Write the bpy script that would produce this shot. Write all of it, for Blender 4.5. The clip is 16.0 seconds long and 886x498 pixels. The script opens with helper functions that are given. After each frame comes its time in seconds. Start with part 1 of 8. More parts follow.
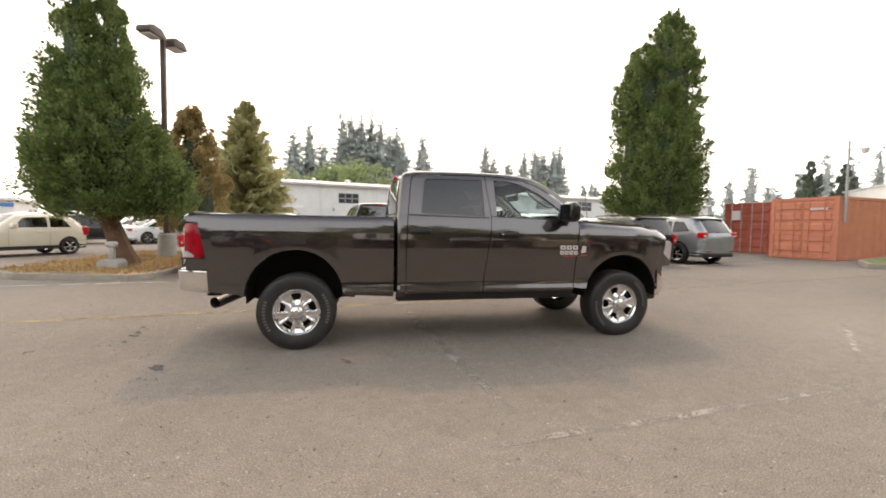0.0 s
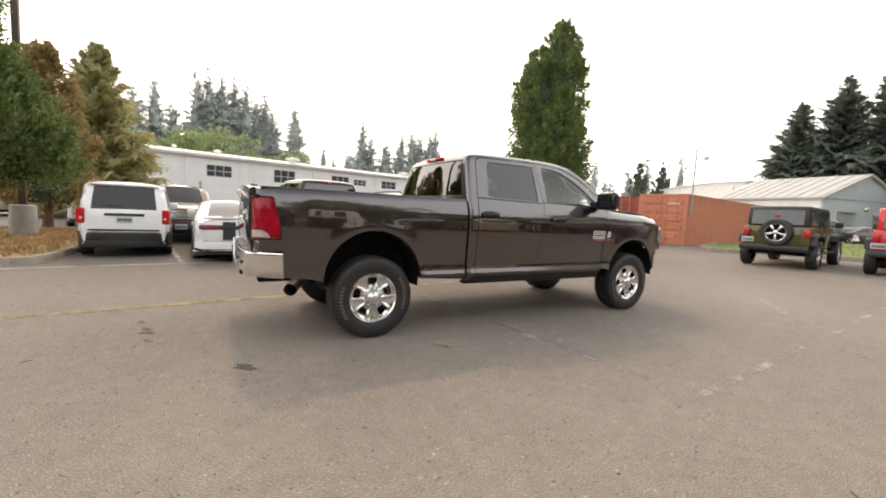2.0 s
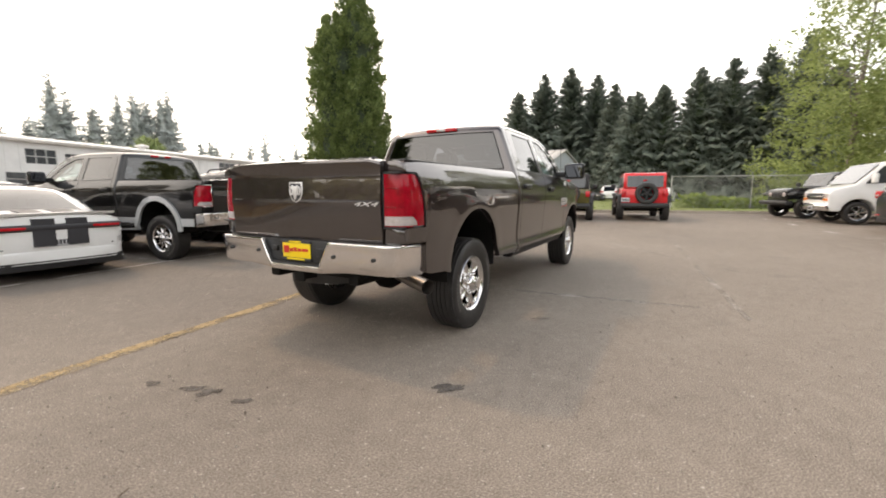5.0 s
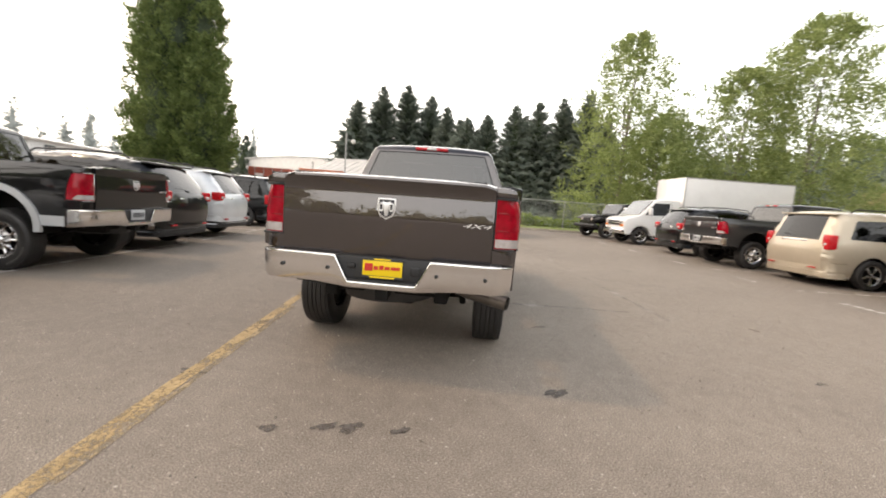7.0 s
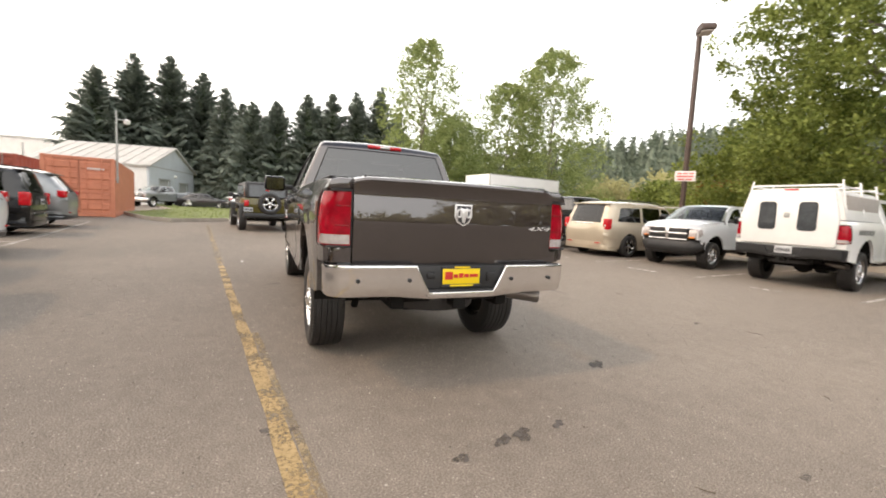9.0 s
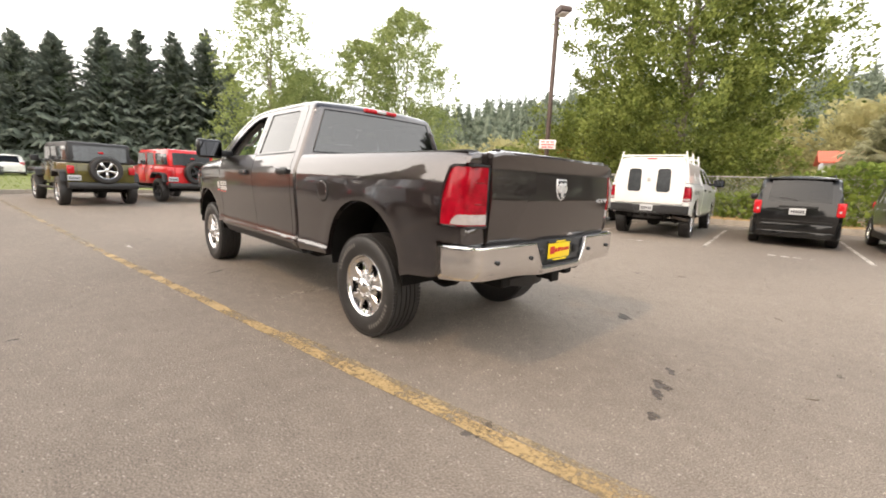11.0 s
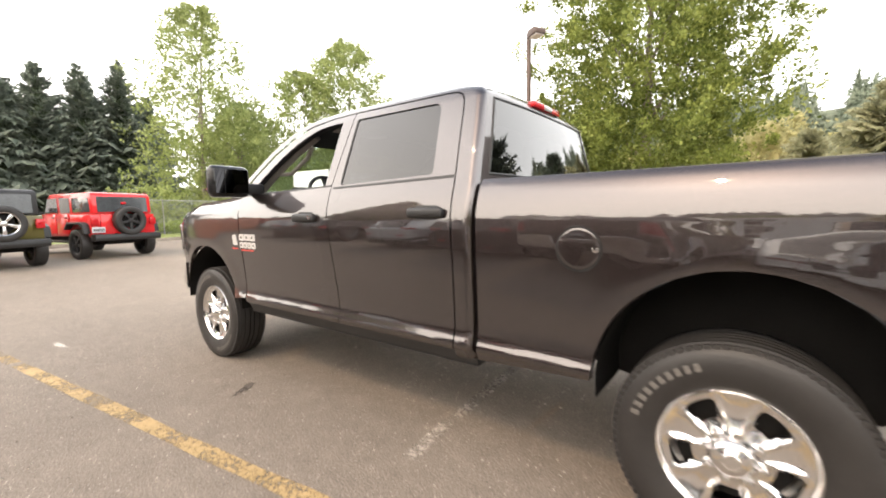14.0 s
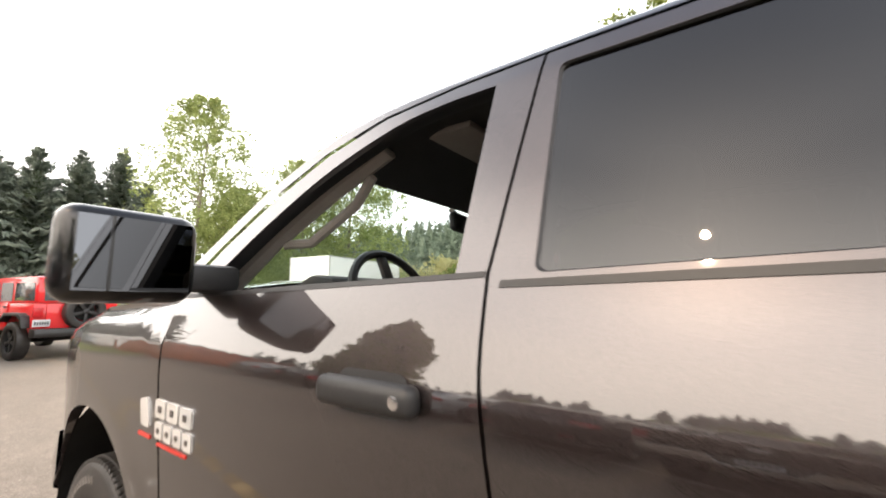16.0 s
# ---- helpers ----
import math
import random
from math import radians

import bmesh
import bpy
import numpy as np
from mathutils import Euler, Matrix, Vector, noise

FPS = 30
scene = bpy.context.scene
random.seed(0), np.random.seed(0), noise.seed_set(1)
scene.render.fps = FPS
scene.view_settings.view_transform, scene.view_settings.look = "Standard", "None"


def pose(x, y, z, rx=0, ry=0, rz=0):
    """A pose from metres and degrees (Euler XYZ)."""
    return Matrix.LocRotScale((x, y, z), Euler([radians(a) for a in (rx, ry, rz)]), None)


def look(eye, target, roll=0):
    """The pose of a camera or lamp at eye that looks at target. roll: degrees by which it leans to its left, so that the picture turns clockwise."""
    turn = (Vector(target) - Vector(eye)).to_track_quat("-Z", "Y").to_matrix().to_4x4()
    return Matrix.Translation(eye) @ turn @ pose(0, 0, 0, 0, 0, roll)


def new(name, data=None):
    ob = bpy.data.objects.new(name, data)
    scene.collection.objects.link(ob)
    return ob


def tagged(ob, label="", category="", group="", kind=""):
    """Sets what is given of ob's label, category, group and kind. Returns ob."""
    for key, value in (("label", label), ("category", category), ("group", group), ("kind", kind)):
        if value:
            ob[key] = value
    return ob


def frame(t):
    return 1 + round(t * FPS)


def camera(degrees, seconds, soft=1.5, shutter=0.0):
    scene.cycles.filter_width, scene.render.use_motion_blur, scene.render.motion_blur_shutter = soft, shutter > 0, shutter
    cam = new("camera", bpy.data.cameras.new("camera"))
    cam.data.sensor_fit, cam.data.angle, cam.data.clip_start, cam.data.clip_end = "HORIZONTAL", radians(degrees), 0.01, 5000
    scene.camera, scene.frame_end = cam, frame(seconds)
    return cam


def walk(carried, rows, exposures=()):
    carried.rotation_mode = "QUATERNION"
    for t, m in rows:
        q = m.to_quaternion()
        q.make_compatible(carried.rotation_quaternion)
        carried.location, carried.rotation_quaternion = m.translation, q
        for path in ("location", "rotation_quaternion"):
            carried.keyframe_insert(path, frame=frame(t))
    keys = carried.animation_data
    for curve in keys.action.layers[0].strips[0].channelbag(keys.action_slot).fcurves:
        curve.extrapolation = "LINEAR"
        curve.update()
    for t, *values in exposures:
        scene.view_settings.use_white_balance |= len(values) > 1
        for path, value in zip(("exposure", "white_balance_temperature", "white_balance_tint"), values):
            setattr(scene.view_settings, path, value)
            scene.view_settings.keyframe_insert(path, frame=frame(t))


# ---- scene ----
cam = camera(93.5, 16.0, 1.8, 0.35)
PATH = [
    (0, (0.6, -5.47, 1.323), (1.012, -3.516, 1.214), 0.8),
    (0.5, (0.08, -5.346, 1.314), (0.668, -3.437, 1.202), 1.8),
    (1, (-0.431, -5.171, 1.3), (0.304, -3.318, 1.141), 3.1),
    (1.5, (-0.938, -4.969, 1.284), (-0.085, -3.166, 1.138), 2.6),
    (2, (-1.405, -4.744, 1.267), (-0.425, -3.009, 1.091), 2.7),
    (2.5, (-1.845, -4.435, 1.253), (-0.749, -2.771, 1.077), 1.7),
    (3, (-2.224, -4.107, 1.229), (-0.976, -2.557, 1.032), 2.9),
    (3.5, (-2.56, -3.723, 1.22), (-1.188, -2.28, 1.026), 3.5),
    (4, (-2.866, -3.358, 1.214), (-1.371, -2.047, 1.003), 2.7),
    (4.2, (-2.954, -3.165, 1.2), (-1.407, -1.92, 0.96), 1.7),
    (6.5, (-3.931, -1.206, 1.237), (-1.98, -0.805, 1.054), 2.8),
    (7, (-4.041, -0.689, 1.259), (-2.061, -0.509, 1.049), 4.2),
    (7.5, (-4.013, -0.124, 1.25), (-2.03, -0.266, 1.034), 4.0),
    (8, (-4.003, 0.368, 1.263), (-2.04, 0.037, 1.071), 3.6),
    (8.5, (-3.884, 0.836, 1.232), (-1.962, 0.3, 1.082), 3.4),
    (9, (-3.768, 1.284, 1.233), (-1.939, 0.497, 1.047), 2.9),
    (9.5, (-3.539, 1.682, 1.235), (-1.803, 0.706, 1.051), 2.5),
    (10, (-3.278, 2.075, 1.228), (-1.667, 0.91, 1.006), 2.0),
    (10.2, (-3.169, 2.216, 1.233), (-1.598, 1.005, 0.98), 2.4),
    (12.5, (-1.525, 3.154, 1.232), (-0.346, 1.578, 0.881), -0.0),
    (13, (-1.059, 3.004, 1.24), (0.118, 1.429, 0.876), 0.5),
    (13.5, (-0.558, 2.854, 1.242), (0.573, 1.231, 0.95), -0.4),
    (14, (-0.036, 2.617, 1.268), (1.164, 1.026, 1.09), -0.8),
    (14.5, (0.483, 2.388, 1.273), (1.627, 0.751, 1.157), -1.6),
    (15, (0.953, 2.067, 1.308), (2.151, 0.466, 1.321), -2.0),
    (15.5, (1.395, 1.805, 1.354), (2.542, 0.174, 1.518), -0.9),
    (16, (1.78, 1.509, 1.397), (2.946, -0.097, 1.645), 0.1),
]
walk(cam, [(t, look(eye, target, roll)) for t, eye, target, roll in PATH], exposures=((0, 0.66), (4, 0.66), (7, 0.72), (9, 0.8), (10, 0.93), (12.5, 1.25), (13.5, 1.4), (14.5, 1.45), (16, 1.32)))

# ---- light ----
SUN_DIR = Vector((0.06, 0.627, 0.777)).normalized()
world = bpy.data.worlds.new("hazy_sky")
scene.world = world
world.use_nodes = True
wn, wl = world.node_tree.nodes, world.node_tree.links
wn.clear()
sky = wn.new("ShaderNodeTexSky")
sky.sky_type = "NISHITA"
sky.sun_disc = False
sky.sun_elevation = math.asin(SUN_DIR.z)
sky.sun_rotation = math.atan2(SUN_DIR.x, SUN_DIR.y)
sky.dust_density = 8.0
sky.air_density = 1.0
# smoke haze: bright and pale low down, thinner and bluer overhead
sky_dir = wn.new("ShaderNodeTexCoord")
sky_sep = wn.new("ShaderNodeSeparateXYZ")
wl.new(sky_dir.outputs["Generated"], sky_sep.inputs[0])
haze = wn.new("ShaderNodeValToRGB")
haze.color_ramp.interpolation = "EASE"
for k, (where, col) in enumerate(((0.0, (1.0, 0.985, 0.965)), (0.45, (0.95, 0.935, 0.915)), (0.66, (0.86, 0.86, 0.87)), (0.86, (0.26, 0.28, 0.32)), (1.0, (0.10, 0.12, 0.16)))):
    e = haze.color_ramp.elements[k] if k < 2 else haze.color_ramp.elements.new(where)
    e.position, e.color = where, (*col, 1)
wl.new(sky_sep.outputs[2], haze.inputs[0])
sunward = wn.new("ShaderNodeMapRange")
sunward.inputs[1].default_value, sunward.inputs[2].default_value = -0.3, 0.95
sunward.inputs[3].default_value, sunward.inputs[4].default_value = 0.0, 1.0
warm = wn.new("ShaderNodeMix")
warm.data_type = "RGBA"
warm.blend_type = "MULTIPLY"
warm.inputs[7].default_value = (1.0, 0.90, 0.80, 1)
wl.new(sunward.outputs[0], warm.inputs[0])
wl.new(haze.outputs[0], warm.inputs[6])
haze_gain = wn.new("ShaderNodeVectorMath")
haze_gain.operation = "SCALE"
haze_gain.inputs["Scale"].default_value = 10.0
wl.new(warm.outputs[2], haze_gain.inputs[0])
# the smoke glows toward the sun and is duller on the far side of the sky
sun_dot = wn.new("ShaderNodeVectorMath")
sun_dot.operation = "DOT_PRODUCT"
sun_dot.inputs[1].default_value = Vector((SUN_DIR.x, SUN_DIR.y, 0.0)).normalized()
wl.new(sky_dir.outputs["Generated"], sun_dot.inputs[0])
glow = wn.new("ShaderNodeMapRange")
glow.inputs[1].default_value, glow.inputs[2].default_value = -0.9, 0.9
glow.inputs[3].default_value, glow.inputs[4].default_value = 8.8, 14.5
wl.new(sun_dot.outputs["Value"], glow.inputs[0])
wl.new(sun_dot.outputs["Value"], sunward.inputs[0])
wl.new(glow.outputs[0], haze_gain.inputs["Scale"])
sky_mix = wn.new("ShaderNodeMix")
sky_mix.data_type = "RGBA"
sky_mix.inputs[0].default_value = 0.93
wl.new(haze_gain.outputs[0], sky_mix.inputs[7])
wl.new(sky.outputs[0], sky_mix.inputs[6])
bg = wn.new("ShaderNodeBackground")
bg.inputs[1].default_value = 0.15
wl.new(sky_mix.outputs[2], bg.inputs[0])
wo = wn.new("ShaderNodeOutputWorld")
wl.new(bg.outputs[0], wo.inputs[0])

sun_data = bpy.data.lights.new("sun", "SUN")
sun_data.energy = 0.6
sun_data.angle = radians(0.9)
sun_data.color = (1.0, 0.69, 0.41)
sun = new("sun", sun_data)
sun.matrix_world = look(SUN_DIR * 60, (0, 0, 0))


# ---- materials ----
def mat_base(name):
    m = bpy.data.materials.new(name)
    m.use_nodes = True
    nt = m.node_tree
    return m, nt, nt.nodes["Principled BSDF"]


def coords(nt, space="Object"):
    return nt.nodes.new("ShaderNodeTexCoord").outputs[space]


def noise_tex(nt, vec, scale, detail=4.0, rough=0.6):
    n = nt.nodes.new("ShaderNodeTexNoise")
    n.inputs["Scale"].default_value = scale
    n.inputs["Detail"].default_value = detail
    n.inputs["Roughness"].default_value = rough
    nt.links.new(vec, n.inputs["Vector"])
    return n.outputs["Fac"]


def ramp(nt, fac, stops):
    r = nt.nodes.new("ShaderNodeValToRGB")
    els = r.color_ramp.elements
    while len(els) < len(stops):
        els.new(0.5)
    for e, (p, c) in zip(els, stops):
        e.position = p
        e.color = (*c, 1) if len(c) == 3 else c
    nt.links.new(fac, r.inputs[0])
    return r.outputs[0]


def mix_col(nt, fac, a, b, mode="MIX"):
    m = nt.nodes.new("ShaderNodeMix")
    m.data_type = "RGBA"
    m.blend_type = mode
    for sock, val in ((0, fac), (6, a), (7, b)):
        if isinstance(val, (int, float)):
            m.inputs[sock].default_value = val
        elif isinstance(val, tuple):
            m.inputs[sock].default_value = (*val, 1) if len(val) == 3 else val
        else:
            nt.links.new(val, m.inputs[sock])
    return m.outputs[2]


def bump(nt, bsdf, height, strength, dist=0.01):
    b = nt.nodes.new("ShaderNodeBump")
    b.inputs["Strength"].default_value = strength
    b.inputs["Distance"].default_value = dist
    nt.links.new(height, b.inputs["Height"])
    nt.links.new(b.outputs[0], bsdf.inputs["Normal"])


def plain(name, col, rough=0.5, metal=0.0, var=0.12, scale=6.0, coat=0.0, grain=0.0, spec=0.5):
    """A surface with mottling at two scales, optional clear coat and fine relief."""
    m, nt, b = mat_base(name)
    c = coords(nt)
    big = noise_tex(nt, c, scale, 3)
    fine = noise_tex(nt, c, scale * 14, 4)
    lo = tuple(v * (1 - var) for v in col)
    hi = tuple(min(1, v * (1 + var)) for v in col)
    c1 = ramp(nt, big, [(0.3, lo), (0.7, hi)])
    c2 = mix_col(nt, 0.35, c1, ramp(nt, fine, [(0.3, lo), (0.7, hi)]))
    nt.links.new(c2, b.inputs["Base Color"])
    b.inputs["Roughness"].default_value = rough
    b.inputs["Metallic"].default_value = metal
    b.inputs["Specular IOR Level"].default_value = spec
    if coat:
        b.inputs["Coat Weight"].default_value = coat
        b.inputs["Coat Roughness"].default_value = 0.03
    if grain:
        bump(nt, b, fine, grain, 0.004)
    return m


def paint(name, col, metal=0.0, rough=0.35, flake=0.0, coat_ior=1.5):
    m, nt, b = mat_base(name)
    c = coords(nt)
    dust = noise_tex(nt, c, 2.2, 5)
    col_out = ramp(nt, dust, [(0.25, tuple(v * 0.94 for v in col)), (0.8, tuple(min(1, v * 1.06) for v in col))])
    if flake:
        fl = noise_tex(nt, c, 900.0, 1)
        col_out = mix_col(nt, ramp(nt, fl, [(0.45, (0, 0, 0)), (0.75, (flake, flake, flake))]), col_out, tuple(min(1, v * 3) for v in col))
    nt.links.new(col_out, b.inputs["Base Color"])
    b.inputs["Metallic"].default_value = metal
    b.inputs["Roughness"].default_value = rough
    b.inputs["Specular IOR Level"].default_value = 0.12
    b.inputs["Coat Weight"].default_value = 1.0
    b.inputs["Coat IOR"].default_value = coat_ior
    rgh = nt.nodes.new("ShaderNodeMapRange")
    rgh.inputs[3].default_value, rgh.inputs[4].default_value = 0.008, 0.03
    nt.links.new(dust, rgh.inputs[0])
    nt.links.new(rgh.outputs[0], b.inputs["Coat Roughness"])
    return m


def glass(name, tint, gloss=0.07):
    """A thin pane: what is behind shows through, tinted; Fresnel drives the gloss."""
    m = bpy.data.materials.new(name)
    m.use_nodes = True
    nt = m.node_tree
    nt.nodes.clear()
    tr = nt.nodes.new("ShaderNodeBsdfTransparent")
    tr.inputs[0].default_value = (*tint, 1)
    gl = nt.nodes.new("ShaderNodeBsdfGlossy")
    gl.inputs["Roughness"].default_value = 0.01
    lw = nt.nodes.new("ShaderNodeLayerWeight")
    lw.inputs[0].default_value = 0.5
    pw = nt.nodes.new("ShaderNodeMath")
    pw.operation = "POWER"
    pw.inputs[1].default_value = 3.5
    nt.links.new(lw.outputs["Facing"], pw.inputs[0])
    fr = nt.nodes.new("ShaderNodeMath")
    fr.operation = "MULTIPLY_ADD"
    fr.inputs[1].default_value = 0.85
    fr.inputs[2].default_value = gloss
    nt.links.new(pw.outputs[0], fr.inputs[0])
    mx = nt.nodes.new("ShaderNodeMixShader")
    out = nt.nodes.new("ShaderNodeOutputMaterial")
    nt.links.new(fr.outputs[0], mx.inputs[0])
    nt.links.new(tr.outputs[0], mx.inputs[1])
    nt.links.new(gl.outputs[0], mx.inputs[2])
    nt.links.new(mx.outputs[0], out.inputs[0])
    return m


def asphalt():
    m, nt, b = mat_base("asphalt")
    c = coords(nt)
    patch = noise_tex(nt, c, 0.22, 5, 0.6)
    worn = noise_tex(nt, c, 1.7, 6, 0.65)
    grit = noise_tex(nt, c, 110.0, 3, 0.75)
    vor = nt.nodes.new("ShaderNodeTexVoronoi")
    vor.inputs["Scale"].default_value = 62.0
    nt.links.new(c, vor.inputs["Vector"])
    base = ramp(nt, patch, [(0.30, (0.148, 0.125, 0.103)), (0.52, (0.200, 0.169, 0.140)), (0.72, (0.262, 0.226, 0.190))])
    base = mix_col(nt, 0.5, base, ramp(nt, worn, [(0.3, (0.145, 0.123, 0.103)), (0.7, (0.236, 0.202, 0.170))]))
    base = mix_col(nt, 0.55, base, ramp(nt, grit, [(0.36, (0.055, 0.048, 0.042)), (0.5, (0.21, 0.178, 0.148)), (0.66, (0.46, 0.40, 0.34))]))
    # pale chips of stone in the worn surface
    chips = ramp(nt, vor.outputs["Distance"], [(0.10, (1, 1, 1)), (0.30, (0, 0, 0))])
    pick = ramp(nt, vor.outputs["Color"], [(0.72, (0, 0, 0)), (0.80, (1, 1, 1))])
    chip_mask = mix_col(nt, 1.0, chips, pick, "MULTIPLY")
    base = mix_col(nt, chip_mask, base, (0.50, 0.455, 0.40))
    big = nt.nodes.new("ShaderNodeTexVoronoi")
    big.inputs["Scale"].default_value = 27.0
    nt.links.new(c, big.inputs["Vector"])
    few = ramp(nt, big.outputs["Color"], [(0.84, (0, 0, 0)), (0.90, (1, 1, 1))])
    spot = ramp(nt, big.outputs["Distance"], [(0.10, (0.9, 0.9, 0.9)), (0.26, (0, 0, 0))])
    base = mix_col(nt, mix_col(nt, 1.0, spot, few, "MULTIPLY"), base, (0.48, 0.44, 0.39))
    dark = ramp(nt, big.outputs["Color"], [(0.06, (0.55, 0.55, 0.55)), (0.12, (0, 0, 0))])
    base = mix_col(nt, mix_col(nt, 1.0, spot, dark, "MULTIPLY"), base, (0.05, 0.045, 0.04))
    mott = noise_tex(nt, c, 8.0, 4, 0.6)
    base = mix_col(nt, 0.38, base, ramp(nt, mott, [(0.32, (0.36, 0.355, 0.35)), (0.5, (0.5, 0.5, 0.5)), (0.70, (0.66, 0.655, 0.645))]), "SOFT_LIGHT")
    lane = noise_tex(nt, c, 0.10, 3, 0.5)
    base = mix_col(nt, 0.8, base, ramp(nt, lane, [(0.38, (0.40, 0.405, 0.41)), (0.62, (0.60, 0.59, 0.575))]), "SOFT_LIGHT")
    # oil drips and dark patches
    oil = noise_tex(nt, c, 0.9, 3, 0.5)
    base = mix_col(nt, ramp(nt, oil, [(0.66, (0, 0, 0)), (0.80, (0.45, 0.45, 0.45))]), base, (0.085, 0.075, 0.068))
    nt.links.new(base, b.inputs["Base Color"])
    b.inputs["Roughness"].default_value = 0.82
    b.inputs["Specular IOR Level"].default_value = 0.35
    bump(nt, b, noise_tex(nt, c, 160.0, 2, 0.7), 0.35, 0.003)
    return m


def worn_line(name, col, keep=0.5):
    """Road paint with the asphalt showing through where it has worn."""
    m, nt, b = mat_base(name)
    c = coords(nt)
    n1 = noise_tex(nt, c, 38.0, 4, 0.8)
    n2 = noise_tex(nt, c, 2.5, 4, 0.6)
    s = nt.nodes.new("ShaderNodeMath")
    s.operation = "ADD"
    nt.links.new(n1, s.inputs[0])
    nt.links.new(n2, s.inputs[1])
    half = nt.nodes.new("ShaderNodeMath")
    half.operation = "MULTIPLY"
    half.inputs[1].default_value = 0.5
    nt.links.new(s.outputs[0], half.inputs[0])
    mask = ramp(nt, half.outputs[0], [(keep - 0.065, (0, 0, 0)), (keep + 0.08, (1, 1, 1))])
    tone = noise_tex(nt, c, 9.0, 4, 0.6)
    nt.links.new(ramp(nt, tone, [(0.3, tuple(v * 0.8 for v in col)), (0.7, tuple(min(1, v * 1.12) for v in col))]), b.inputs["Base Color"])
    b.inputs["Roughness"].default_value = 0.75
    bump(nt, b, n1, 0.4, 0.004)
    bare = nt.nodes.new("ShaderNodeBsdfTransparent")
    mx = nt.nodes.new("ShaderNodeMixShader")
    nt.links.new(mask, mx.inputs[0])
    nt.links.new(bare.outputs[0], mx.inputs[1])
    nt.links.new(b.outputs[0], mx.inputs[2])
    nt.links.new(mx.outputs[0], nt.nodes["Material Output"].inputs[0])
    return m


def leaf_mat(name, lo, hi, rough=0.6, through_leaf=0.35, patch=0.8):
    m, nt, b = mat_base(name)
    gi = nt.nodes.new("ShaderNodeNewGeometry")
    big = noise_tex(nt, coords(nt), patch, 3)
    c1 = ramp(nt, gi.outputs["Random Per Island"], [(0.0, lo), (0.6, tuple((a + b2) / 2 for a, b2 in zip(lo, hi))), (1.0, hi)])
    c2 = mix_col(nt, 0.4, c1, ramp(nt, big, [(0.35, lo), (0.65, hi)]))
    nt.links.new(c2, b.inputs["Base Color"])
    b.inputs["Roughness"].default_value = rough
    b.inputs["Specular IOR Level"].default_value = 0.25
    if through_leaf:
        tl = nt.nodes.new("ShaderNodeBsdfTranslucent")
        nt.links.new(c2, tl.inputs["Color"])
        mx = nt.nodes.new("ShaderNodeMixShader")
        mx.inputs[0].default_value = through_leaf
        nt.links.new(b.outputs[0], mx.inputs[1])
        nt.links.new(tl.outputs[0], mx.inputs[2])
        nt.links.new(mx.outputs[0], nt.nodes["Material Output"].inputs[0])
    return m


M = {}
M["asphalt"] = asphalt()
M["stain"] = worn_line("oil_stain", (0.105, 0.091, 0.080), 0.485)
M["chalk"] = worn_line("faded_line", (0.375, 0.33, 0.285), 0.50)
M["yellow"] = worn_line("yellow_road_paint", (0.40, 0.285, 0.135), 0.462)
M["yellow_faint"] = worn_line("faint_yellow_road_paint", (0.34, 0.26, 0.15), 0.485)
M["white_line"] = worn_line("white_road_paint", (0.55, 0.51, 0.46), 0.455)
M["truck"] = paint("granite_metallic_paint", (0.042, 0.033, 0.0325), 0.90, 0.38, 0.25, 1.95)
M["dark_truck"] = paint("dark_grey_paint", (0.05, 0.05, 0.052), 0.6, 0.35)
M["black_paint"] = paint("black_paint", (0.0045, 0.0045, 0.005), 0.0, 0.3)
M["white_paint"] = paint("white_paint", (0.78, 0.78, 0.77), 0.0, 0.35)
M["cream_paint"] = paint("cream_paint", (0.72, 0.66, 0.52), 0.0, 0.35)
M["silver_paint"] = paint("silver_paint", (0.55, 0.56, 0.57), 0.45, 0.35)
M["grey_silver"] = paint("grey_silver_paint", (0.27, 0.28, 0.285), 0.5, 0.35)
M["pale_silver"] = paint("pale_silver_paint", (0.66, 0.68, 0.70), 0.3, 0.35)
M["gold_paint"] = paint("gold_paint", (0.50, 0.43, 0.33), 0.45, 0.35)
M["red_paint"] = paint("red_paint", (0.62, 0.02, 0.025), 0.0, 0.32)
M["olive_paint"] = paint("olive_paint", (0.095, 0.080, 0.016), 0.1, 0.35)
M["brown_paint"] = paint("brown_paint", (0.10, 0.08, 0.07), 0.4, 0.35)
M["chrome"] = plain("chrome", (0.80, 0.79, 0.785), 0.15, 1.0, var=0.03)
M["alloy"] = plain("machined_alloy", (0.62, 0.62, 0.62), 0.22, 1.0, var=0.05)
M["exhaust"] = plain("exhaust_steel", (0.20, 0.18, 0.165), 0.32, 0.8, var=0.2)
M["rubber"] = plain("tyre_rubber", (0.021, 0.0195, 0.019), 0.50, var=0.25, scale=10.0, grain=0.3)
M["rubber_letter"] = plain("tyre_letter", (0.12, 0.112, 0.105), 0.6)
M["tail_lens"] = plain("deep_red_lens", (0.29, 0.003, 0.013), 0.14, var=0.45, scale=14, coat=0.25, spec=0.2)
M["lens_dark"] = plain("dark_red_divider", (0.21, 0.004, 0.008), 0.2)
M["plastic"] = plain("black_plastic", (0.016, 0.016, 0.017), 0.5, var=0.2, grain=0.15)
M["under"] = plain("underbody_steel", (0.009, 0.0085, 0.008), 0.7, var=0.35, spec=0.15)
M["tint"] = glass("tinted_glass", (0.16, 0.16, 0.165), 0.06)
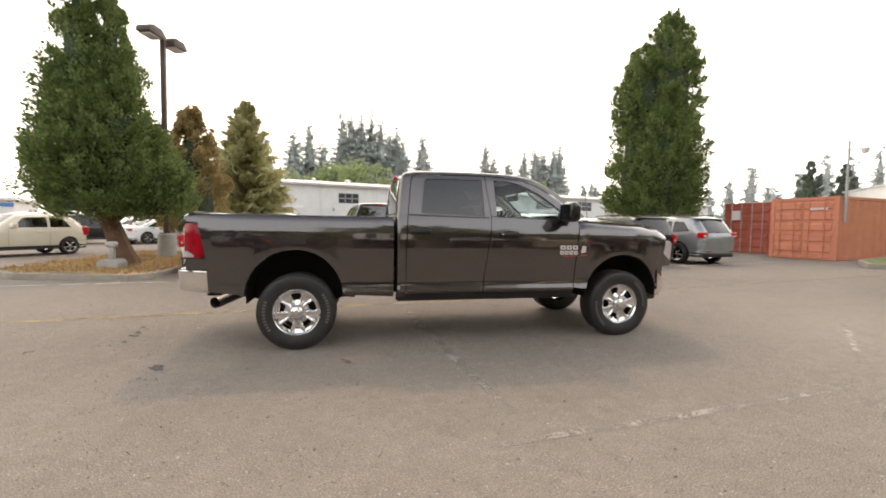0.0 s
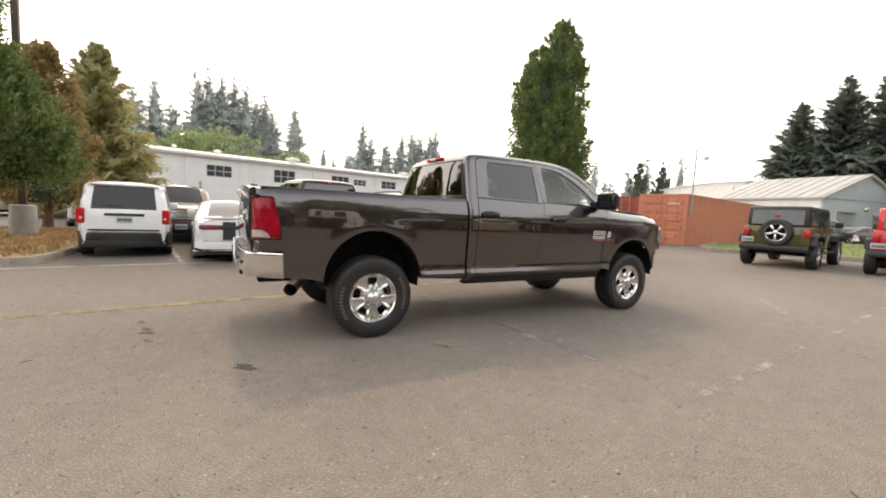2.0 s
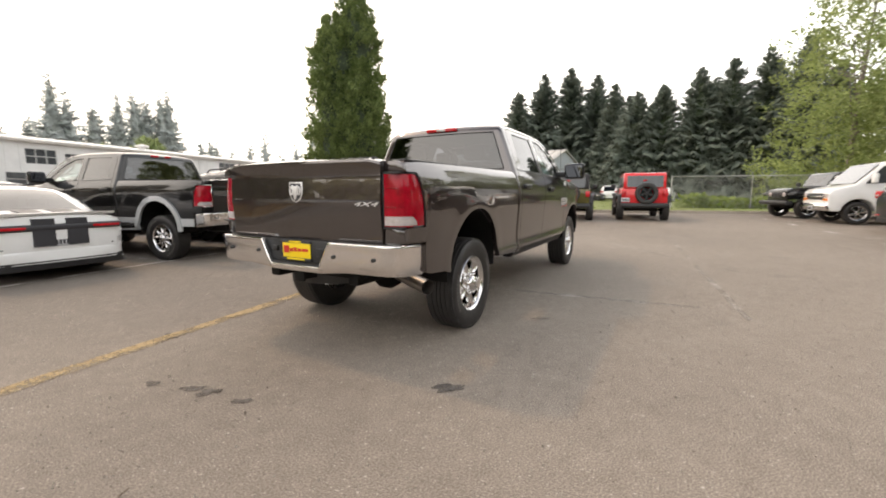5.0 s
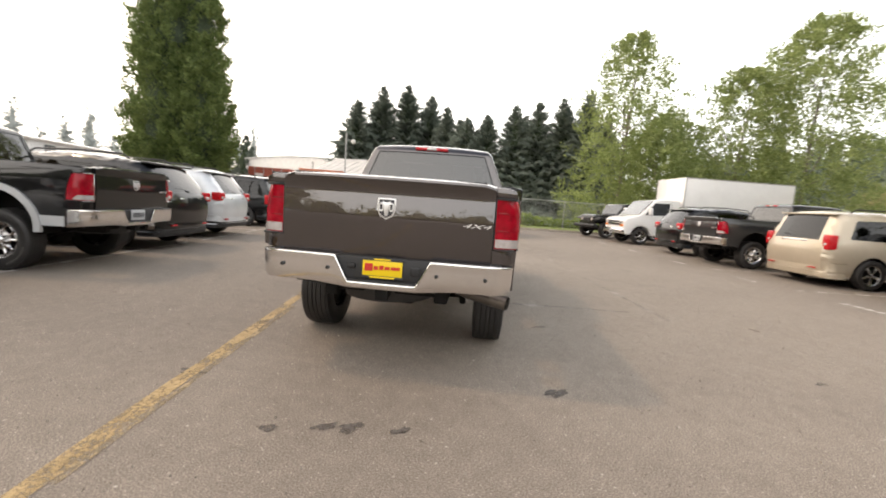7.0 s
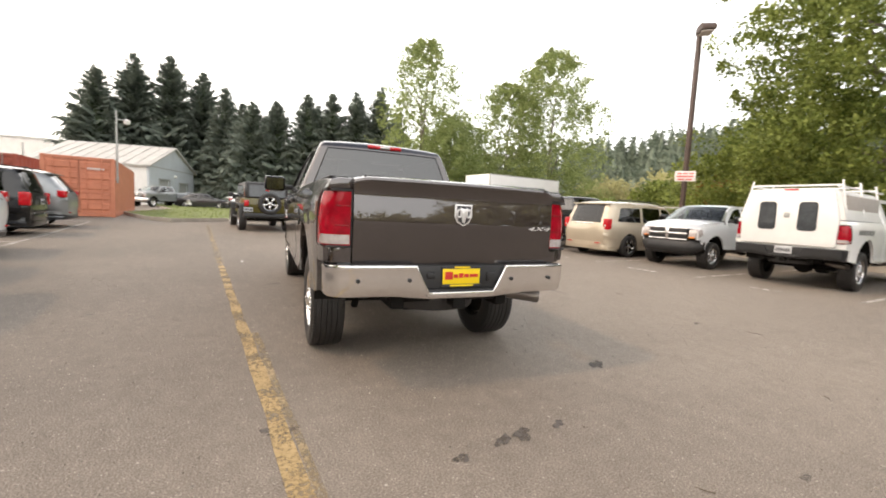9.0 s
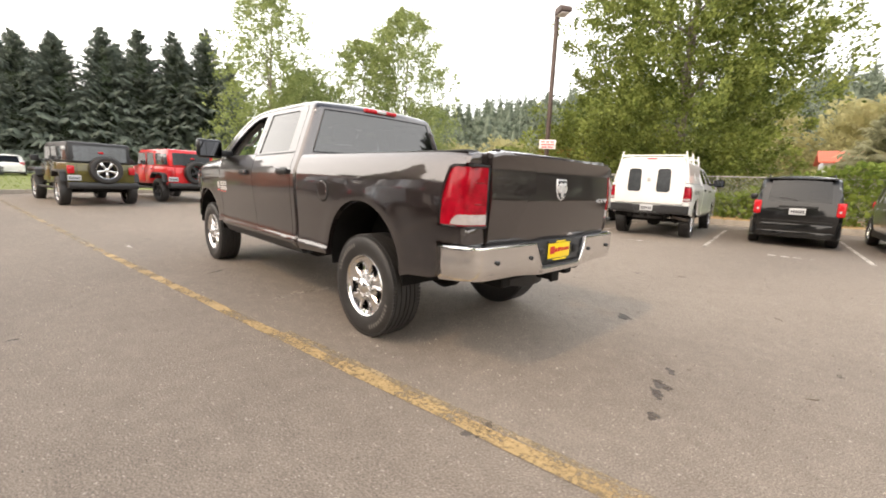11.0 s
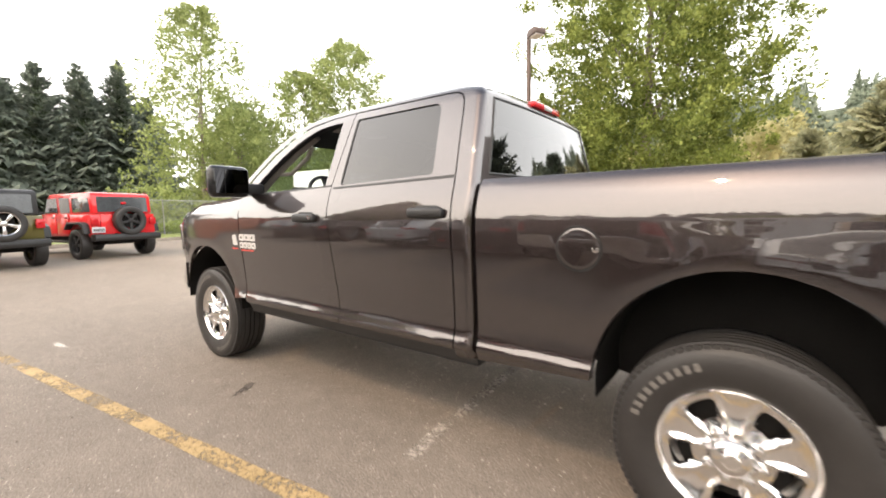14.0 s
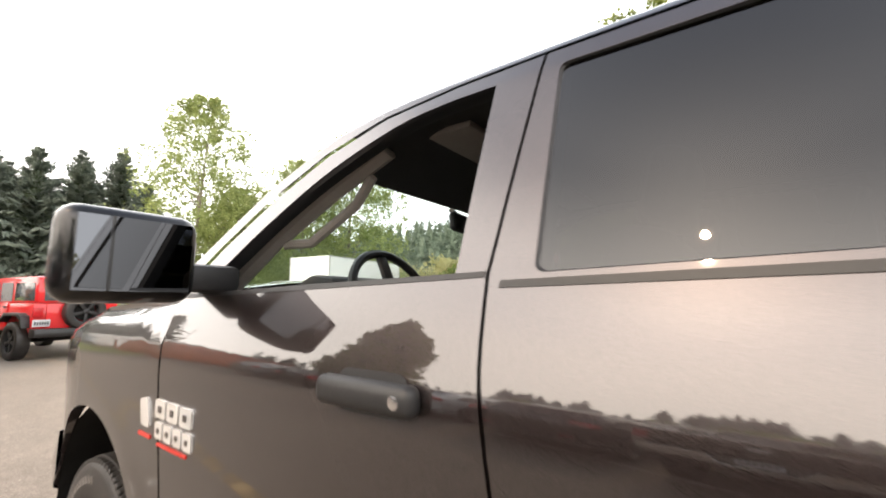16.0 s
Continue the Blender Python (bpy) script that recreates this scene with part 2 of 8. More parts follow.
M["dark_tint"] = glass("privacy_glass", (0.035, 0.035, 0.038), 0.055)
M["clear"] = glass("clear_glass", (0.76, 0.86, 0.84), 0.05)
M["red_lens"] = plain("red_lens", (0.46, 0.010, 0.016), 0.14, var=0.3, scale=20, coat=0.4, spec=0.3)
M["white_lens"] = plain("clear_lens", (0.52, 0.48, 0.47), 0.12, 0.3, var=0.25, scale=25, coat=1.0)
M["amber_lens"] = plain("amber_lens", (0.75, 0.22, 0.03), 0.15, var=0.15, coat=1.0)
M["plate"] = plain("number_plate", (0.50, 0.51, 0.53), 0.4, var=0.08)
M["plate_yellow"] = plain("yellow_dealer_plate", (0.85, 0.62, 0.01), 0.35, var=0.04)
M["ink"] = plain("ink", (0.03, 0.03, 0.035), 0.5)
M["ink_red"] = plain("red_ink", (0.55, 0.03, 0.02), 0.45)
M["interior"] = plain("dark_upholstery", (0.028, 0.027, 0.027), 0.75, var=0.25, grain=0.3)
M["trim_grey"] = plain("grey_trim", (0.34, 0.31, 0.28), 0.7, var=0.1)
M["emblem"] = plain("bright_emblem", (0.74, 0.73, 0.72), 0.25, 0.4, var=0.05)
M["gap"] = plain("panel_gap", (0.006, 0.006, 0.006), 0.8)


# ---- mesh helpers ----
def part(name, bm, mat, parent, label="", smooth=True):
    me = bpy.data.meshes.new(name)
    bm.normal_update()
    bm.to_mesh(me)
    bm.free()
    me.materials.append(mat)
    if smooth:
        me.polygons.foreach_set("use_smooth", [True] * len(me.polygons))
        me.set_sharp_from_angle(angle=radians(38))
    ob = new(name, me)
    ob.parent = parent
    if label:
        ob["label"] = label
    return ob


def raw(name, verts, faces, mat, parent=None, smooth=False):
    me = bpy.data.meshes.new(name)
    me.from_pydata([tuple(v) for v in verts], [], [tuple(f) for f in faces])
    me.materials.append(mat)
    if smooth:
        me.polygons.foreach_set("use_smooth", [True] * len(me.polygons))
    ob = new(name, me)
    ob.parent = parent
    return ob


def thing(name, m, label, category, group="", kind=""):
    ob = new(name)
    ob.empty_display_size = 0.2
    ob.matrix_world = m
    return tagged(ob, label, category, group, kind)


def box(x0, x1, y0, y1, z0, z1, bev=0.0, seg=2, bm=None):
    own = bmesh.new()
    bmesh.ops.create_cube(own, size=1.0)
    for v in own.verts:
        v.co = Vector(((x0 + x1) / 2 + v.co.x * (x1 - x0), (y0 + y1) / 2 + v.co.y * (y1 - y0), (z0 + z1) / 2 + v.co.z * (z1 - z0)))
    if bev:
        bmesh.ops.bevel(own, geom=own.edges[:], offset=bev, segments=seg, affect="EDGES", profile=0.5)
    return join(bm, own)


def join(bm, other):
    """Adds other to bm and returns bm; other alone if bm is None."""
    if bm is None:
        return other
    tmp = bpy.data.meshes.new("tmp")
    other.to_mesh(tmp)
    bm.from_mesh(tmp)
    other.free()
    bpy.data.meshes.remove(tmp)
    return bm


def moved(bm, m):
    bmesh.ops.transform(bm, matrix=m, verts=bm.verts[:])
    return bm


def prism(poly, axis, a, b, bev=0.0, seg=2):
    """The polygon, in the plane across the axis, drawn out from a to b."""
    bm = bmesh.new()

    def at(p, w):
        return (w, p[0], p[1]) if axis == "x" else (p[0], w, p[1]) if axis == "y" else (p[0], p[1], w)

    lo = [bm.verts.new(at(p, a)) for p in poly]
    hi = [bm.verts.new(at(p, b)) for p in poly]
    n = len(poly)
    bm.faces.new(lo)
    bm.faces.new(hi[::-1])
    for i in range(n):
        bm.faces.new((lo[i], hi[i], hi[(i + 1) % n], lo[(i + 1) % n]))
    bmesh.ops.recalc_face_normals(bm, faces=bm.faces[:])
    if bev:
        bmesh.ops.bevel(bm, geom=bm.edges[:], offset=bev, segments=seg, affect="EDGES", profile=0.5)
    return bm


def lathe(prof, n=40, axis="y", ang=2 * math.pi):
    """Rings of (radius, along) turned about the axis."""
    bm = bmesh.new()
    rings = []
    for i in range(n):
        a = ang * i / n
        ca, sa = math.cos(a), math.sin(a)
        if axis == "y":
            rings.append([bm.verts.new((r * ca, w, r * sa)) for r, w in prof])
        elif axis == "z":
            rings.append([bm.verts.new((r * ca, r * sa, w)) for r, w in prof])
        else:
            rings.append([bm.verts.new((w, r * ca, r * sa)) for r, w in prof])
    for i in range(n):
        p, q = rings[i], rings[(i + 1) % n]
        for k in range(len(prof) - 1):
            bm.faces.new((p[k], p[k + 1], q[k + 1], q[k]))
    bmesh.ops.remove_doubles(bm, verts=bm.verts[:], dist=1e-6)
    bmesh.ops.recalc_face_normals(bm, faces=bm.faces[:])
    return bm


def tube(pts, r, n=8, bm=None, close=True):
    own = bmesh.new()
    pts = [Vector(p) for p in pts]
    rad = r if isinstance(r, (list, tuple)) else [r] * len(pts)
    rings = []
    for i, p in enumerate(pts):
        d = (pts[min(i + 1, len(pts) - 1)] - pts[max(i - 1, 0)]).normalized()
        side = d.cross(Vector((0, 0, 1)) if abs(d.z) < 0.9 else Vector((1, 0, 0))).normalized()
        up = side.cross(d)
        rings.append([own.verts.new(p + rad[i] * (math.cos(2 * math.pi * k / n) * side + math.sin(2 * math.pi * k / n) * up)) for k in range(n)])
    for i in range(len(pts) - 1):
        for k in range(n):
            own.faces.new((rings[i][k], rings[i][(k + 1) % n], rings[i + 1][(k + 1) % n], rings[i + 1][k]))
    if close:
        own.faces.new(rings[0][::-1])
        own.faces.new(rings[-1])
    bmesh.ops.recalc_face_normals(own, faces=own.faces[:])
    return join(bm, own)


def smooth_poly(pts, n=6, closed=True):
    """Catmull-Rom through the points; a point given as (x, z, 0) keeps its corner."""
    out = []
    k = len(pts)
    for i in range(k if closed else k - 1):
        p0, p1, p2, p3 = (pts[(i + j) % k] if closed else pts[min(max(i + j, 0), k - 1)] for j in (-1, 0, 1, 2))
        s1, s2 = len(p1) > 2, len(p2) > 2
        a0 = p1 if s1 else p0
        a3 = p2 if s2 else p3
        for j in range(n):
            t = j / n
            q = []
            for c in (0, 1):
                m1 = (p2[c] - a0[c]) / (1 if s1 else 2)
                m2 = (a3[c] - p1[c]) / (1 if s2 else 2)
                q.append((2 * t**3 - 3 * t**2 + 1) * p1[c] + (t**3 - 2 * t**2 + t) * m1 + (3 * t**2 - 2 * t**3) * p2[c] + (t**3 - t**2) * m2)
            out.append(tuple(q))
    if not closed:
        out.append(tuple(pts[-1][:2]))
    return out


def round_poly(pts, r, n=4):
    """A polygon with its corners rounded; r is one radius or one for each corner."""
    out = []
    k = len(pts)
    for i in range(k):
        p0, p1, p2 = Vector(pts[i - 1]), Vector(pts[i]), Vector(pts[(i + 1) % k])
        rr = r[i] if isinstance(r, (list, tuple)) else r
        d0, d2 = (p0 - p1), (p2 - p1)
        rr = min(rr, d0.length * 0.48, d2.length * 0.48)
        a, b = p1 + d0.normalized() * rr, p1 + d2.normalized() * rr
        for j in range(n + 1):
            t = j / n
            out.append(tuple((1 - t) ** 2 * a + 2 * t * (1 - t) * p1 + t**2 * b))
    return out


def arch(cx, cz, r, z0, n=16, flat=1.0):
    """Points of a wheel arch from right to left over (cx, cz), from height z0 to z0."""
    s = math.asin(max(-1, min(1, (z0 - cz) / r)))
    return [(cx + r * math.cos(s + (math.pi - 2 * s) * i / n), cz + flat * r * math.sin(s + (math.pi - 2 * s) * i / n)) for i in range(n + 1)]


def fill(outline, holes=(), step=0.08, stepz=None):
    """A flat sheet in x, z with holes, cut into a grid, at y = 0."""
    bm = bmesh.new()
    for loop in (outline, *holes):
        vs = [bm.verts.new((p[0], 0, p[1])) for p in loop]
        for i in range(len(vs)):
            bm.edges.new((vs[i], vs[(i + 1) % len(vs)]))
    bmesh.ops.triangle_fill(bm, use_beauty=True, use_dissolve=False, edges=bm.edges[:], normal=(0, -1, 0))
    xs = [p[0] for p in outline]
    zs = [p[1] for p in outline]
    for lo, hi, ax, st in ((min(xs), max(xs), 0, step), (min(zs), max(zs), 2, stepz or step)):
        n = int((hi - lo) / st)
        for i in range(1, n + 1):
            co = [0, 0, 0]
            no = [0, 0, 0]
            co[ax] = lo + (hi - lo) * i / (n + 1)
            no[ax] = 1
            bmesh.ops.bisect_plane(bm, geom=bm.verts[:] + bm.edges[:] + bm.faces[:], dist=1e-5, plane_co=co, plane_no=no)
    return bm


def edge_dist(px, pz, line):
    """Distance of points to a polyline, in x and z."""
    best = np.full(len(px), 1e9)
    for (ax, az), (bx, bz) in zip(line[:-1], line[1:]):
        dx, dz = bx - ax, bz - az
        L = dx * dx + dz * dz + 1e-12
        t = np.clip(((px - ax) * dx + (pz - az) * dz) / L, 0, 1)
        best = np.minimum(best, np.hypot(px - ax - t * dx, pz - az - t * dz))
    return best


def panel(outline, surf, side, holes=(), step=0.08, stepz=None, thick=0.0, soft=None, r=0.0):
    """A body panel: a sheet laid on y = side * surf(x, z), rounded inwards near the polyline soft, with its edge turned in."""
    bm = fill(outline, holes, step, stepz)
    co = np.array([v.co[:] for v in bm.verts])
    drop = np.zeros(len(co))
    if soft and r:
        d = np.clip(edge_dist(co[:, 0], co[:, 2], soft) / r, 0, 1)
        drop = r * (1 - np.sqrt(np.maximum(0, 1 - (1 - d) ** 2)))
    for v, dr in zip(bm.verts, drop):
        v.co.y = side * (surf(v.co.x, v.co.z) - dr)
    if thick:
        edges = [e for e in bm.edges if e.is_boundary]
        ret = bmesh.ops.extrude_edge_only(bm, edges=edges)
        for v in [g for g in ret["geom"] if isinstance(g, bmesh.types.BMVert)]:
            v.co.y -= side * thick
    bmesh.ops.recalc_face_normals(bm, faces=bm.faces[:])
    mid = [f for f in bm.faces if abs(f.normal.y) > 0.5]
    if mid and sum(f.normal.y * f.calc_area() for f in mid) * side < 0:
        bmesh.ops.reverse_faces(bm, faces=bm.faces[:])
    return bm


def band(line, surf, n=14, crown=0.0, inset=0.0, r=0.0):
    """The skin over the top of a body: follows a polyline in x, z from one side to the other, bulging along its normal."""
    bm = bmesh.new()
    rows = []
    for i, (x, z) in enumerate(line):
        a, b = line[max(i - 1, 0)], line[min(i + 1, len(line) - 1)]
        tx, tz = b[0] - a[0], b[1] - a[1]
        L = math.hypot(tx, tz) or 1
        nx, nz = -tz / L, tx / L
        w = surf(x, z) - r - inset
        c = crown(x, z) if callable(crown) else crown
        row = []
        for k in range(n + 1):
            s = 2 * k / n - 1
            q = c * (1 - abs(s) ** 2.4)
            row.append(bm.verts.new((x + nx * q, s * w, z + nz * q)))
        rows.append(row)
    for p, q in zip(rows[:-1], rows[1:]):
        for k in range(n):
            bm.faces.new((p[k], p[k + 1], q[k + 1], q[k]))
    bmesh.ops.recalc_face_normals(bm, faces=bm.faces[:])
    return bm


def interp(table):
    xs = [t[0] for t in table]
    ys = [t[1] for t in table]

    def f(v):
        return float(np.interp(v, xs, ys))

    return f


def text_mesh(body, size, depth, shear=0.0):
    cu = bpy.data.curves.new("lettering", "FONT")
    cu.body = body
    cu.size = size
    cu.extrude = depth
    cu.align_x = "CENTER"
    cu.align_y = "CENTER"
    cu.shear = shear
    ob = bpy.data.objects.new("lettering", cu)
    me = bpy.data.meshes.new_from_object(ob)
    bm = bmesh.new()
    bm.from_mesh(me)
    bpy.data.objects.remove(ob)
    bpy.data.curves.remove(cu)
    bpy.data.meshes.remove(me)
    return bm


def slope(x, y):
    """The lot rises gently away from the truck's nose."""
    return 0.011 * min(max(x - 5.0, 0.0), 16.0)


LOT = radians(7.5)
LU = Vector((math.cos(LOT), math.sin(LOT), 0))
LV = Vector((-math.sin(LOT), math.cos(LOT), 0))


def stand(x, y, heading):
    return pose(x, y, slope(x, y), 0, 0, heading)


# ---- ground ----
def ground_sheet():
    xs = sorted({-600, -300, -120, -60, -30, *range(-16, 30, 2), 40, 60, 120, 250, 600})
    ys = sorted({-600, -300, -120, -60, -40, *range(-24, 25, 4), 40, 60, 120, 300, 600})
    verts = [(x, y, slope(x, y)) for y in ys for x in xs]
    nx = len(xs)
    faces = [(j * nx + i, j * nx + i + 1, (j + 1) * nx + i + 1, (j + 1) * nx + i) for j in range(len(ys) - 1) for i in range(nx - 1)]
    return raw("ground", verts, faces, M["asphalt"], smooth=True)


ground = tagged(ground_sheet(), "worn tan-grey asphalt of a car park with pale stone chips", "ground", kind="structure")


def strip(name, a, b, width, mat, lift=0.004, label="", category="road marking", wob=0.0):
    """A painted line on the asphalt, with slightly uneven edges."""
    a, b = Vector((*a, 0)), Vector((*b, 0))
    d = b - a
    n = max(2, int(d.length / 0.35))
    side = Vector((-d.y, d.x, 0)).normalized() * width / 2
    vs, fs = [], []
    for i in range(n + 1):
        p = a + d * i / n
        j1, j2 = (1 + random.uniform(-wob, wob) for _ in "ab")
        for q in (p - side * j1, p + side * j2):
            vs.append((q.x, q.y, slope(q.x, q.y) + lift))
        if i:
            fs.append((2 * i - 2, 2 * i - 1, 2 * i + 1, 2 * i))
    ob = raw(name, vs, fs, mat)
    return tagged(ob, label, category, kind="structure")


strip("yellow_line", (-7.2, 0.455), (5.4, 2.095), 0.10, M["yellow"], 0.005, "long worn yellow line painted on the asphalt", wob=0.16)
strip("yellow_line", (5.4, 2.095), (15.8, 3.45), 0.10, M["yellow_faint"], 0.005, "nearly worn-out end of a yellow line on the asphalt", wob=0.2)
strip("yellow_line", (-2.6, 0.98), (0.4, 1.36), 0.05, M["yellow_faint"], 0.0045, "faint older yellow line beside the newer one", wob=0.35)
# stall lines of the two rows
strip("white_line", (-7.0, 4.35), (16.0, 7.35), 0.09, M["white_line"], 0.004, "faded white line along the parking stalls", wob=0.1)
for k in range(-1, 8):
    p = Vector((-1.85, 4.95, 0)) + LU * 2.62 * k
    q = p + LV * 5.4
    strip("stall_line", p[:2], q[:2], 0.09, M["white_line"], 0.006, "faded white stall line on the asphalt", wob=0.1)
for k in range(-2, 7):
    p = Vector((-0.15, -8.05, 0)) + LU * 2.75 * k
    q = p - LV * 5.6
    strip("stall_line", p[:2], q[:2], 0.09, M["white_line"], 0.004, "faded white stall line on the asphalt", wob=0.1)
    for j in range(4):
        s = p + LU * (0.85 + 0.20 * j) + LV * 0.15
        strip("stall_mark", s[:2], (s + LU * 0.13)[:2], 0.16, M["white_line"], 0.004, "worn stencilled mark in front of a stall", wob=0.3)
# faint traces of older lines and a sealed seam
strip("old_line", (1.36, 1.1), (1.70, -2.75), 0.09, M["chalk"], 0.003, "ghost of an old painted line", wob=0.2)
strip("old_line", (1.4, -3.14), (9.0, -2.36), 0.07, M["chalk"], 0.0035, "ghost of an old painted line", wob=0.25)
strip("old_line", (4.2, -3.4), (7.4, -0.9), 0.07, M["chalk"], 0.003, "ghost of an old painted line", wob=0.25)
strip("white_mark", (5.15, 1.67), (5.55, 1.71), 0.05, M["white_line"], 0.004, "short white paint mark on the asphalt", wob=0.3)
strip("white_mark", (4.72, 1.54), (5.05, 1.60), 0.05, M["white_line"], 0.004, "short white paint mark on the asphalt", wob=0.3)


def blot(name, x, y, rx, ry, rot, mat, lift, label, kind="structure", n=26, ragged=0.25):
    """An irregular stain lying on the asphalt."""
    vs = [(x, y, slope(x, y) + lift)]
    ph = [random.uniform(0, 6.28) for _ in range(4)]
    for i in range(n):
        a = 2 * math.pi * i / n
        k = 1 + ragged * (math.sin(2 * a + ph[0]) * 0.4 + math.sin(3 * a + ph[1]) * 0.35 + math.sin(5 * a + ph[2]) * 0.3 + math.sin(9 * a + ph[3]) * 0.2)
        px, py = rx * k * math.cos(a), ry * k * math.sin(a)
        qx, qy = x + px * math.cos(rot) - py * math.sin(rot), y + px * math.sin(rot) + py * math.cos(rot)
        vs.append((qx, qy, slope(qx, qy) + lift))
    return tagged(raw(name, vs, [(0, i + 1, (i + 1) % n + 1) for i in range(n)], mat), label, "stain", kind=kind)


for x, y, rx, ry in ((0.55, -1.43, 0.12, 0.045), (0.48, -1.36, 0.06, 0.03), (-2.01, 0.37, 0.07, 0.035), (-1.93, 0.08, 0.09, 0.04), (-1.91, -0.06, 0.11, 0.05),
                     (-1.88, -0.33, 0.07, 0.035), (-1.16, -1.30, 0.14, 0.06), (-1.47, 1.20, 0.12, 0.06), (2.9, 1.15, 0.14, 0.05), (-0.4, -3.6, 0.10, 0.03),
                     (-2.7, -1.2, 0.06, 0.03), (2.1, -4.3, 0.05, 0.03), (-2.9, 2.2, 0.05, 0.025), (1.4, 2.9, 0.06, 0.02)):
    blot("oil_stain", x, y, rx * 0.75, ry * 0.8, random.uniform(-0.5, 0.5) - 1.2, M["stain"], 0.0045, "small dark oil stain on the asphalt", ragged=0.5)
M["bark_twig"] = plain("twig_bark", (0.13, 0.10, 0.07), 0.8)
for x, y, w, a in ((-0.9, -3.9, 0.14, 0.4), (1.3, -4.1, 0.11, 1.0), (-2.2, -2.5, 0.10, 2.5), (-3.0, 1.0, 0.09, 1.2), (-2.6, -0.6, 0.08, 0.8)):
    tw = part("twig", tube([(-w / 2, 0, 0.006), (-w * 0.1, 0.012, 0.010), (w / 2, -0.008, 0.006)], [0.0025, 0.003, 0.0015], 5), M["bark_twig"], None)
    tw.matrix_world = pose(x, y, 0, 0, 0, math.degrees(a))
    tagged(tw, "small dry brown twig lying on the asphalt", "twig")

# ---- kerbed beds ----
M["kerb"] = plain("kerb_concrete", (0.34, 0.30, 0.25), 0.85, var=0.25, scale=3, grain=0.5)
M["straw"] = plain("dry_grass_soil", (0.40, 0.27, 0.13), 0.95, var=0.35, scale=5, grain=0.9)
M["lawn"] = plain("lawn_soil", (0.17, 0.20, 0.06), 0.95, var=0.35, scale=2, grain=0.9)
M["straw_blade"] = leaf_mat("dry_grass_blades", (0.30, 0.19, 0.08), (0.52, 0.37, 0.19))
M["grass_blade"] = leaf_mat("green_grass_blades", (0.12, 0.18, 0.03), (0.32, 0.38, 0.10))


def kerbed_bed(name, poly, soil, label, blades=None, count=0):
    """A planting bed with a raised concrete kerb round it; the kerb stones are parts."""
    pts = [Vector((*p, 0)) for p in poly]
    base = sum((slope(p.x, p.y) for p in pts)) / len(pts)
    root = thing(name, Matrix(), label, "planting bed", kind="structure")
    k = len(pts)
    cen = sum(pts, Vector()) / k
    inner = [p + (cen - p).normalized() * 0.15 for p in pts]
    bm = bmesh.new()
    bm.faces.new([bm.verts.new((p.x, p.y, base + 0.11)) for p in inner])
    bmesh.ops.triangulate(bm, faces=bm.faces[:])
    bmesh.ops.subdivide_edges(bm, edges=bm.edges[:], cuts=4, use_grid_fill=True)
    for v in bm.verts:
        v.co.z += 0.06 * noise.noise(v.co * 0.8)
    part("soil", bm, soil, root)
    for i in range(k):
        a, b = pts[i], pts[(i + 1) % k]
        d = b - a
        n = max(1, round(d.length / 1.1))
        for j in range(n):
            p, q = a + d * (j / n), a + d * ((j + 1) / n)
            w = (q - p).normalized()
            s = Vector((-w.y, w.x, 0)) * 0.075
            if (cen - p).dot(s) < 0:
                s = -s
            bm = bmesh.new()
            z0, z1 = base - 0.12, base + 0.14
            ring = [p + w * 0.006, q - w * 0.006, q - w * 0.006 + s * 2, p + w * 0.006 + s * 2]
            lo = [bm.verts.new((c.x, c.y, z0)) for c in ring]
            hi = [bm.verts.new((c.x, c.y, z1 + random.uniform(-0.006, 0.006))) for c in ring]
            bm.faces.new(lo)
            bm.faces.new(hi[::-1])
            for e in range(4):
                bm.faces.new((lo[e], hi[e], hi[(e + 1) % 4], lo[(e + 1) % 4]))
            bmesh.ops.recalc_face_normals(bm, faces=bm.faces[:])
            bmesh.ops.bevel(bm, geom=[e for e in bm.edges if e.verts[0].co.z > base and e.verts[1].co.z > base], offset=0.025, segments=2, affect="EDGES")
            part("kerb_stone", bm, M["kerb"], root)
    if blades:
        P = []
        lo = Vector((min(p.x for p in pts), min(p.y for p in pts), 0))
        hi = Vector((max(p.x for p in pts), max(p.y for p in pts), 0))
        while len(P) < count:
            x, y = random.uniform(lo.x, hi.x), random.uniform(lo.y, hi.y)
            inside = False
            for i in range(k):
                a, b = inner[i], inner[(i + 1) % k]
                if (a.y > y) != (b.y > y) and x < (b.x - a.x) * (y - a.y) / (b.y - a.y) + a.x:
                    inside = not inside
            if inside:
                P.append((x, y, base + 0.11 + 0.06 * noise.noise(Vector((x, y, base + 0.11)) * 0.8)))
        D = np.random.normal(0, 0.55, (count, 3))
        D[:, 2] = np.abs(D[:, 2]) * 0.4 + 0.7
        ob = leaf_object("grass", np.array(P), D, np.random.uniform(0.05, 0.14, count), 0.16, blades)
        ob.parent = root
        tagged(ob, kind="stuff")
    return root


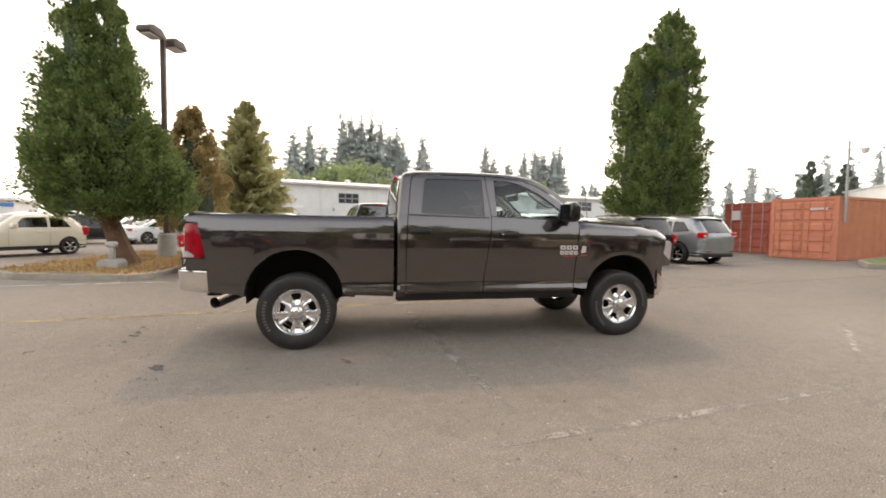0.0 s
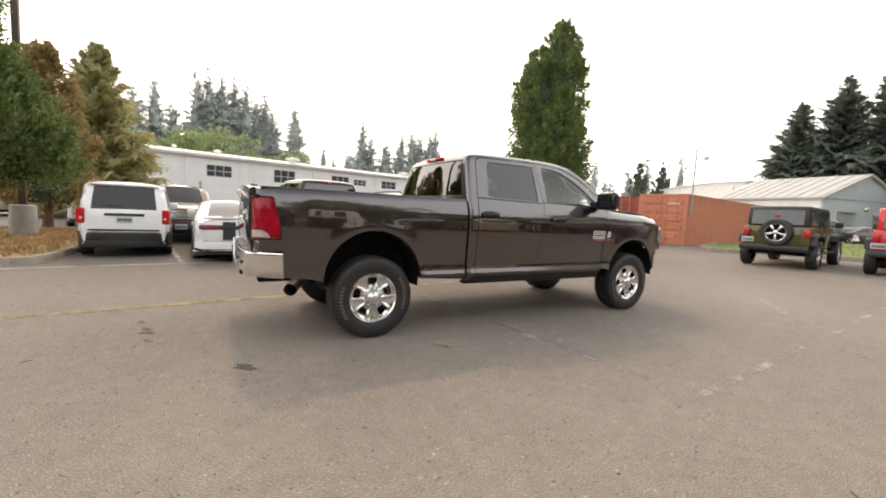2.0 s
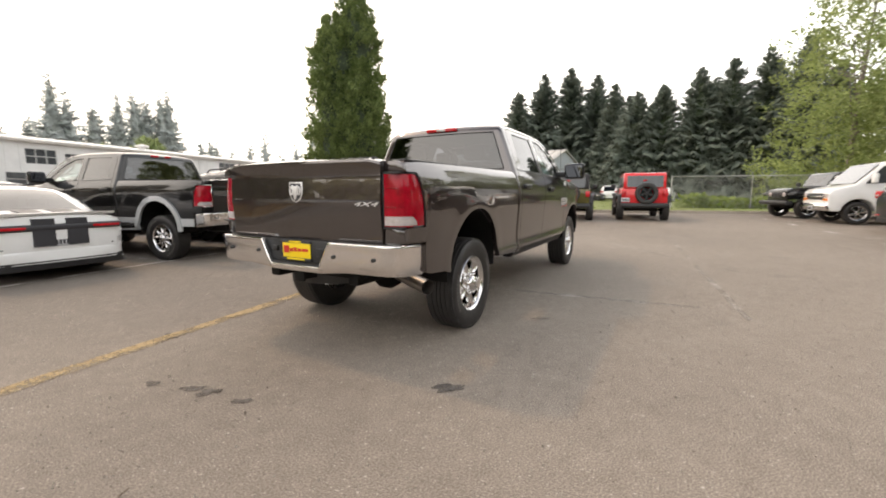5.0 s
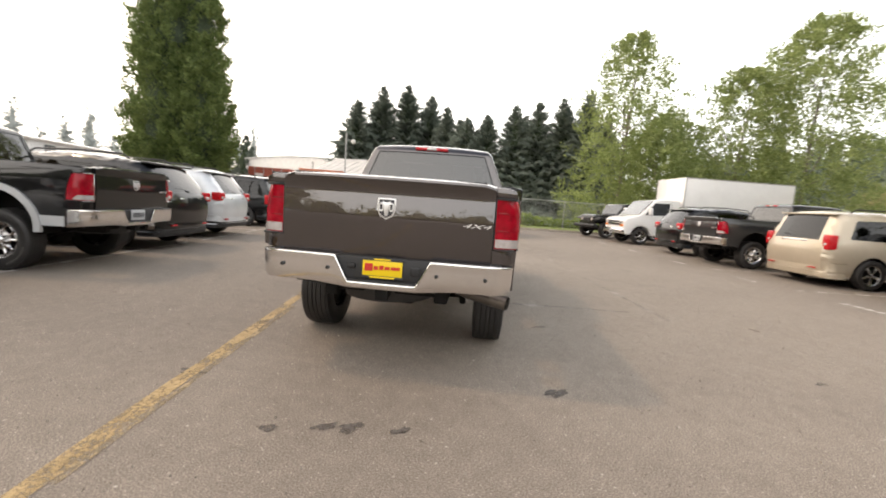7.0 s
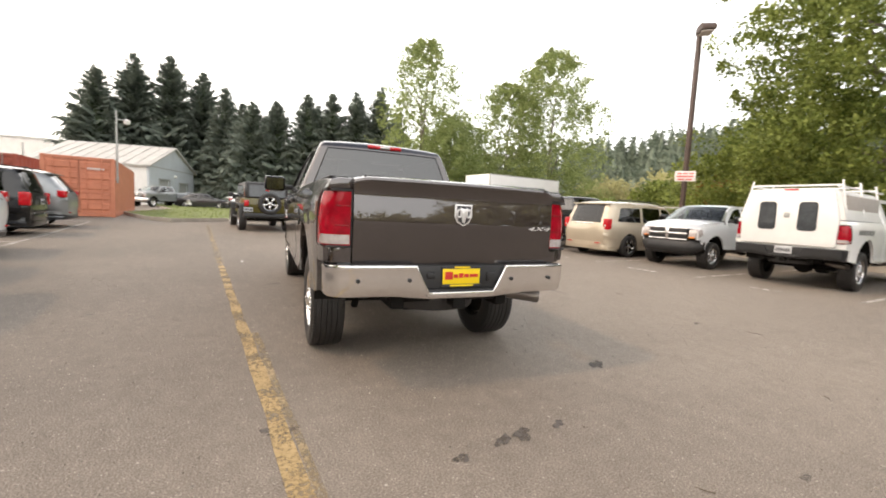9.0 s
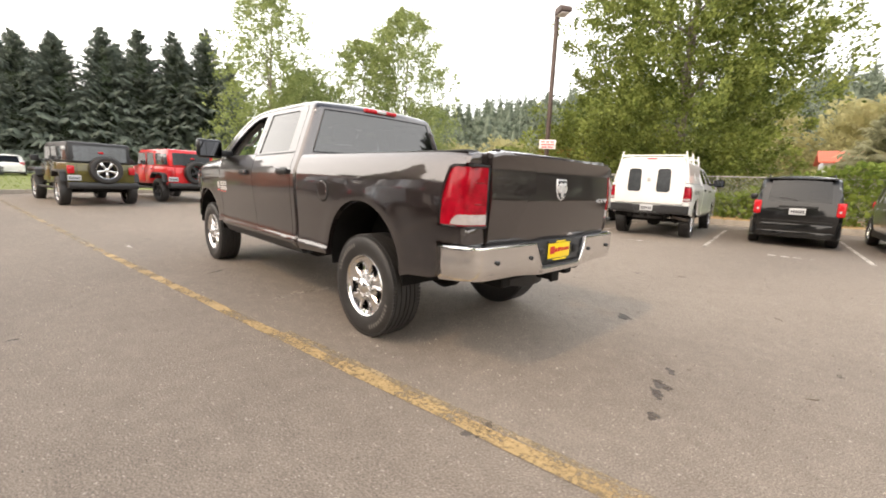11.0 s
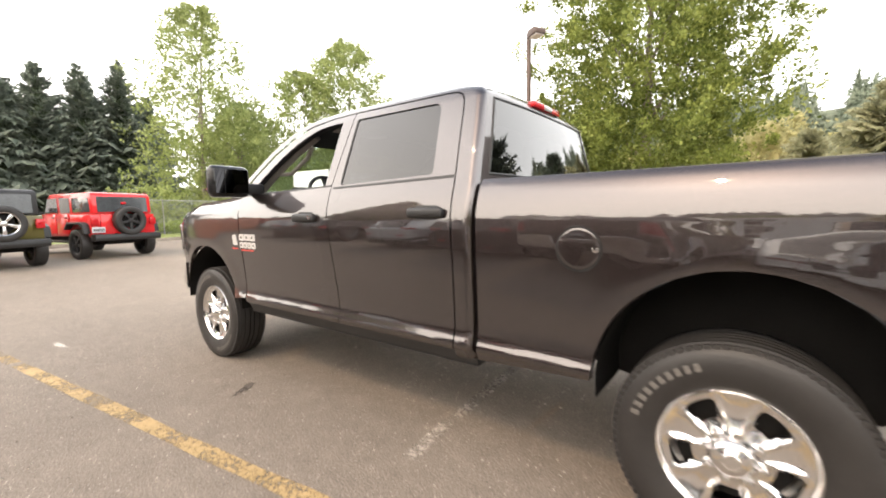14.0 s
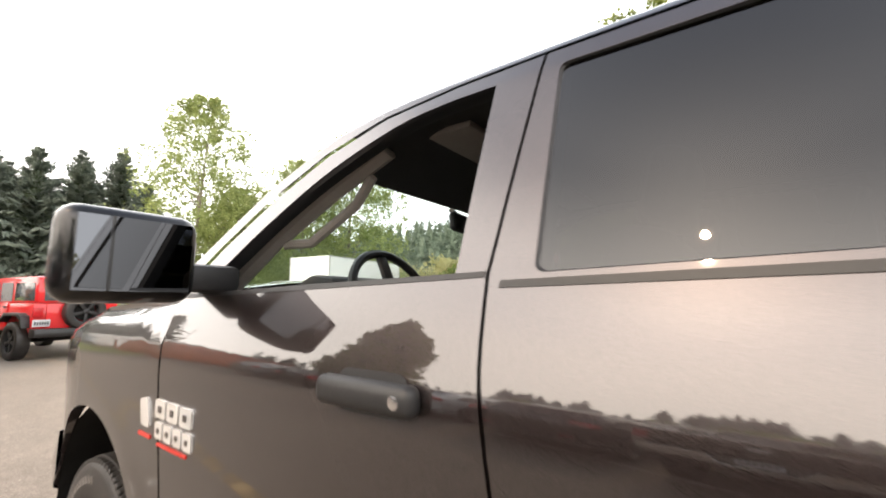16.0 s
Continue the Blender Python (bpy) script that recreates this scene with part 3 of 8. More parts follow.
def leaf_object(name, P, D, size, ratio, mat, fold=0.12):
    """Many small leaves in one mesh: each a folded diamond of two triangles, growing from P along D."""
    n = len(P)
    D = D / (np.linalg.norm(D, axis=1, keepdims=True) + 1e-9)
    R = np.random.normal(size=(n, 3))
    S = np.cross(D, R)
    S /= np.linalg.norm(S, axis=1, keepdims=True) + 1e-9
    N = np.cross(D, S)
    L = size[:, None]
    tip = P + D * L
    mid = P + D * L * 0.45 + N * L * fold
    a = mid + S * L * ratio
    b = mid - S * L * ratio
    verts = np.stack([P, a, tip, b], 1).reshape(-1, 3)
    me = bpy.data.meshes.new(name)
    me.vertices.add(4 * n)
    me.vertices.foreach_set("co", verts.ravel())
    idx = np.arange(n)[:, None] * 4 + np.array([0, 1, 2, 0, 2, 3])
    me.loops.add(6 * n)
    me.loops.foreach_set("vertex_index", idx.ravel().astype(np.int32))
    me.polygons.add(2 * n)
    me.polygons.foreach_set("loop_start", np.arange(0, 6 * n, 3, dtype=np.int32))
    me.polygons.foreach_set("loop_total", np.full(2 * n, 3, dtype=np.int32))
    me.update(calc_edges=True)
    me.materials.append(mat)
    return new(name, me)


# ---- trees ----
M["bark"] = plain("bark", (0.13, 0.075, 0.045), 0.9, var=0.4, scale=4, grain=1.0)
M["bark_grey"] = plain("grey_bark", (0.22, 0.19, 0.16), 0.9, var=0.35, scale=4, grain=0.8)
# dark colour for added crown cores: paints the shade deep in the foliage
M["shade_core"] = plain("crown_shade", (0.045, 0.062, 0.032), 0.95, var=0.4, scale=4, grain=0.8)
M["cypress"] = leaf_mat("cypress_green", (0.070, 0.105, 0.036), (0.285, 0.350, 0.120), through_leaf=0.32, patch=2.2)
M["rusty"] = leaf_mat("browned_cypress", (0.23, 0.18, 0.080), (0.48, 0.36, 0.16), through_leaf=0.45, patch=2.0)
M["fir"] = leaf_mat("dark_fir_needles", (0.100, 0.125, 0.104), (0.255, 0.290, 0.235), through_leaf=0.25)
M["cedar"] = leaf_mat("cedar_olive", (0.32, 0.31, 0.15), (0.58, 0.54, 0.28), through_leaf=0.55)
M["birch"] = leaf_mat("birch_leaves", (0.180, 0.230, 0.075), (0.460, 0.510, 0.215), through_leaf=0.5)
M["maple"] = leaf_mat("maple_leaves", (0.070, 0.105, 0.022), (0.370, 0.420, 0.110), through_leaf=0.35)
M["bright"] = leaf_mat("bright_broadleaf", (0.120, 0.185, 0.032), (0.330, 0.400, 0.090), through_leaf=0.45)
M["autumn"] = leaf_mat("turning_leaves", (0.12, 0.09, 0.02), (0.42, 0.22, 0.06))
# far foliage is paled: the haze of distance is put into these colours
M["haze_fir"] = leaf_mat("haze_painted_fir", (0.42, 0.45, 0.435), (0.58, 0.61, 0.58), through_leaf=0.25)
M["haze_green"] = leaf_mat("haze_painted_broadleaf", (0.215, 0.275, 0.120), (0.400, 0.460, 0.220), through_leaf=0.5)


def tree_root(x, y, label, category="tree", group=""):
    return thing("tree", pose(x, y, slope(x, y)), label, category, group)


def trunk_bm(h, r, lean=(0, 0), forks=0, bend=0.1):
    pts, rad = [], []
    for i in range(9):
        t = i / 8
        pts.append((lean[0] * t + bend * math.sin(3 * t), lean[1] * t + bend * math.cos(2.3 * t) - bend, -0.15 + t * h))
        rad.append(r * (1.25 if i == 0 else 1) * (1 - 0.8 * t))
    bm = tube(pts, rad, 9)
    for k in range(forks):
        t = random.uniform(0.25, 0.85)
        a = random.uniform(0, 6.28)
        base = Vector((lean[0] * t, lean[1] * t, h * t))
        ln = h * random.uniform(0.16, 0.34) * (1.15 - t * 0.7)
        out = Vector((math.cos(a), math.sin(a), random.uniform(0.5, 1.1)))
        tube([base, base + out * ln * 0.5, base + out * ln * 0.85 + Vector((0, 0, ln * 0.2))], [r * 0.38 * (1 - 0.6 * t), r * 0.22 * (1 - 0.6 * t), 0.02], 6, bm)
    return bm


def sprays(C, A, W, per, rs, flat=0.42, curl=0.35):
    """Leaf points and directions for fans of foliage that start at C and grow along A, W long."""
    k = len(C)
    A = A / np.linalg.norm(A, axis=1, keepdims=True)
    i = np.repeat(np.arange(k), per)
    u = rs.uniform(0, 1, k * per) ** 0.8
    off = rs.normal(0, 1, (k * per, 3)) * (W[i] * flat * (1.05 - 0.75 * u))[:, None]
    P = C[i] + A[i] * (u * W[i])[:, None] + off + np.array([0, 0, 1.0]) * (curl * u * u * W[i])[:, None]
    D = A[i] + off / (W[i][:, None] * flat + 1e-6) * 0.5 + np.array([0, 0, curl]) + rs.normal(0, 0.3, (k * per, 3))
    return P, D


CONE = ([0, 0.05, 0.15, 0.3, 0.5, 0.7, 0.85, 0.94, 1], [0.60, 0.85, 1.0, 0.98, 0.80, 0.55, 0.32, 0.17, 0.04])
FLAME = ([0, 0.05, 0.15, 0.3, 0.5, 0.7, 0.85, 0.95, 1], [0.62, 0.88, 1.0, 0.98, 0.86, 0.66, 0.43, 0.22, 0.05])


COLUMN = ([0, 0.04, 0.12, 0.3, 0.5, 0.7, 0.82, 0.92, 1], [0.72, 0.92, 1.0, 1.0, 0.96, 0.86, 0.68, 0.42, 0.08])


def cypress(x, y, h, rad, mat, label, n=9000, z0=1.6, spires=(), leaf=0.10, trunk=0.25, group="", shape=FLAME, lean=(0, 0), spray=0.50, per=130, seed=1):
    """A dense upright conifer: overlapping spires built up of upturned fans of scale leaves, over a dark core that
    paints the shade between.
    """
    root = tree_root(x, y, label, group=group)
    rs = np.random.RandomState(seed)
    part("trunk", trunk_bm(h * 0.6, trunk, lean=lean, forks=6), M["bark"], root)
    spires = spires or ((0, 0, 1.0, 1.0),)
    P, D = [], []
    tot = sum(s[2] * s[3] for s in spires)
    core = None
    for sx, sy, sh, sr in spires:
        k = max(20, int(n * sh * sr / tot / per))
        t = rs.uniform(0, 1, k) ** 1.15
        a = rs.uniform(0, 2 * math.pi, k)
        prof = np.interp(t, *shape)
        lump = np.array([1 + 0.30 * noise.noise((math.cos(b) * 1.7 + sx, math.sin(b) * 1.7 + sy, u * 7.0 + seed)) for b, u in zip(a, t)])
        rr = rad * sr * prof * lump * rs.uniform(0.55, 0.88, k)
        C = np.stack([sx + rr * np.cos(a), sy + rr * np.sin(a), z0 + t * (h * sh - z0) * 0.96], 1)
        A = np.stack([np.cos(a), np.sin(a), rs.uniform(0.15, 0.9, k) + t * 0.8], 1)
        p, d = sprays(C, A, spray * rs.uniform(0.6, 1.3, k) * (0.55 + 0.5 * prof), per, rs, 0.34)
        P.append(p)
        D.append(d)
        # solid dark core inside the spire, shade put into its colour
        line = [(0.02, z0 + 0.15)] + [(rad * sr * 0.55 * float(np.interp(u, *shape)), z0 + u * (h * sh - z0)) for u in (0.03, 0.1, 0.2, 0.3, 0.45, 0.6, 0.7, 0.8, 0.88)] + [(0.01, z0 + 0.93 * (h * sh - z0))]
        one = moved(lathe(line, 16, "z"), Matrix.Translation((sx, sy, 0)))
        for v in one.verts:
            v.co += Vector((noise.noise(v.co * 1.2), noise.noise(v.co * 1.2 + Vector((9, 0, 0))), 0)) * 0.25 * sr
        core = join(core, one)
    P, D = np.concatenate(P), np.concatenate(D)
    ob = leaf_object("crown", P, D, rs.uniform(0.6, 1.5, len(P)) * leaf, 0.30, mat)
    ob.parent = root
    part("crown_core", core, M["shade_core"], root, smooth=False)
    return root


def boughs(rs, x, y, z, h, r, power, droop, layers, around, twigs):
    """Triangles of one conifer: whorls of boughs, each a drooping spine hung with side twigs."""
    k = layers * around
    t = np.clip((np.repeat(np.arange(layers), around) + rs.uniform(-0.5, 0.5, k)) / layers, 0.0, 0.985)
    uneven = np.repeat(rs.uniform(0.72, 1.12, layers), around)
    reach = r * (1 - t) ** power * uneven * rs.uniform(0.55, 1.15, k) + 0.022 * r
    a = rs.uniform(0, 2 * math.pi, k)
    d = np.stack([np.cos(a), np.sin(a), -droop + 0.75 * t**2 + rs.normal(0, 0.10, k)], 1)
    side = np.stack([-np.sin(a), np.cos(a), np.zeros(k)], 1)
    O = np.stack([np.full(k, x), np.full(k, y), z + h * t], 1)
    up = np.array([0, 0, 1.0])
    tris = []
    for q in range(twigs):
        u = (q + 0.35) / twigs
        L = (reach * (1.0 / twigs + 0.055 + 0.13 * (1 - u)))[:, None]
        B = O + d * (reach * u)[:, None] + up * (0.10 * u * u * reach)[:, None]
        for sgn in (-1, 1):
            tip = B + d * L * 1.2 + side * sgn * L * rs.uniform(0.6, 1.3, (k, 1)) - up * L * rs.uniform(0.1, 1.0, (k, 1))
            tris.append(np.stack([B + up * L * 0.22, B + d * L * 0.85, tip], 1))
    B = O + d * (reach * 0.72)[:, None]
    tip = O + d * (reach * 1.06)[:, None] + up * (0.12 * reach)[:, None]
    w = (reach * 0.07)[:, None]
    tris.append(np.stack([B + up * w * 1.4, B - up * w * 1.4 + side * w, tip], 1))
    return np.concatenate(tris).reshape(-1, 3)


def tri_object(name, pts, mat, parent=None):
    """One mesh of loose triangles."""
    n = len(pts) // 3
    me = bpy.data.meshes.new(name)
    me.vertices.add(3 * n)
    me.vertices.foreach_set("co", pts.ravel())
    me.loops.add(3 * n)
    me.loops.foreach_set("vertex_index", np.arange(3 * n, dtype=np.int32))
    me.polygons.add(n)
    me.polygons.foreach_set("loop_start", np.arange(0, 3 * n, 3, dtype=np.int32))
    me.polygons.foreach_set("loop_total", np.full(n, 3, dtype=np.int32))
    me.update(calc_edges=True)
    me.materials.append(mat)
    ob = new(name, me)
    ob.parent = parent
    return ob


def fir(x, y, h, rad, mat, label, n=2600, z0=1.0, leaf=0.55, group="", droop=0.25, name_cat="tree", power=0.8, core=True, seed=0, around=16, twigs=9, dense=2.6):
    """A conifer of whorled boughs hung with twigs and needles, with a spiky outline."""
    root = tree_root(x, y, label, name_cat, group)
    rs = np.random.RandomState(int(abs(x * 13 + y * 7)) + seed)
    part("trunk", trunk_bm(h * 0.97, h * 0.014 + 0.05, bend=0.05), M["bark"], root)
    tri_object("crown", boughs(rs, 0, 0, z0, h - z0, rad, power, droop, int(h * dense), around, twigs), mat, root)
    nb = int(h * 16)
    per = max(6, n // nb)
    t = rs.uniform(0, 1, nb) ** 1.25
    a = rs.uniform(0, 2 * math.pi, nb)
    reach = (rad * (1 - t) ** power * rs.uniform(0.62, 1.08, nb) + 0.1)
    C = np.stack([np.cos(a) * reach * 0.12, np.sin(a) * reach * 0.12, z0 + t * (h - z0)], 1)
    A = np.stack([np.cos(a), np.sin(a), -droop + 0.9 * t**2], 1)
    P, D = sprays(C, A, reach * 0.95, per, rs, 0.15, 0.10)
    ob = leaf_object("needles", P, D, rs.uniform(0.6, 1.4, len(P)) * leaf, 0.20, mat)
    ob.parent = root
    if core:
        # added dark cone: the crown's inner shade is painted in its colour
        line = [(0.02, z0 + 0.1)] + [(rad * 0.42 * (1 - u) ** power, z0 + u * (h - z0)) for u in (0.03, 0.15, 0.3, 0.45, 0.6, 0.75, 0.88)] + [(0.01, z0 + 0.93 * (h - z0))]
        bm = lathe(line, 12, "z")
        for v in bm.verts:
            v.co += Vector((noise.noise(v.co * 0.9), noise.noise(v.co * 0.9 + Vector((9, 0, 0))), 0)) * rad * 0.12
        part("crown_core", bm, M["shade_core"], root, smooth=False)
    return root


def broadleaf(x, y, h, rad, mat, label, n=9000, z0=2.0, leaf=0.22, clumps=60, seed=0, shape=0.55, group="", trunk=0.2, bark="bark_grey", spread=0.16, outline=None):
    """A crown of leafy twigs round a branching trunk, airy at the edge."""
    root = tree_root(x, y, label, group=group)
    rs = np.random.RandomState(seed + 3)
    part("trunk", trunk_bm(h * 0.9, trunk, forks=16, bend=0.25), M[bark], root)
    t = rs.uniform(0, 1, clumps) ** 1.1
    if outline:
        prof = np.interp(t, *outline)
    else:
        prof = np.sin(math.pi * np.minimum(1, t * 0.9 + 0.10)) ** shape
    a = rs.uniform(0, 2 * math.pi, clumps)
    lump = np.array([1 + 0.75 * noise.noise((math.cos(b) * 2.2, math.sin(b) * 2.2, u * 9.0 + seed * 3.3)) for b, u in zip(a, t)])
    r = rad * prof * lump * rs.uniform(0.1, 1.18, clumps) ** 0.6
    C = np.stack([r * np.cos(a), r * np.sin(a), z0 + t * (h - z0)], 1)
    W = rad * spread * rs.uniform(0.6, 1.7, clumps) * (0.55 + 0.5 * prof)
    A = np.stack([np.cos(a), np.sin(a), rs.uniform(-0.3, 1.2, clumps)], 1)
    P, D = sprays(C, A, W * 1.9, max(4, n // clumps), rs, 0.36, 0.0)
    ob = leaf_object("crown", P, D + rs.normal(0, 0.6, P.shape), rs.uniform(0.6, 1.4, len(P)) * leaf, 0.40, mat)
    ob.parent = root
    return root


# large cypress on the island by the light pole
kerbed_bed("planting_island", [(-6.9, 5.55), (-4.35, 5.0), (-4.0, 5.4), (-3.9, 7.2), (-4.6, 13.6), (-8.2, 14.0), (-8.0, 6.4)], M["straw"], "kerbed tree island with dry yellow grass", M["straw_blade"], 5000)
cypress(-5.76, 8.17, 8.0, 1.02, M["cypress"], "large dense dark-green cypress with several leaders on a dry island", 150000, 1.5,
        ((-1.12, 0.0, 1.0, 0.86), (-0.42, 0.2, 0.95, 0.80), (-1.35, 0.3, 0.76, 0.94), (-0.10, -0.3, 0.68, 0.88), (0.45, 0.1, 0.50, 0.80), (0.78, -0.1, 0.39, 0.62), (-0.8, -0.5, 0.62, 1.0)), 0.080, 0.30, shape=CONE, lean=(-1.9, 0.1), seed=2)
cypress(-6.2, 14.2, 6.1, 1.45, M["rusty"], "cypress with rusty brown dying foliage", 26000, 0.8, leaf=0.10, trunk=0.16, shape=CONE, spray=0.45, seed=4)
fir(-6.9, 26.2, 9.6, 3.3, M["cedar"], "tall olive-green cedar with thinning top", 34000, 0.4, 0.19, droop=0.05, power=0.72, core=False)
# large cypress behind the parked row
cypress(17.9, 16.1, 13.6, 2.15, M["cypress"], "tall dense green cypress rising behind parked cars", 150000, 1.2,
        ((0.40, -0.2, 1.0, 0.92), (-0.80, 0.35, 0.87, 0.78), (0.3, 0.8, 0.7, 0.8), (-0.3, -0.9, 0.62, 0.84)), 0.125, 0.35, spray=0.6, shape=COLUMN, seed=5)
for tx, ty, th in ((82.0, 56.0, 13.5), (88.0, 54.5, 13.0)):
    cypress(tx, ty, th, 2.9, M["fir"], "distant pointed cypress behind the containers", 6000, 0.5, leaf=0.35, trunk=0.3, group="pointed cypresses", shape=CONE, spray=0.9, seed=6)
# dark firs behind the shed and the fence
for fx, fy, fh in ((74, 19.5, 21.0), (74, 14.8, 21.5), (75, 10.6, 20.0), (70, 7.0, 17.0), (62.5, 3.0, 13.8), (62.5, -0.2, 14.4), (62, -4.4, 15.8), (61.6, -7.9, 16.6), (61, -11.3, 17.0), (60.2, -14.8, 18.0),
                   (72, 23.5, 18.0), (67, 1.5, 13.0), (67, -6.5, 15.5), (66, -13.0, 16.5), (68, 4.5, 14.5), (62, -18.0, 15.0)):
    fir(fx, fy, fh + 0.8, 6.6 if fy > 9 else 5.2, M["fir"], "dark green fir in a row behind the chain-link fence", 7000, 0.4, 0.34, group="row of dark firs", droop=0.22, power=0.78)
BIRCH = ([0, 0.1, 0.3, 0.5, 0.7, 0.84, 0.93, 1], [0.9, 1.0, 1.0, 0.92, 0.76, 0.55, 0.34, 0.10])
broadleaf(34.2, -12.3, 16.4, 3.7, M["birch"], "tall light-green birch with drooping airy twigs", 30000, 0.4, 0.17, 760, 1, trunk=0.2, spread=0.105, outline=BIRCH)
broadleaf(36.5, -16.4, 10.5, 3.3, M["birch"], "rounded green birch beside a taller one", 24000, 0.4, 0.17, 600, 2, 0.5, trunk=0.16, spread=0.10)
broadleaf(33.2, -14.6, 8.4, 2.9, M["birch"], "low bushy birch at the foot of a taller one", 20000, 0.3, 0.16, 500, 8, 0.5, trunk=0.14, spread=0.11)
broadleaf(35.9, -28.4, 19.0, 5.0, M["birch"], "tall open birch with feathery crown", 40000, 1.0, 0.20, 800, 3, trunk=0.22, spread=0.10, outline=BIRCH)
broadleaf(36.5, -23.0, 14.8, 4.2, M["birch"], "tall slender birch with light foliage", 26000, 1.0, 0.19, 620, 4, trunk=0.2, spread=0.105, outline=BIRCH)
broadleaf(4.6, -21.5, 15.5, 4.5, M["maple"], "big spreading maple with thick yellow-green crown", 120000, 1.0, 0.15, 1300, 5, 0.42, trunk=0.35, spread=0.085)
broadleaf(10.5, -24.5, 7.0, 3.4, M["maple"], "low leafy maple beside the light pole", 26000, 0.4, 0.17, 200, 7, 0.45, trunk=0.2, spread=0.15)


# ---- hedge behind the fence, hill and far woods ----
def thicket(name, pts, n, leaf, mat, label, hgt, seed=1):
    """A long bank of leaves along a line of (x, y, height)."""
    rs = np.random.RandomState(seed)
    seg = rs.randint(0, len(pts) - 1, n)
    t = rs.uniform(0, 1, n)
    A = np.array(pts)[seg]
    B = np.array(pts)[seg + 1]
    Q = A + (B - A) * t[:, None]
    lump = np.array([0.7 + 0.55 * noise.noise((q[0] * 0.22, q[1] * 0.22, 3.0)) for q in Q])
    z = rs.uniform(0, 1, n) ** 0.8 * Q[:, 2] * lump
    P = np.stack([Q[:, 0] + rs.normal(0, hgt * 0.3, n), Q[:, 1] + rs.normal(0, hgt * 0.3, n), z], 1)
    ob = leaf_object(name, P, rs.normal(0, 1, (n, 3)) + np.array([0, 0, 0.5]), rs.uniform(0.6, 1.5, n) * leaf, 0.42, mat)
    return tagged(ob, label, "bushes", kind="stuff")


thicket("bushes", [(25.2, -3.2, 1.5), (25.5, -6, 1.5), (27, -14, 1.6), (30, -24, 2.6)], 9000, 0.20, M["bright"], "bank of bramble bushes behind the chain-link fence", 1.2, 2)
thicket("bushes", [(40, -18, 4.5), (34, -30, 5.5), (24, -30, 4.6), (16, -28, 4.2), (8, -27, 4.5)], 22000, 0.30, M["maple"], "tall mixed bushes at the edge of the lot", 2.2, 3)
thicket("bushes", [(30, -36, 6.0), (18, -33, 6.0), (10, -31, 4.5)], 7000, 0.34, M["autumn"], "bushes turning orange and yellow", 2.2, 4)
thicket("bushes", [(8, -19.5, 2.0), (0, -19.0, 2.6), (-8, -19.5, 2.0), (-18, -21, 2.0)], 22000, 0.16, M["bright"], "green bushes behind the parking row", 1.2, 5)


def far_woods(name, spots, mat, label, leaf=1.6, per=150, seed=0, conif=True, dense=1.1):
    """Far trees in one mesh: conifers of drooping boughs, or crowns of leafy clumps."""
    rs = np.random.RandomState(seed)
    P, D, S = [], [], []
    V, F, T = [], [], []
    for x, y, z, h, r in spots:
        nb = max(12, per // 12)
        if conif:
            T.append(boughs(rs, x, y, z, h, r, 0.80, 0.30, max(14, int(h * dense)), 8, 5))
            ring = [rs.uniform(0.42, 0.62, 8) * r * (1 - u) ** 0.8 for u in (0.02, 0.2, 0.4, 0.6, 0.8)] + [np.zeros(8)]
            P6 = [[(x + ring[i][j] * math.cos(j * 0.785), y + ring[i][j] * math.sin(j * 0.785), z + h * 0.19 * i) for j in range(8)] for i in range(6)]
            for i in range(5):
                for j in range(8):
                    p, q, u, w = P6[i][j], P6[i][(j + 1) % 8], P6[i + 1][(j + 1) % 8], P6[i + 1][j]
                    T.append(np.array([p, q, u, p, u, w]))
        else:
            for _ in range(9):
                t, a = rs.uniform(0.1, 0.85), rs.uniform(0, 6.28)
                d = r * 0.55 * math.sqrt(math.sin(math.pi * t)) * rs.uniform(0.2, 1)
                c = Vector((x + d * math.cos(a), y + d * math.sin(a), z + h * t))
                q = bmesh.new()
                bmesh.ops.create_icosphere(q, subdivisions=2, radius=r * rs.uniform(0.28, 0.42))
                base = len(V)
                for v in q.verts:
                    V.append(c + v.co * (1 + 0.35 * noise.noise(v.co * 1.3 + c)))
                F.extend(tuple(base + v.index for v in f.verts) for f in q.faces)
                q.free()
        t = rs.uniform(0, 1, nb) ** 1.2
        a = rs.uniform(0, 2 * math.pi, nb)
        if conif:
            reach = r * (1 - t) ** 0.78 * rs.uniform(0.6, 1.15, nb) + 0.25
            C = np.stack([x + 0.1 * reach * np.cos(a), y + 0.1 * reach * np.sin(a), z + h * t], 1)
            A = np.stack([np.cos(a), np.sin(a), -0.25 + 0.7 * t], 1)
            p, d = sprays(C, A, reach, 12, rs, 0.16, 0.1)
        else:
            rr = r * np.sqrt(np.sin(math.pi * (0.08 + 0.88 * t))) * rs.uniform(0.3, 0.95, nb)
            C = np.stack([x + rr * np.cos(a), y + rr * np.sin(a), z + h * (0.06 + 0.9 * t)], 1)
            A = np.stack([np.cos(a), np.sin(a), rs.uniform(0, 1, nb)], 1)
            p, d = sprays(C, A, r * rs.uniform(0.16, 0.34, nb), 12, rs, 0.5, 0.1)
        P.append(p)
        D.append(d)
        S.append(rs.uniform(0.6, 1.3, len(p)) * leaf)
    ob = leaf_object(name, np.concatenate(P), np.concatenate(D), np.concatenate(S), 0.34, mat)
    inner = tri_object("inner_boughs", np.concatenate(T), mat, ob) if conif else raw("inner_boughs", V, F, mat, ob)
    tagged(inner, kind="stuff")
    return tagged(ob, label, "woods", kind="stuff")


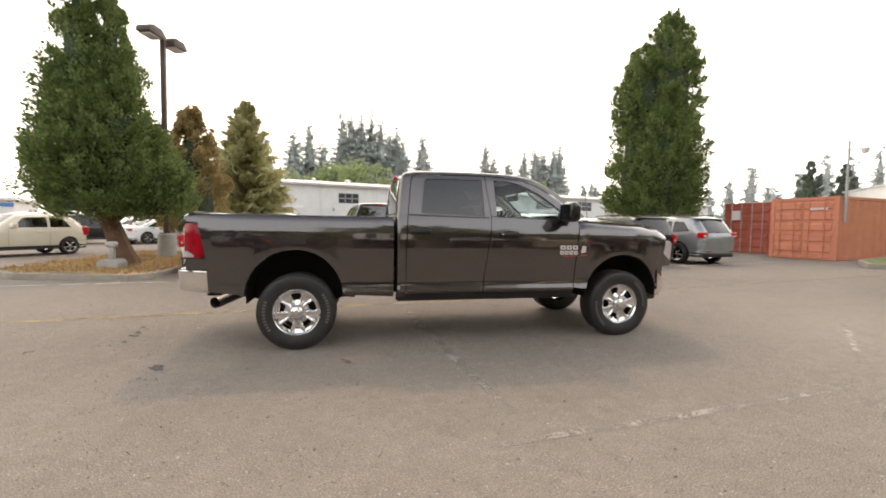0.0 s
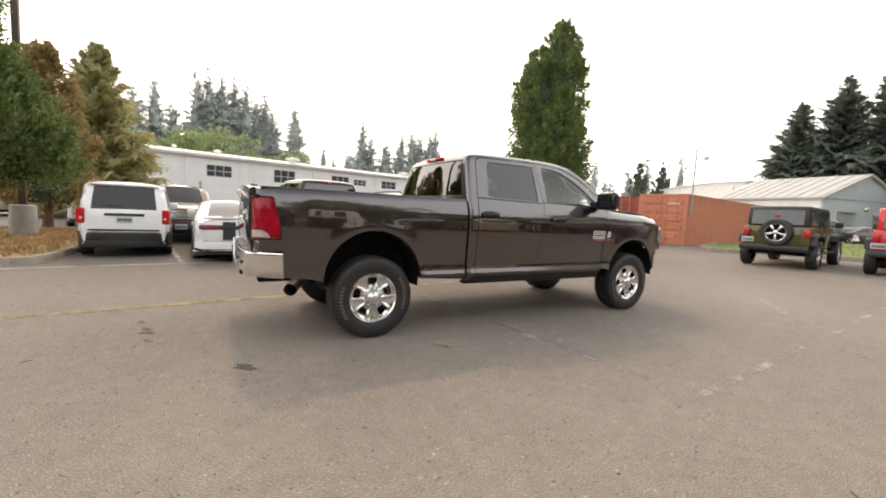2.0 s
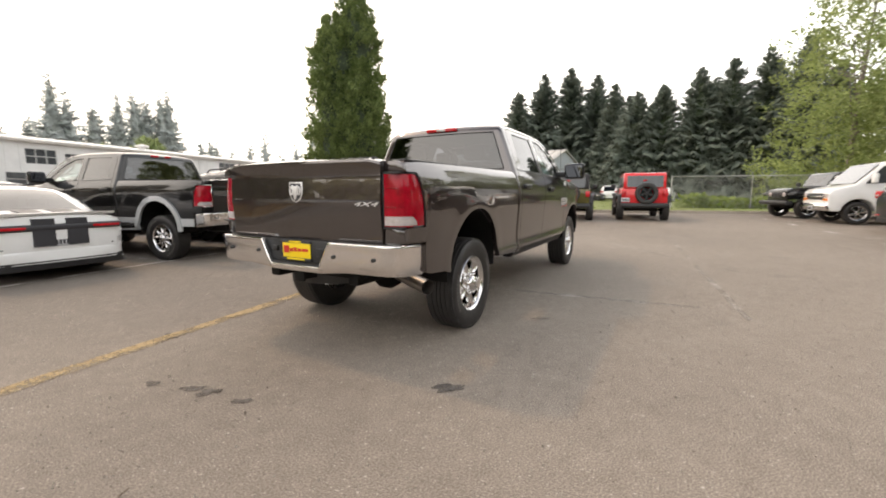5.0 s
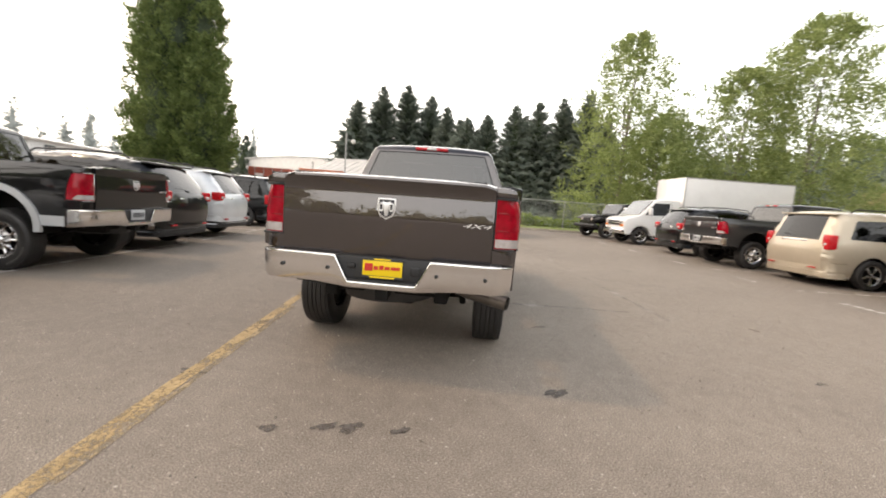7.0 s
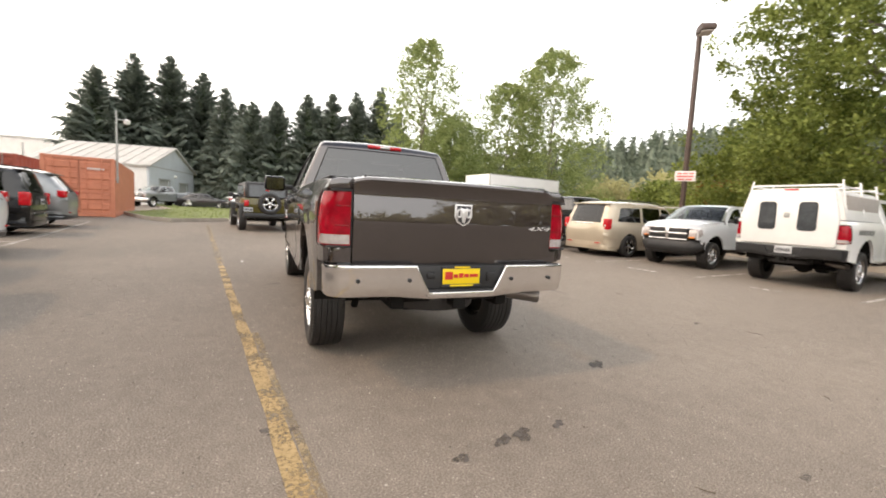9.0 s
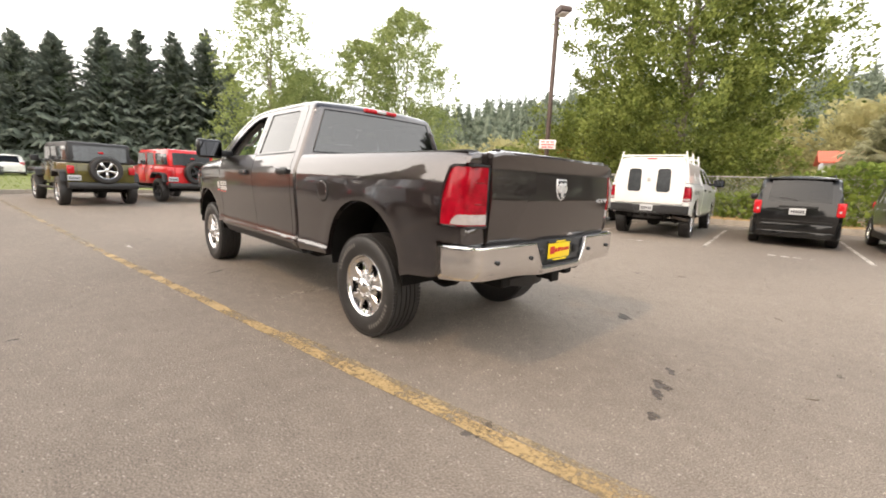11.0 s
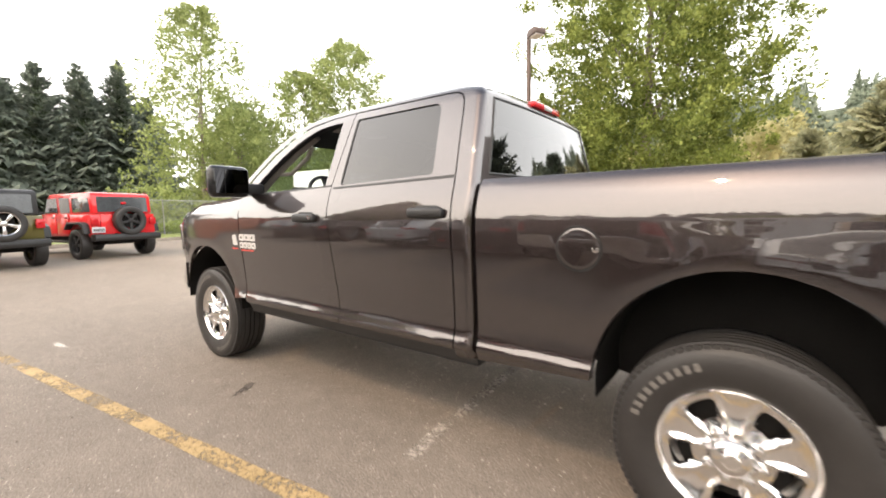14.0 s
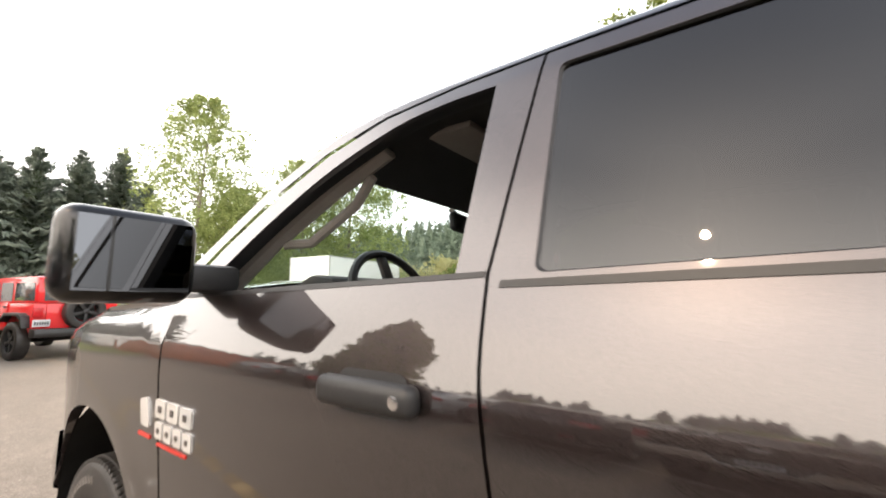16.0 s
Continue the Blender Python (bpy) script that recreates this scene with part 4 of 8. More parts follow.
def scatter(n, x0, x1, y0, y1, z, h0, h1, r, seed):
    rs = np.random.RandomState(seed)
    return [(rs.uniform(x0, x1), rs.uniform(y0, y1), z, rs.uniform(h0, h1), r * rs.uniform(0.8, 1.2)) for _ in range(n)]


def pebbles(n, x0, x1, y0, y1, seed):
    """Loose pale grit lying on the asphalt."""
    rs = np.random.RandomState(seed)
    P = np.stack([rs.uniform(x0, x1, n), rs.uniform(y0, y1, n), np.zeros(n)], 1)
    r = rs.uniform(0.0025, 0.0065, n) * (1 + (rs.uniform(0, 1, n) > 0.96) * 0.8)
    base = np.array([[1, 0, 0], [-0.5, 0.87, 0], [-0.5, -0.87, 0], [0, 0, 0.9]])
    ang = rs.uniform(0, 6.28, n)
    ca, sa = np.cos(ang), np.sin(ang)
    V = np.zeros((n, 4, 3))
    for k in range(4):
        bx, by, bz = base[k] * np.array([1, 1, 1])
        V[:, k, 0] = P[:, 0] + r * (bx * ca - by * sa) * 1.3
        V[:, k, 1] = P[:, 1] + r * (bx * sa + by * ca)
        V[:, k, 2] = P[:, 2] + r * bz + 0.001
    F = np.arange(n)[:, None, None] * 4 + np.array([[0, 1, 3], [1, 2, 3], [2, 0, 3]])
    ob = raw("grit", V.reshape(-1, 3), F.reshape(-1, 3), leaf_mat("loose_grit", (0.20, 0.17, 0.14), (0.62, 0.57, 0.50), 0.85))
    return tagged(ob, "loose pale grit scattered on the asphalt", "grit", kind="stuff")


pebbles(16000, -4.5, 5.0, -5.5, 4.0, 21)

# woods north of the long building, paled by haze put into their leaf colour
north = []
for x, y, h in ((-22, 160, 30), (-17, 165, 34), (-30, 150, 26), (-36, 150, 24), (-5, 172, 40), (-1, 172, 42), (3, 172, 41), (7, 174, 42), (11, 174, 40), (15, 176, 36), (18, 176, 37), (21, 178, 33),
                (30.6, 185, 38), (62, 190, 36), (66, 190, 30), (82, 190, 32), (88, 190, 35), (92, 190, 33), (98, 190, 36), (101, 190, 37), (74, 190, 28), (-12, 168, 28), (-48, 140, 24), (-56, 135, 26)):
    north.append((x, y, 0, h + 6.5, 9.6))
north += scatter(46, -70, 140, 195, 215, 0, 20, 31, 7.0, 11)
far_woods("far_firs", north, M["haze_fir"], "grey-green firs with painted haze on the far side of the building", 0.8, 500, 1, dense=1.3)
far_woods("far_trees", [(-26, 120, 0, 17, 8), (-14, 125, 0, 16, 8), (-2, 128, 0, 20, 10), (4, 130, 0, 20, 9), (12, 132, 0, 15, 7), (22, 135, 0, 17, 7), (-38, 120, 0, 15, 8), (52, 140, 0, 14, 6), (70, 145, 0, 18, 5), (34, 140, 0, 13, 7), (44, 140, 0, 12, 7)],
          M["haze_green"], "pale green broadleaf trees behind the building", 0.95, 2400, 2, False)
east = [(110 + i * 3.0, 150 - i * 5.5, 0, 20 + 5 * math.sin(i * 2.1), 5) for i in range(12)] + [(150, 95, 0, 24, 5), (156, 92, 0, 27, 5), (170, 60, 0, 17, 6), (160, 130, 0, 20, 6)]
far_woods("far_firs", east, M["haze_fir"], "firs with painted haze far beyond the containers", 0.8, 400, 3, dense=1.3)
# wooded hill to the south east
def hill_z(a, d):
    return max(0, (d - 95) * 0.30) * (0.35 + 0.65 * min(1, (-a - 0.42) * 1.4))


hill_v, hill_f = [], []
for i in range(25):
    a = -0.36 - i * 0.07
    for j in range(9):
        d = 85 + j * 18
        hill_v.append((d * math.cos(a), d * math.sin(a), hill_z(min(a, -0.42), d) - 0.3))
        if i and j:
            k = len(hill_v) - 1
            hill_f.append((k - 10, k - 9, k, k - 1))
tagged(raw("hillside", hill_v, hill_f, plain("hillside_scrub", (0.10, 0.12, 0.07), 0.95, var=0.4, scale=0.2), smooth=True), "scrubby green hillside rising behind the lot", "hill", kind="structure")
hill = []
rs_hill = np.random.RandomState(8)
for i in range(560):
    a = rs_hill.uniform(-2.0, -0.42)
    d = rs_hill.uniform(95, 212)
    hill.append((d * math.cos(a), d * math.sin(a), hill_z(a, d) - 0.5, rs_hill.uniform(10, 19), 4.6))
far_woods("hill_firs", hill, leaf_mat("hill_fir_needles", (0.125, 0.160, 0.120), (0.26, 0.30, 0.22), through_leaf=0.15), "dark conifers covering a hazy hillside", 0.8, 140, 4)
far_woods("hill_trees", [(60 * math.cos(a) + 10, 60 * math.sin(a) - 6, 0, h, 5) for a, h in ((-1.9, 10), (-1.75, 12), (-1.6, 11), (-1.45, 9), (-1.3, 8), (-1.15, 8), (-1.0, 8), (-0.85, 7), (-2.05, 12), (-2.2, 11))],
          M["cedar"], "olive green trees at the foot of the hill", 0.55, 3600, 5, False)
M["pale_cedar"] = leaf_mat("pale_cedar", (0.30, 0.305, 0.185), (0.52, 0.51, 0.33), through_leaf=0.5)
for fx, fy, fh in ((-6.0, -34, 8.6), (-9.5, -36, 7.6), (-3.0, -40, 7.0), (-14, -37, 8.0)):
    fir(fx, fy, fh, 4.2, M["pale_cedar"], "broad grey-olive cedar at the foot of the hill", 14000, 1.0, 0.22, droop=0.30, core=False)
for fx, fy, fh, fr in ((-13.1, -19.9, 10.3, 4.4), (-17.8, -21.0, 8.6, 3.4), (-8.6, -26.5, 8.0, 2.6)):
    fir(fx, fy, fh, fr, M["fir"], "broad dark green fir on the dry verge", 9000, 0.4, 0.22, group="south-western firs", droop=0.12, power=0.62)
# unseen trees added to the west to shape the reflections in the truck's tail
far_woods("unseen_west_trees", [(-62 - 8 * (i % 3), -66 + i * 3.4, 0, (16 if i < 11 or i > 29 else 5.5) + 1.2 * math.sin(i * 1.7), 6) for i in range(41)], M["cedar"], "unseen mixed trees added in the far west for reflections", 0.6, 1100, 9, False)


# ---- buildings, containers, fence, poles ----
M["siding"] = plain("pale_grey_siding", (0.64, 0.64, 0.63), 0.6, var=0.10, scale=1.0)
M["siding_blue"] = plain("blue_grey_siding", (0.50, 0.53, 0.56), 0.6, var=0.10, scale=1.0)
M["roof_white"] = plain("weathered_white_roof", (0.74, 0.72, 0.69), 0.6, var=0.12, scale=1.0)
M["shed_roof"] = plain("weathered_shed_roofing", (0.50, 0.48, 0.45), 0.6, var=0.14, scale=1.0)
M["window_dark"] = plain("dark_window_pane", (0.05, 0.055, 0.06), 0.15, var=0.5, scale=1.5, coat=0.5)
M["frame_grey"] = plain("grey_window_frame", (0.35, 0.35, 0.34), 0.6)
M["container"] = plain("faded_orange_container_paint", (0.50, 0.185, 0.105), 0.6, var=0.16, scale=2.0, grain=0.2)
M["container_red"] = plain("rust_red_container_paint", (0.36, 0.085, 0.05), 0.6, var=0.2, scale=2.0, grain=0.2)
M["galv"] = plain("galvanised_steel", (0.42, 0.42, 0.41), 0.5, 0.6, var=0.15)
M["pole_brown"] = plain("brown_painted_steel", (0.075, 0.048, 0.038), 0.55, var=0.2)
M["concrete"] = plain("weathered_concrete", (0.36, 0.35, 0.32), 0.9, var=0.25, scale=3, grain=0.6)
M["sign_white"] = plain("white_sign_enamel", (0.72, 0.66, 0.64), 0.45, var=0.06)
M["sign_red"] = plain("faded_red_lettering", (0.62, 0.16, 0.15), 0.5, var=0.15)


def long_building():
    ang = 14.5
    root = thing("warehouse", pose(-1.6, 51.9, 0, 0, 0, ang), "long pale grey metal warehouse with a low white roof", "building")
    holes = [(0, 2.75, 4.2, 5.55), (7.85, 10.7, 4.1, 5.75), (16.1, 18.95, 4.2, 5.75), (19.75, 21.9, 4.65, 5.5), (24.8, 27.6, 4.55, 5.7), (33.0, 36.0, 4.4, 5.9), (42.0, 45.6, 4.4, 6.0), (51.0, 54.4, 4.6, 6.1), (57.6, 60.0, 4.5, 6.0), (66.5, 69.6, 4.6, 6.0),
             (6.7, 11.6, 0.0, 3.0), (-6.4, -4.7, 0.0, 3.4), (28.5, 32.5, 0.0, 3.2)]
    x0, x1, H, dep = -9.0, 80.0, 6.4, 18.0
    out = [(x0, 0), (x1, 0), (x1, H), (x0, H)]
    wins = [[(a, c), (b, c), (b, d), (a, d)] for a, b, c, d in holes[:10]]
    bm = bmesh.new()
    # wall as upright ribs of cladding between the openings
    bm = fill(out, wins, 4.0)
    bmesh.ops.recalc_face_normals(bm, faces=bm.faces[:])
    ret = bmesh.ops.extrude_face_region(bm, geom=bm.faces[:])
    for v in [g for g in ret["geom"] if isinstance(g, bmesh.types.BMVert)]:
        v.co.y += 0.25
    bmesh.ops.recalc_face_normals(bm, faces=bm.faces[:])
    part("wall", bm, M["siding"], root, smooth=False)
    rib = None
    for i in range(int((x1 - x0) / 1.2)):
        xx = x0 + 0.6 + i * 1.2
        if any(a - 0.1 < xx < b + 0.1 for a, b, c, d in holes):
            continue
        rib = box(xx - 0.03, xx + 0.03, -0.025, 0.0, 0.1, H - 0.2, bm=rib)
    tagged(part("cladding_rib", rib, M["siding"], root, smooth=False), kind="stuff")
    for xa in (x0, x1 - 0.25):
        part("side_wall", box(xa, xa + 0.25, 0.26, dep, 0, H), M["siding"], root, smooth=False)
    part("roof", prism([(-0.5, H - 0.02), (-0.5, H + 0.28), (dep / 2, H + 1.5), (dep + 0.4, H + 0.28), (dep + 0.4, H - 0.02)], "x", x0 - 0.4, x1 + 0.4), M["roof_white"], root, "weathered white metal roof", False)
    for i, (a, b, c, d) in enumerate(holes):
        if i < 10:
            w = part("window", box(a, b, 0.10, 0.13, c, d), M["window_dark"], root, smooth=False)
            fr = None
            for q in range(4):
                xx = a + (b - a) * q / 3
                fr = box(xx - 0.05, xx + 0.05, 0.03, 0.11, c, d, bm=fr)
            for zz in (c, (c + d) / 2, d):
                fr = box(a, b, 0.035, 0.105, zz - 0.05, zz + 0.05, bm=fr)
            part("frame", fr, M["frame_grey"], w, smooth=False)
        else:
            slat = []
            for q in range(8):
                z0, z1 = c + (d - c) * q / 8, c + (d - c) * (q + 1) / 8
                slat += [(-0.065, z0), (-0.08, z0 + 0.03), (-0.08, z1 - 0.03), (-0.065, z1 - 0.002)]
            dbm = prism(slat + [(-0.012, d), (-0.012, c)], "x", a, b)
            part("roller_door", dbm, M["roof_white"] if i == 10 else M["siding"], root, smooth=False)
            part("door_trim", box(a - 0.15, b + 0.15, -0.14, -0.01, d, d + 0.35), M["roof_white"], root, smooth=False)
    # a dark slab painting the shade inside a loading bay, another under a half-raised roller door, down pipes and small
    # wall fittings
    part("bay_shade_slab", box(14.3, 17.6, -0.09, -0.012, 0.0, 3.25), M["window_dark"], root, smooth=False)
    part("bay_bar", join(box(14.3, 17.6, -0.11, -0.09, 2.55, 2.62), box(15.9, 15.98, -0.11, -0.09, 0, 3.25)), M["frame_grey"], root, smooth=False)
    # dark slab over the full-height slats, painted shade below the raised door
    part("door_gap", box(6.8, 11.5, -0.11, -0.085, 0.0, 1.95), M["window_dark"], root, smooth=False)
    for px in (-2.2, 5.34, 13.2, 23.4, 38.0):
        part("down_pipe", tube([(px, -0.07, 0.1), (px, -0.07, H - 0.1)], 0.05, 6), M["siding"], root)
    for px, pz in ((3.9, 3.0), (4.9, 3.3), (-0.8, 3.1)):
        part("wall_box", box(px, px + 0.28, -0.16, -0.01, pz, pz + 0.45, 0.02), M["frame_grey"], root)
    part("gutter", box(x0, x1, -0.62, -0.48, H + 0.10, H + 0.26, 0.02), M["roof_white"], root)
    for vx, vz, vw in ((1.5, 0.5, 0.45), (10.8, 0.7, 0.9), (30.0, 0.6, 0.8), (-3.0, 0.5, 0.25)):
        v = part("roof_vent", join(lathe([(0.0, 0), (vw * 0.55, 0), (vw * 0.55, vz * 0.6), (vw, vz * 0.65), (vw, vz), (0, vz + 0.2)], 14, "z"), box(-vw, vw, -vw, vw, -0.4, 0.02)), M["roof_white"], root)
        v.location = (vx, 1.2, H + 0.45)
    return root


long_building()


def shed():
    root = thing("shed", pose(50.5, 12.8, 0.17, 0, 0, -9.6), "white gabled metal shed with ribbed roof", "building")
    W, L, E, K = 13.8, 11.0, 4.25, 6.75
    gable = [(0, 0), (W, 0), (W, E), (W / 2, K), (0, E)]
    doors = [[(2.6, 0.05), (5.4, 0.05), (5.4, 2.9), (2.6, 2.9)], [(8.6, 0.05), (11.4, 0.05), (11.4, 2.7), (8.6, 2.7)]]
    bm = fill(gable, doors, 5.0)
    bmesh.ops.recalc_face_normals(bm, faces=bm.faces[:])
    ret = bmesh.ops.extrude_face_region(bm, geom=bm.faces[:])
    for v in [g for g in ret["geom"] if isinstance(g, bmesh.types.BMVert)]:
        v.co.y += 0.2
    bmesh.ops.recalc_face_normals(bm, faces=bm.faces[:])
    part("gable_wall", bm, M["siding_blue"], root, smooth=False)
    for xa in (0, W - 0.2):
        part("side_wall", box(xa, xa + 0.2, 0.21, L, 0, E), M["roof_white"], root, smooth=False)
    t = 0.16
    part("roof", prism([(-0.35, E - 0.1), (W / 2, K + 0.02), (W + 0.35, E - 0.1), (W + 0.35, E - 0.1 + t), (W / 2, K + t + 0.06), (-0.35, E - 0.1 + t)], "y", -0.3, L), M["shed_roof"], root, "ribbed off-white metal roof", False)
    ribs = None
    for i in range(10):
        y = i * L / 10
        ribs = join(ribs, prism([(-0.35, E + 0.06), (W / 2, K + 0.22), (W / 2, K + 0.29), (-0.35, E + 0.13)], "y", y, y + 0.06))
    part("roof_rib", ribs, M["shed_roof"], root, smooth=False)
    for d in doors:
        part("roller_door", box(d[0][0], d[1][0], 0.12, 0.16, 0.05, d[2][1]), M["frame_grey"], root, smooth=False)
        part("door_frame", join(box(d[0][0] - 0.15, d[1][0] + 0.15, -0.05, 0.0, d[2][1], d[2][1] + 0.15), join(box(d[0][0] - 0.15, d[0][0], -0.05, 0, 0, d[2][1]), box(d[1][0], d[1][0] + 0.15, -0.05, 0, 0, d[2][1]))), M["frame_grey"], root, smooth=False)
    part("wall_lamp", box(6.7, 7.3, -0.25, 0, 3.3, 3.6, 0.05), M["roof_white"], root)
    part("band", box(0, W, -0.04, 0, E - 0.1, E + 0.02), M["frame_grey"], root, smooth=False)
    return root


shed()


def white_hall():
    """A large pale industrial hall behind the containers."""
    root = thing("industrial_hall", pose(69, 22.5, 0.17, 0, 0, 60), "large pale industrial hall with a slightly arched roofline", "building")
    top = [(0, 0), (45, 0)] + [(45 - 45 * i / 16, 7.6 + 0.9 * math.sin(math.pi * i / 16)) for i in range(17)]
    part("wall", prism(top, "y", -0.3, 0), M["roof_white"], root, smooth=False)
    part("roof", prism([(p[0], p[1] + 0.002) for p in top[2:]] + [(p[0], p[1] + 0.25) for p in top[:1:-1]], "y", -30, 0.2), M["siding"], root, smooth=False)
    for xa in (0, 44.7):
        part("side_wall", box(xa, xa + 0.3, -30, -0.31, 0, 7.55), M["siding"], root, smooth=False)
    part("downpipe", tube([(12, 0.08, 0), (12, 0.08, 7.6)], 0.08, 6), M["frame_grey"], root)
    return root


white_hall()


def container(m, length, mat, label, markings=True):
    root = thing("shipping_container", m, label, "container", "shipping containers")
    W, H = 2.44, 2.59
    # corrugated long sides: a folded sheet
    for s in (0, 1):
        pts = []
        n = int(length / 0.28)
        for i in range(n + 1):
            x = 0.12 + (length - 0.24) * i / n
            d = 0.036 if i % 2 else 0.0
            pts += [(x - 0.05, d), (x + 0.05, d)]
        bm = bmesh.new()
        lo = [bm.verts.new((x, (d + 0.012 if s == 0 else W - d - 0.012), 0.16)) for x, d in pts]
        hi = [bm.verts.new((x, (d + 0.012 if s == 0 else W - d - 0.012), H - 0.12)) for x, d in pts]
        for i in range(len(pts) - 1):
            bm.faces.new((lo[i], lo[i + 1], hi[i + 1], hi[i]))
        part("corrugated_side", bm, mat, root, smooth=False)
    part("roof", box(0.05, length - 0.05, 0.05, W - 0.05, H - 0.10, H - 0.04), mat, root, smooth=False)
    part("end_wall", box(length - 0.08, length - 0.03, 0.1, W - 0.1, 0.1, H - 0.1), mat, root, smooth=False)
    fr = None
    for x in (0.0, length - 0.16):
        for y in (0, W - 0.16):
            fr = box(x, x + 0.16, y, y + 0.16, 0, H, 0.01, 1, fr)
    for y in (0, W - 0.1):
        fr = box(0.1, length - 0.1, y, y + 0.1, H - 0.13, H - 0.005, 0.01, 1, fr)
        fr = box(0.1, length - 0.1, y, y + 0.1, 0.02, 0.18, 0.01, 1, fr)
    for z in (0.02, H - 0.14):
        fr = box(0.0, 0.12, 0.1, W - 0.1, z, z + 0.13, 0.01, 1, fr)
    part("frame", fr, mat, root)
    part("floor", box(0.1, length - 0.1, 0.1, W - 0.1, 0.12, 0.15), mat, root, smooth=False)
    for k in (0, 1):
        y0 = 0.17 + k * 1.06
        d = box(0.02, 0.06, y0, y0 + 1.04, 0.16, H - 0.15)
        for q in range(5):
            z = 0.30 + q * 0.44
            d = join(d, prism([(0.02, z), (-0.018, z + 0.05), (-0.018, z + 0.27), (0.02, z + 0.32)], "y", y0 + 0.06, y0 + 0.98))
        door = part("door", d, mat, root, smooth=False)
        for yy in (y0 + 0.28, y0 + 0.80):
            part("lock_rod", tube([(-0.05, yy, 0.06), (-0.05, yy, H - 0.05)], 0.022, 8), M["galv"] if mat is M["container_red"] else mat, door)
            part("handle", box(-0.09, -0.05, yy - 0.02, yy + 0.30, 1.05, 1.09, 0.008), mat, door)
        for z in (0.4, 1.0, 1.6, 2.2):
            hy = y0 if k == 0 else y0 + 1.04
            part("hinge", box(-0.02, 0.03, hy - 0.05, hy + 0.05, z, z + 0.13, 0.01), mat, door)
    if markings:
        for q in range(7):
            part("marking", box(-0.024, -0.021, 0.36 + q * 0.085, 0.42 + q * 0.085, 2.05, 2.14), M["sign_white"], root, smooth=False)
    else:
        part("placard", box(-0.06, -0.055, 1.55, 2.0, 1.7, 2.2), M["sign_white"], root, smooth=False)
    return root


container(pose(19.25, 7.45, slope(19, 7), 0, 0, 10), 12.19, M["container"], "long faded orange shipping container with closed doors")
container(pose(20.75, 11.35, slope(20, 11), 0, 0, 8), 12.19, M["container_red"], "rust-red shipping container with steel lock rods", False)


def camera_pole():
    root = thing("camera_pole", pose(19.52, 7.42, slope(19, 7)), "slim white pole with a dome security camera", "camera pole")
    part("pole", tube([(0, 0, 1.55), (0, 0, 4.75)], [0.045, 0.04], 10), M["galv"], root)
    part("arm", tube([(0, 0, 4.35), (0.3, -0.25, 4.42)], 0.025, 8), M["galv"], root)
    part("dome_camera", moved(lathe([(0.0, -0.14), (0.10, -0.10), (0.13, 0), (0.13, 0.08), (0.0, 0.14)], 16, "z"), pose(0.36, -0.30, 4.34)), M["roof_white"], root)
    for zz in (1.7, 2.35):
        part("bracket", box(-0.06, 0.06, -0.05, 0.07, zz, zz + 0.06, 0.008), M["galv"], root)


camera_pole()


def light_pole(x, y, h, heads, label, base_h, sign=None):
    root = thing("light_pole", pose(x, y, slope(x, y)), label, "street lamp", "car park lights")
    part("base", lathe([(0, -0.2), (0.30, -0.2), (0.27, base_h - 0.04), (0.23, base_h), (0, base_h)], 18, "z"), M["concrete"], root)
    part("pole", box(-0.075, 0.075, -0.075, 0.075, base_h, h, 0.012), M["pole_brown"], root)
    part("base_plate", box(-0.16, 0.16, -0.16, 0.16, base_h, base_h + 0.03), M["pole_brown"], root)
    for dx, dy in heads:
        a = math.degrees(math.atan2(dy, dx))
        part("arm", moved(box(0.0, 0.25, -0.04, 0.04, h - 0.22, h - 0.12, 0.01), pose(0, 0, 0, 0, 0, a)), M["pole_brown"], root)
        hd = part("lamp_head", moved(prism([(0.22, h - 0.28), (0.86, h - 0.24), (0.86, h - 0.10), (0.70, h + 0.02), (0.30, h + 0.02), (0.22, h - 0.06)], "y", -0.24, 0.24, 0.02), pose(0, 0, 0, 0, 0, a)), M["pole_brown"], root)
        part("lens", moved(box(0.28, 0.80, -0.19, 0.19, h - 0.30, h - 0.265, 0.01), pose(0, 0, 0, 0, 0, a)), M["sign_white"], hd)
    if sign:
        s = part("sign_board", box(-0.36, 0.36, -0.02, 0.0, sign - 0.20, sign + 0.20, 0.008), M["sign_white"], root, "white notice board with red lettering bars")
        for r_, (n_, w_) in enumerate(((3, 0.15), (1, 0.56), (2, 0.22))):
            for q in range(n_):
                cx = (q - (n_ - 1) / 2) * (w_ + 0.05)
                part("lettering_bar", box(cx - w_ / 2, cx + w_ / 2, -0.026, -0.022, sign + 0.07 - r_ * 0.115, sign + 0.135 - r_ * 0.115), M["sign_red"], s, smooth=False)
        s.matrix_basis = pose(0, 0, 0, 0, 0, 215)
        s.location = Vector((-0.07, 0.09, 0))
    return root


light_pole(-5.73, 10.5, 7.6, ((-0.28, -0.96), (0.28, 0.96)), "brown two-headed car park light on a concrete base", 0.95)
light_pole(7.85, -13.95, 8.5, ((-0.8, 0.5),), "tall brown single-headed light pole with a notice board", 0.6, 3.0)


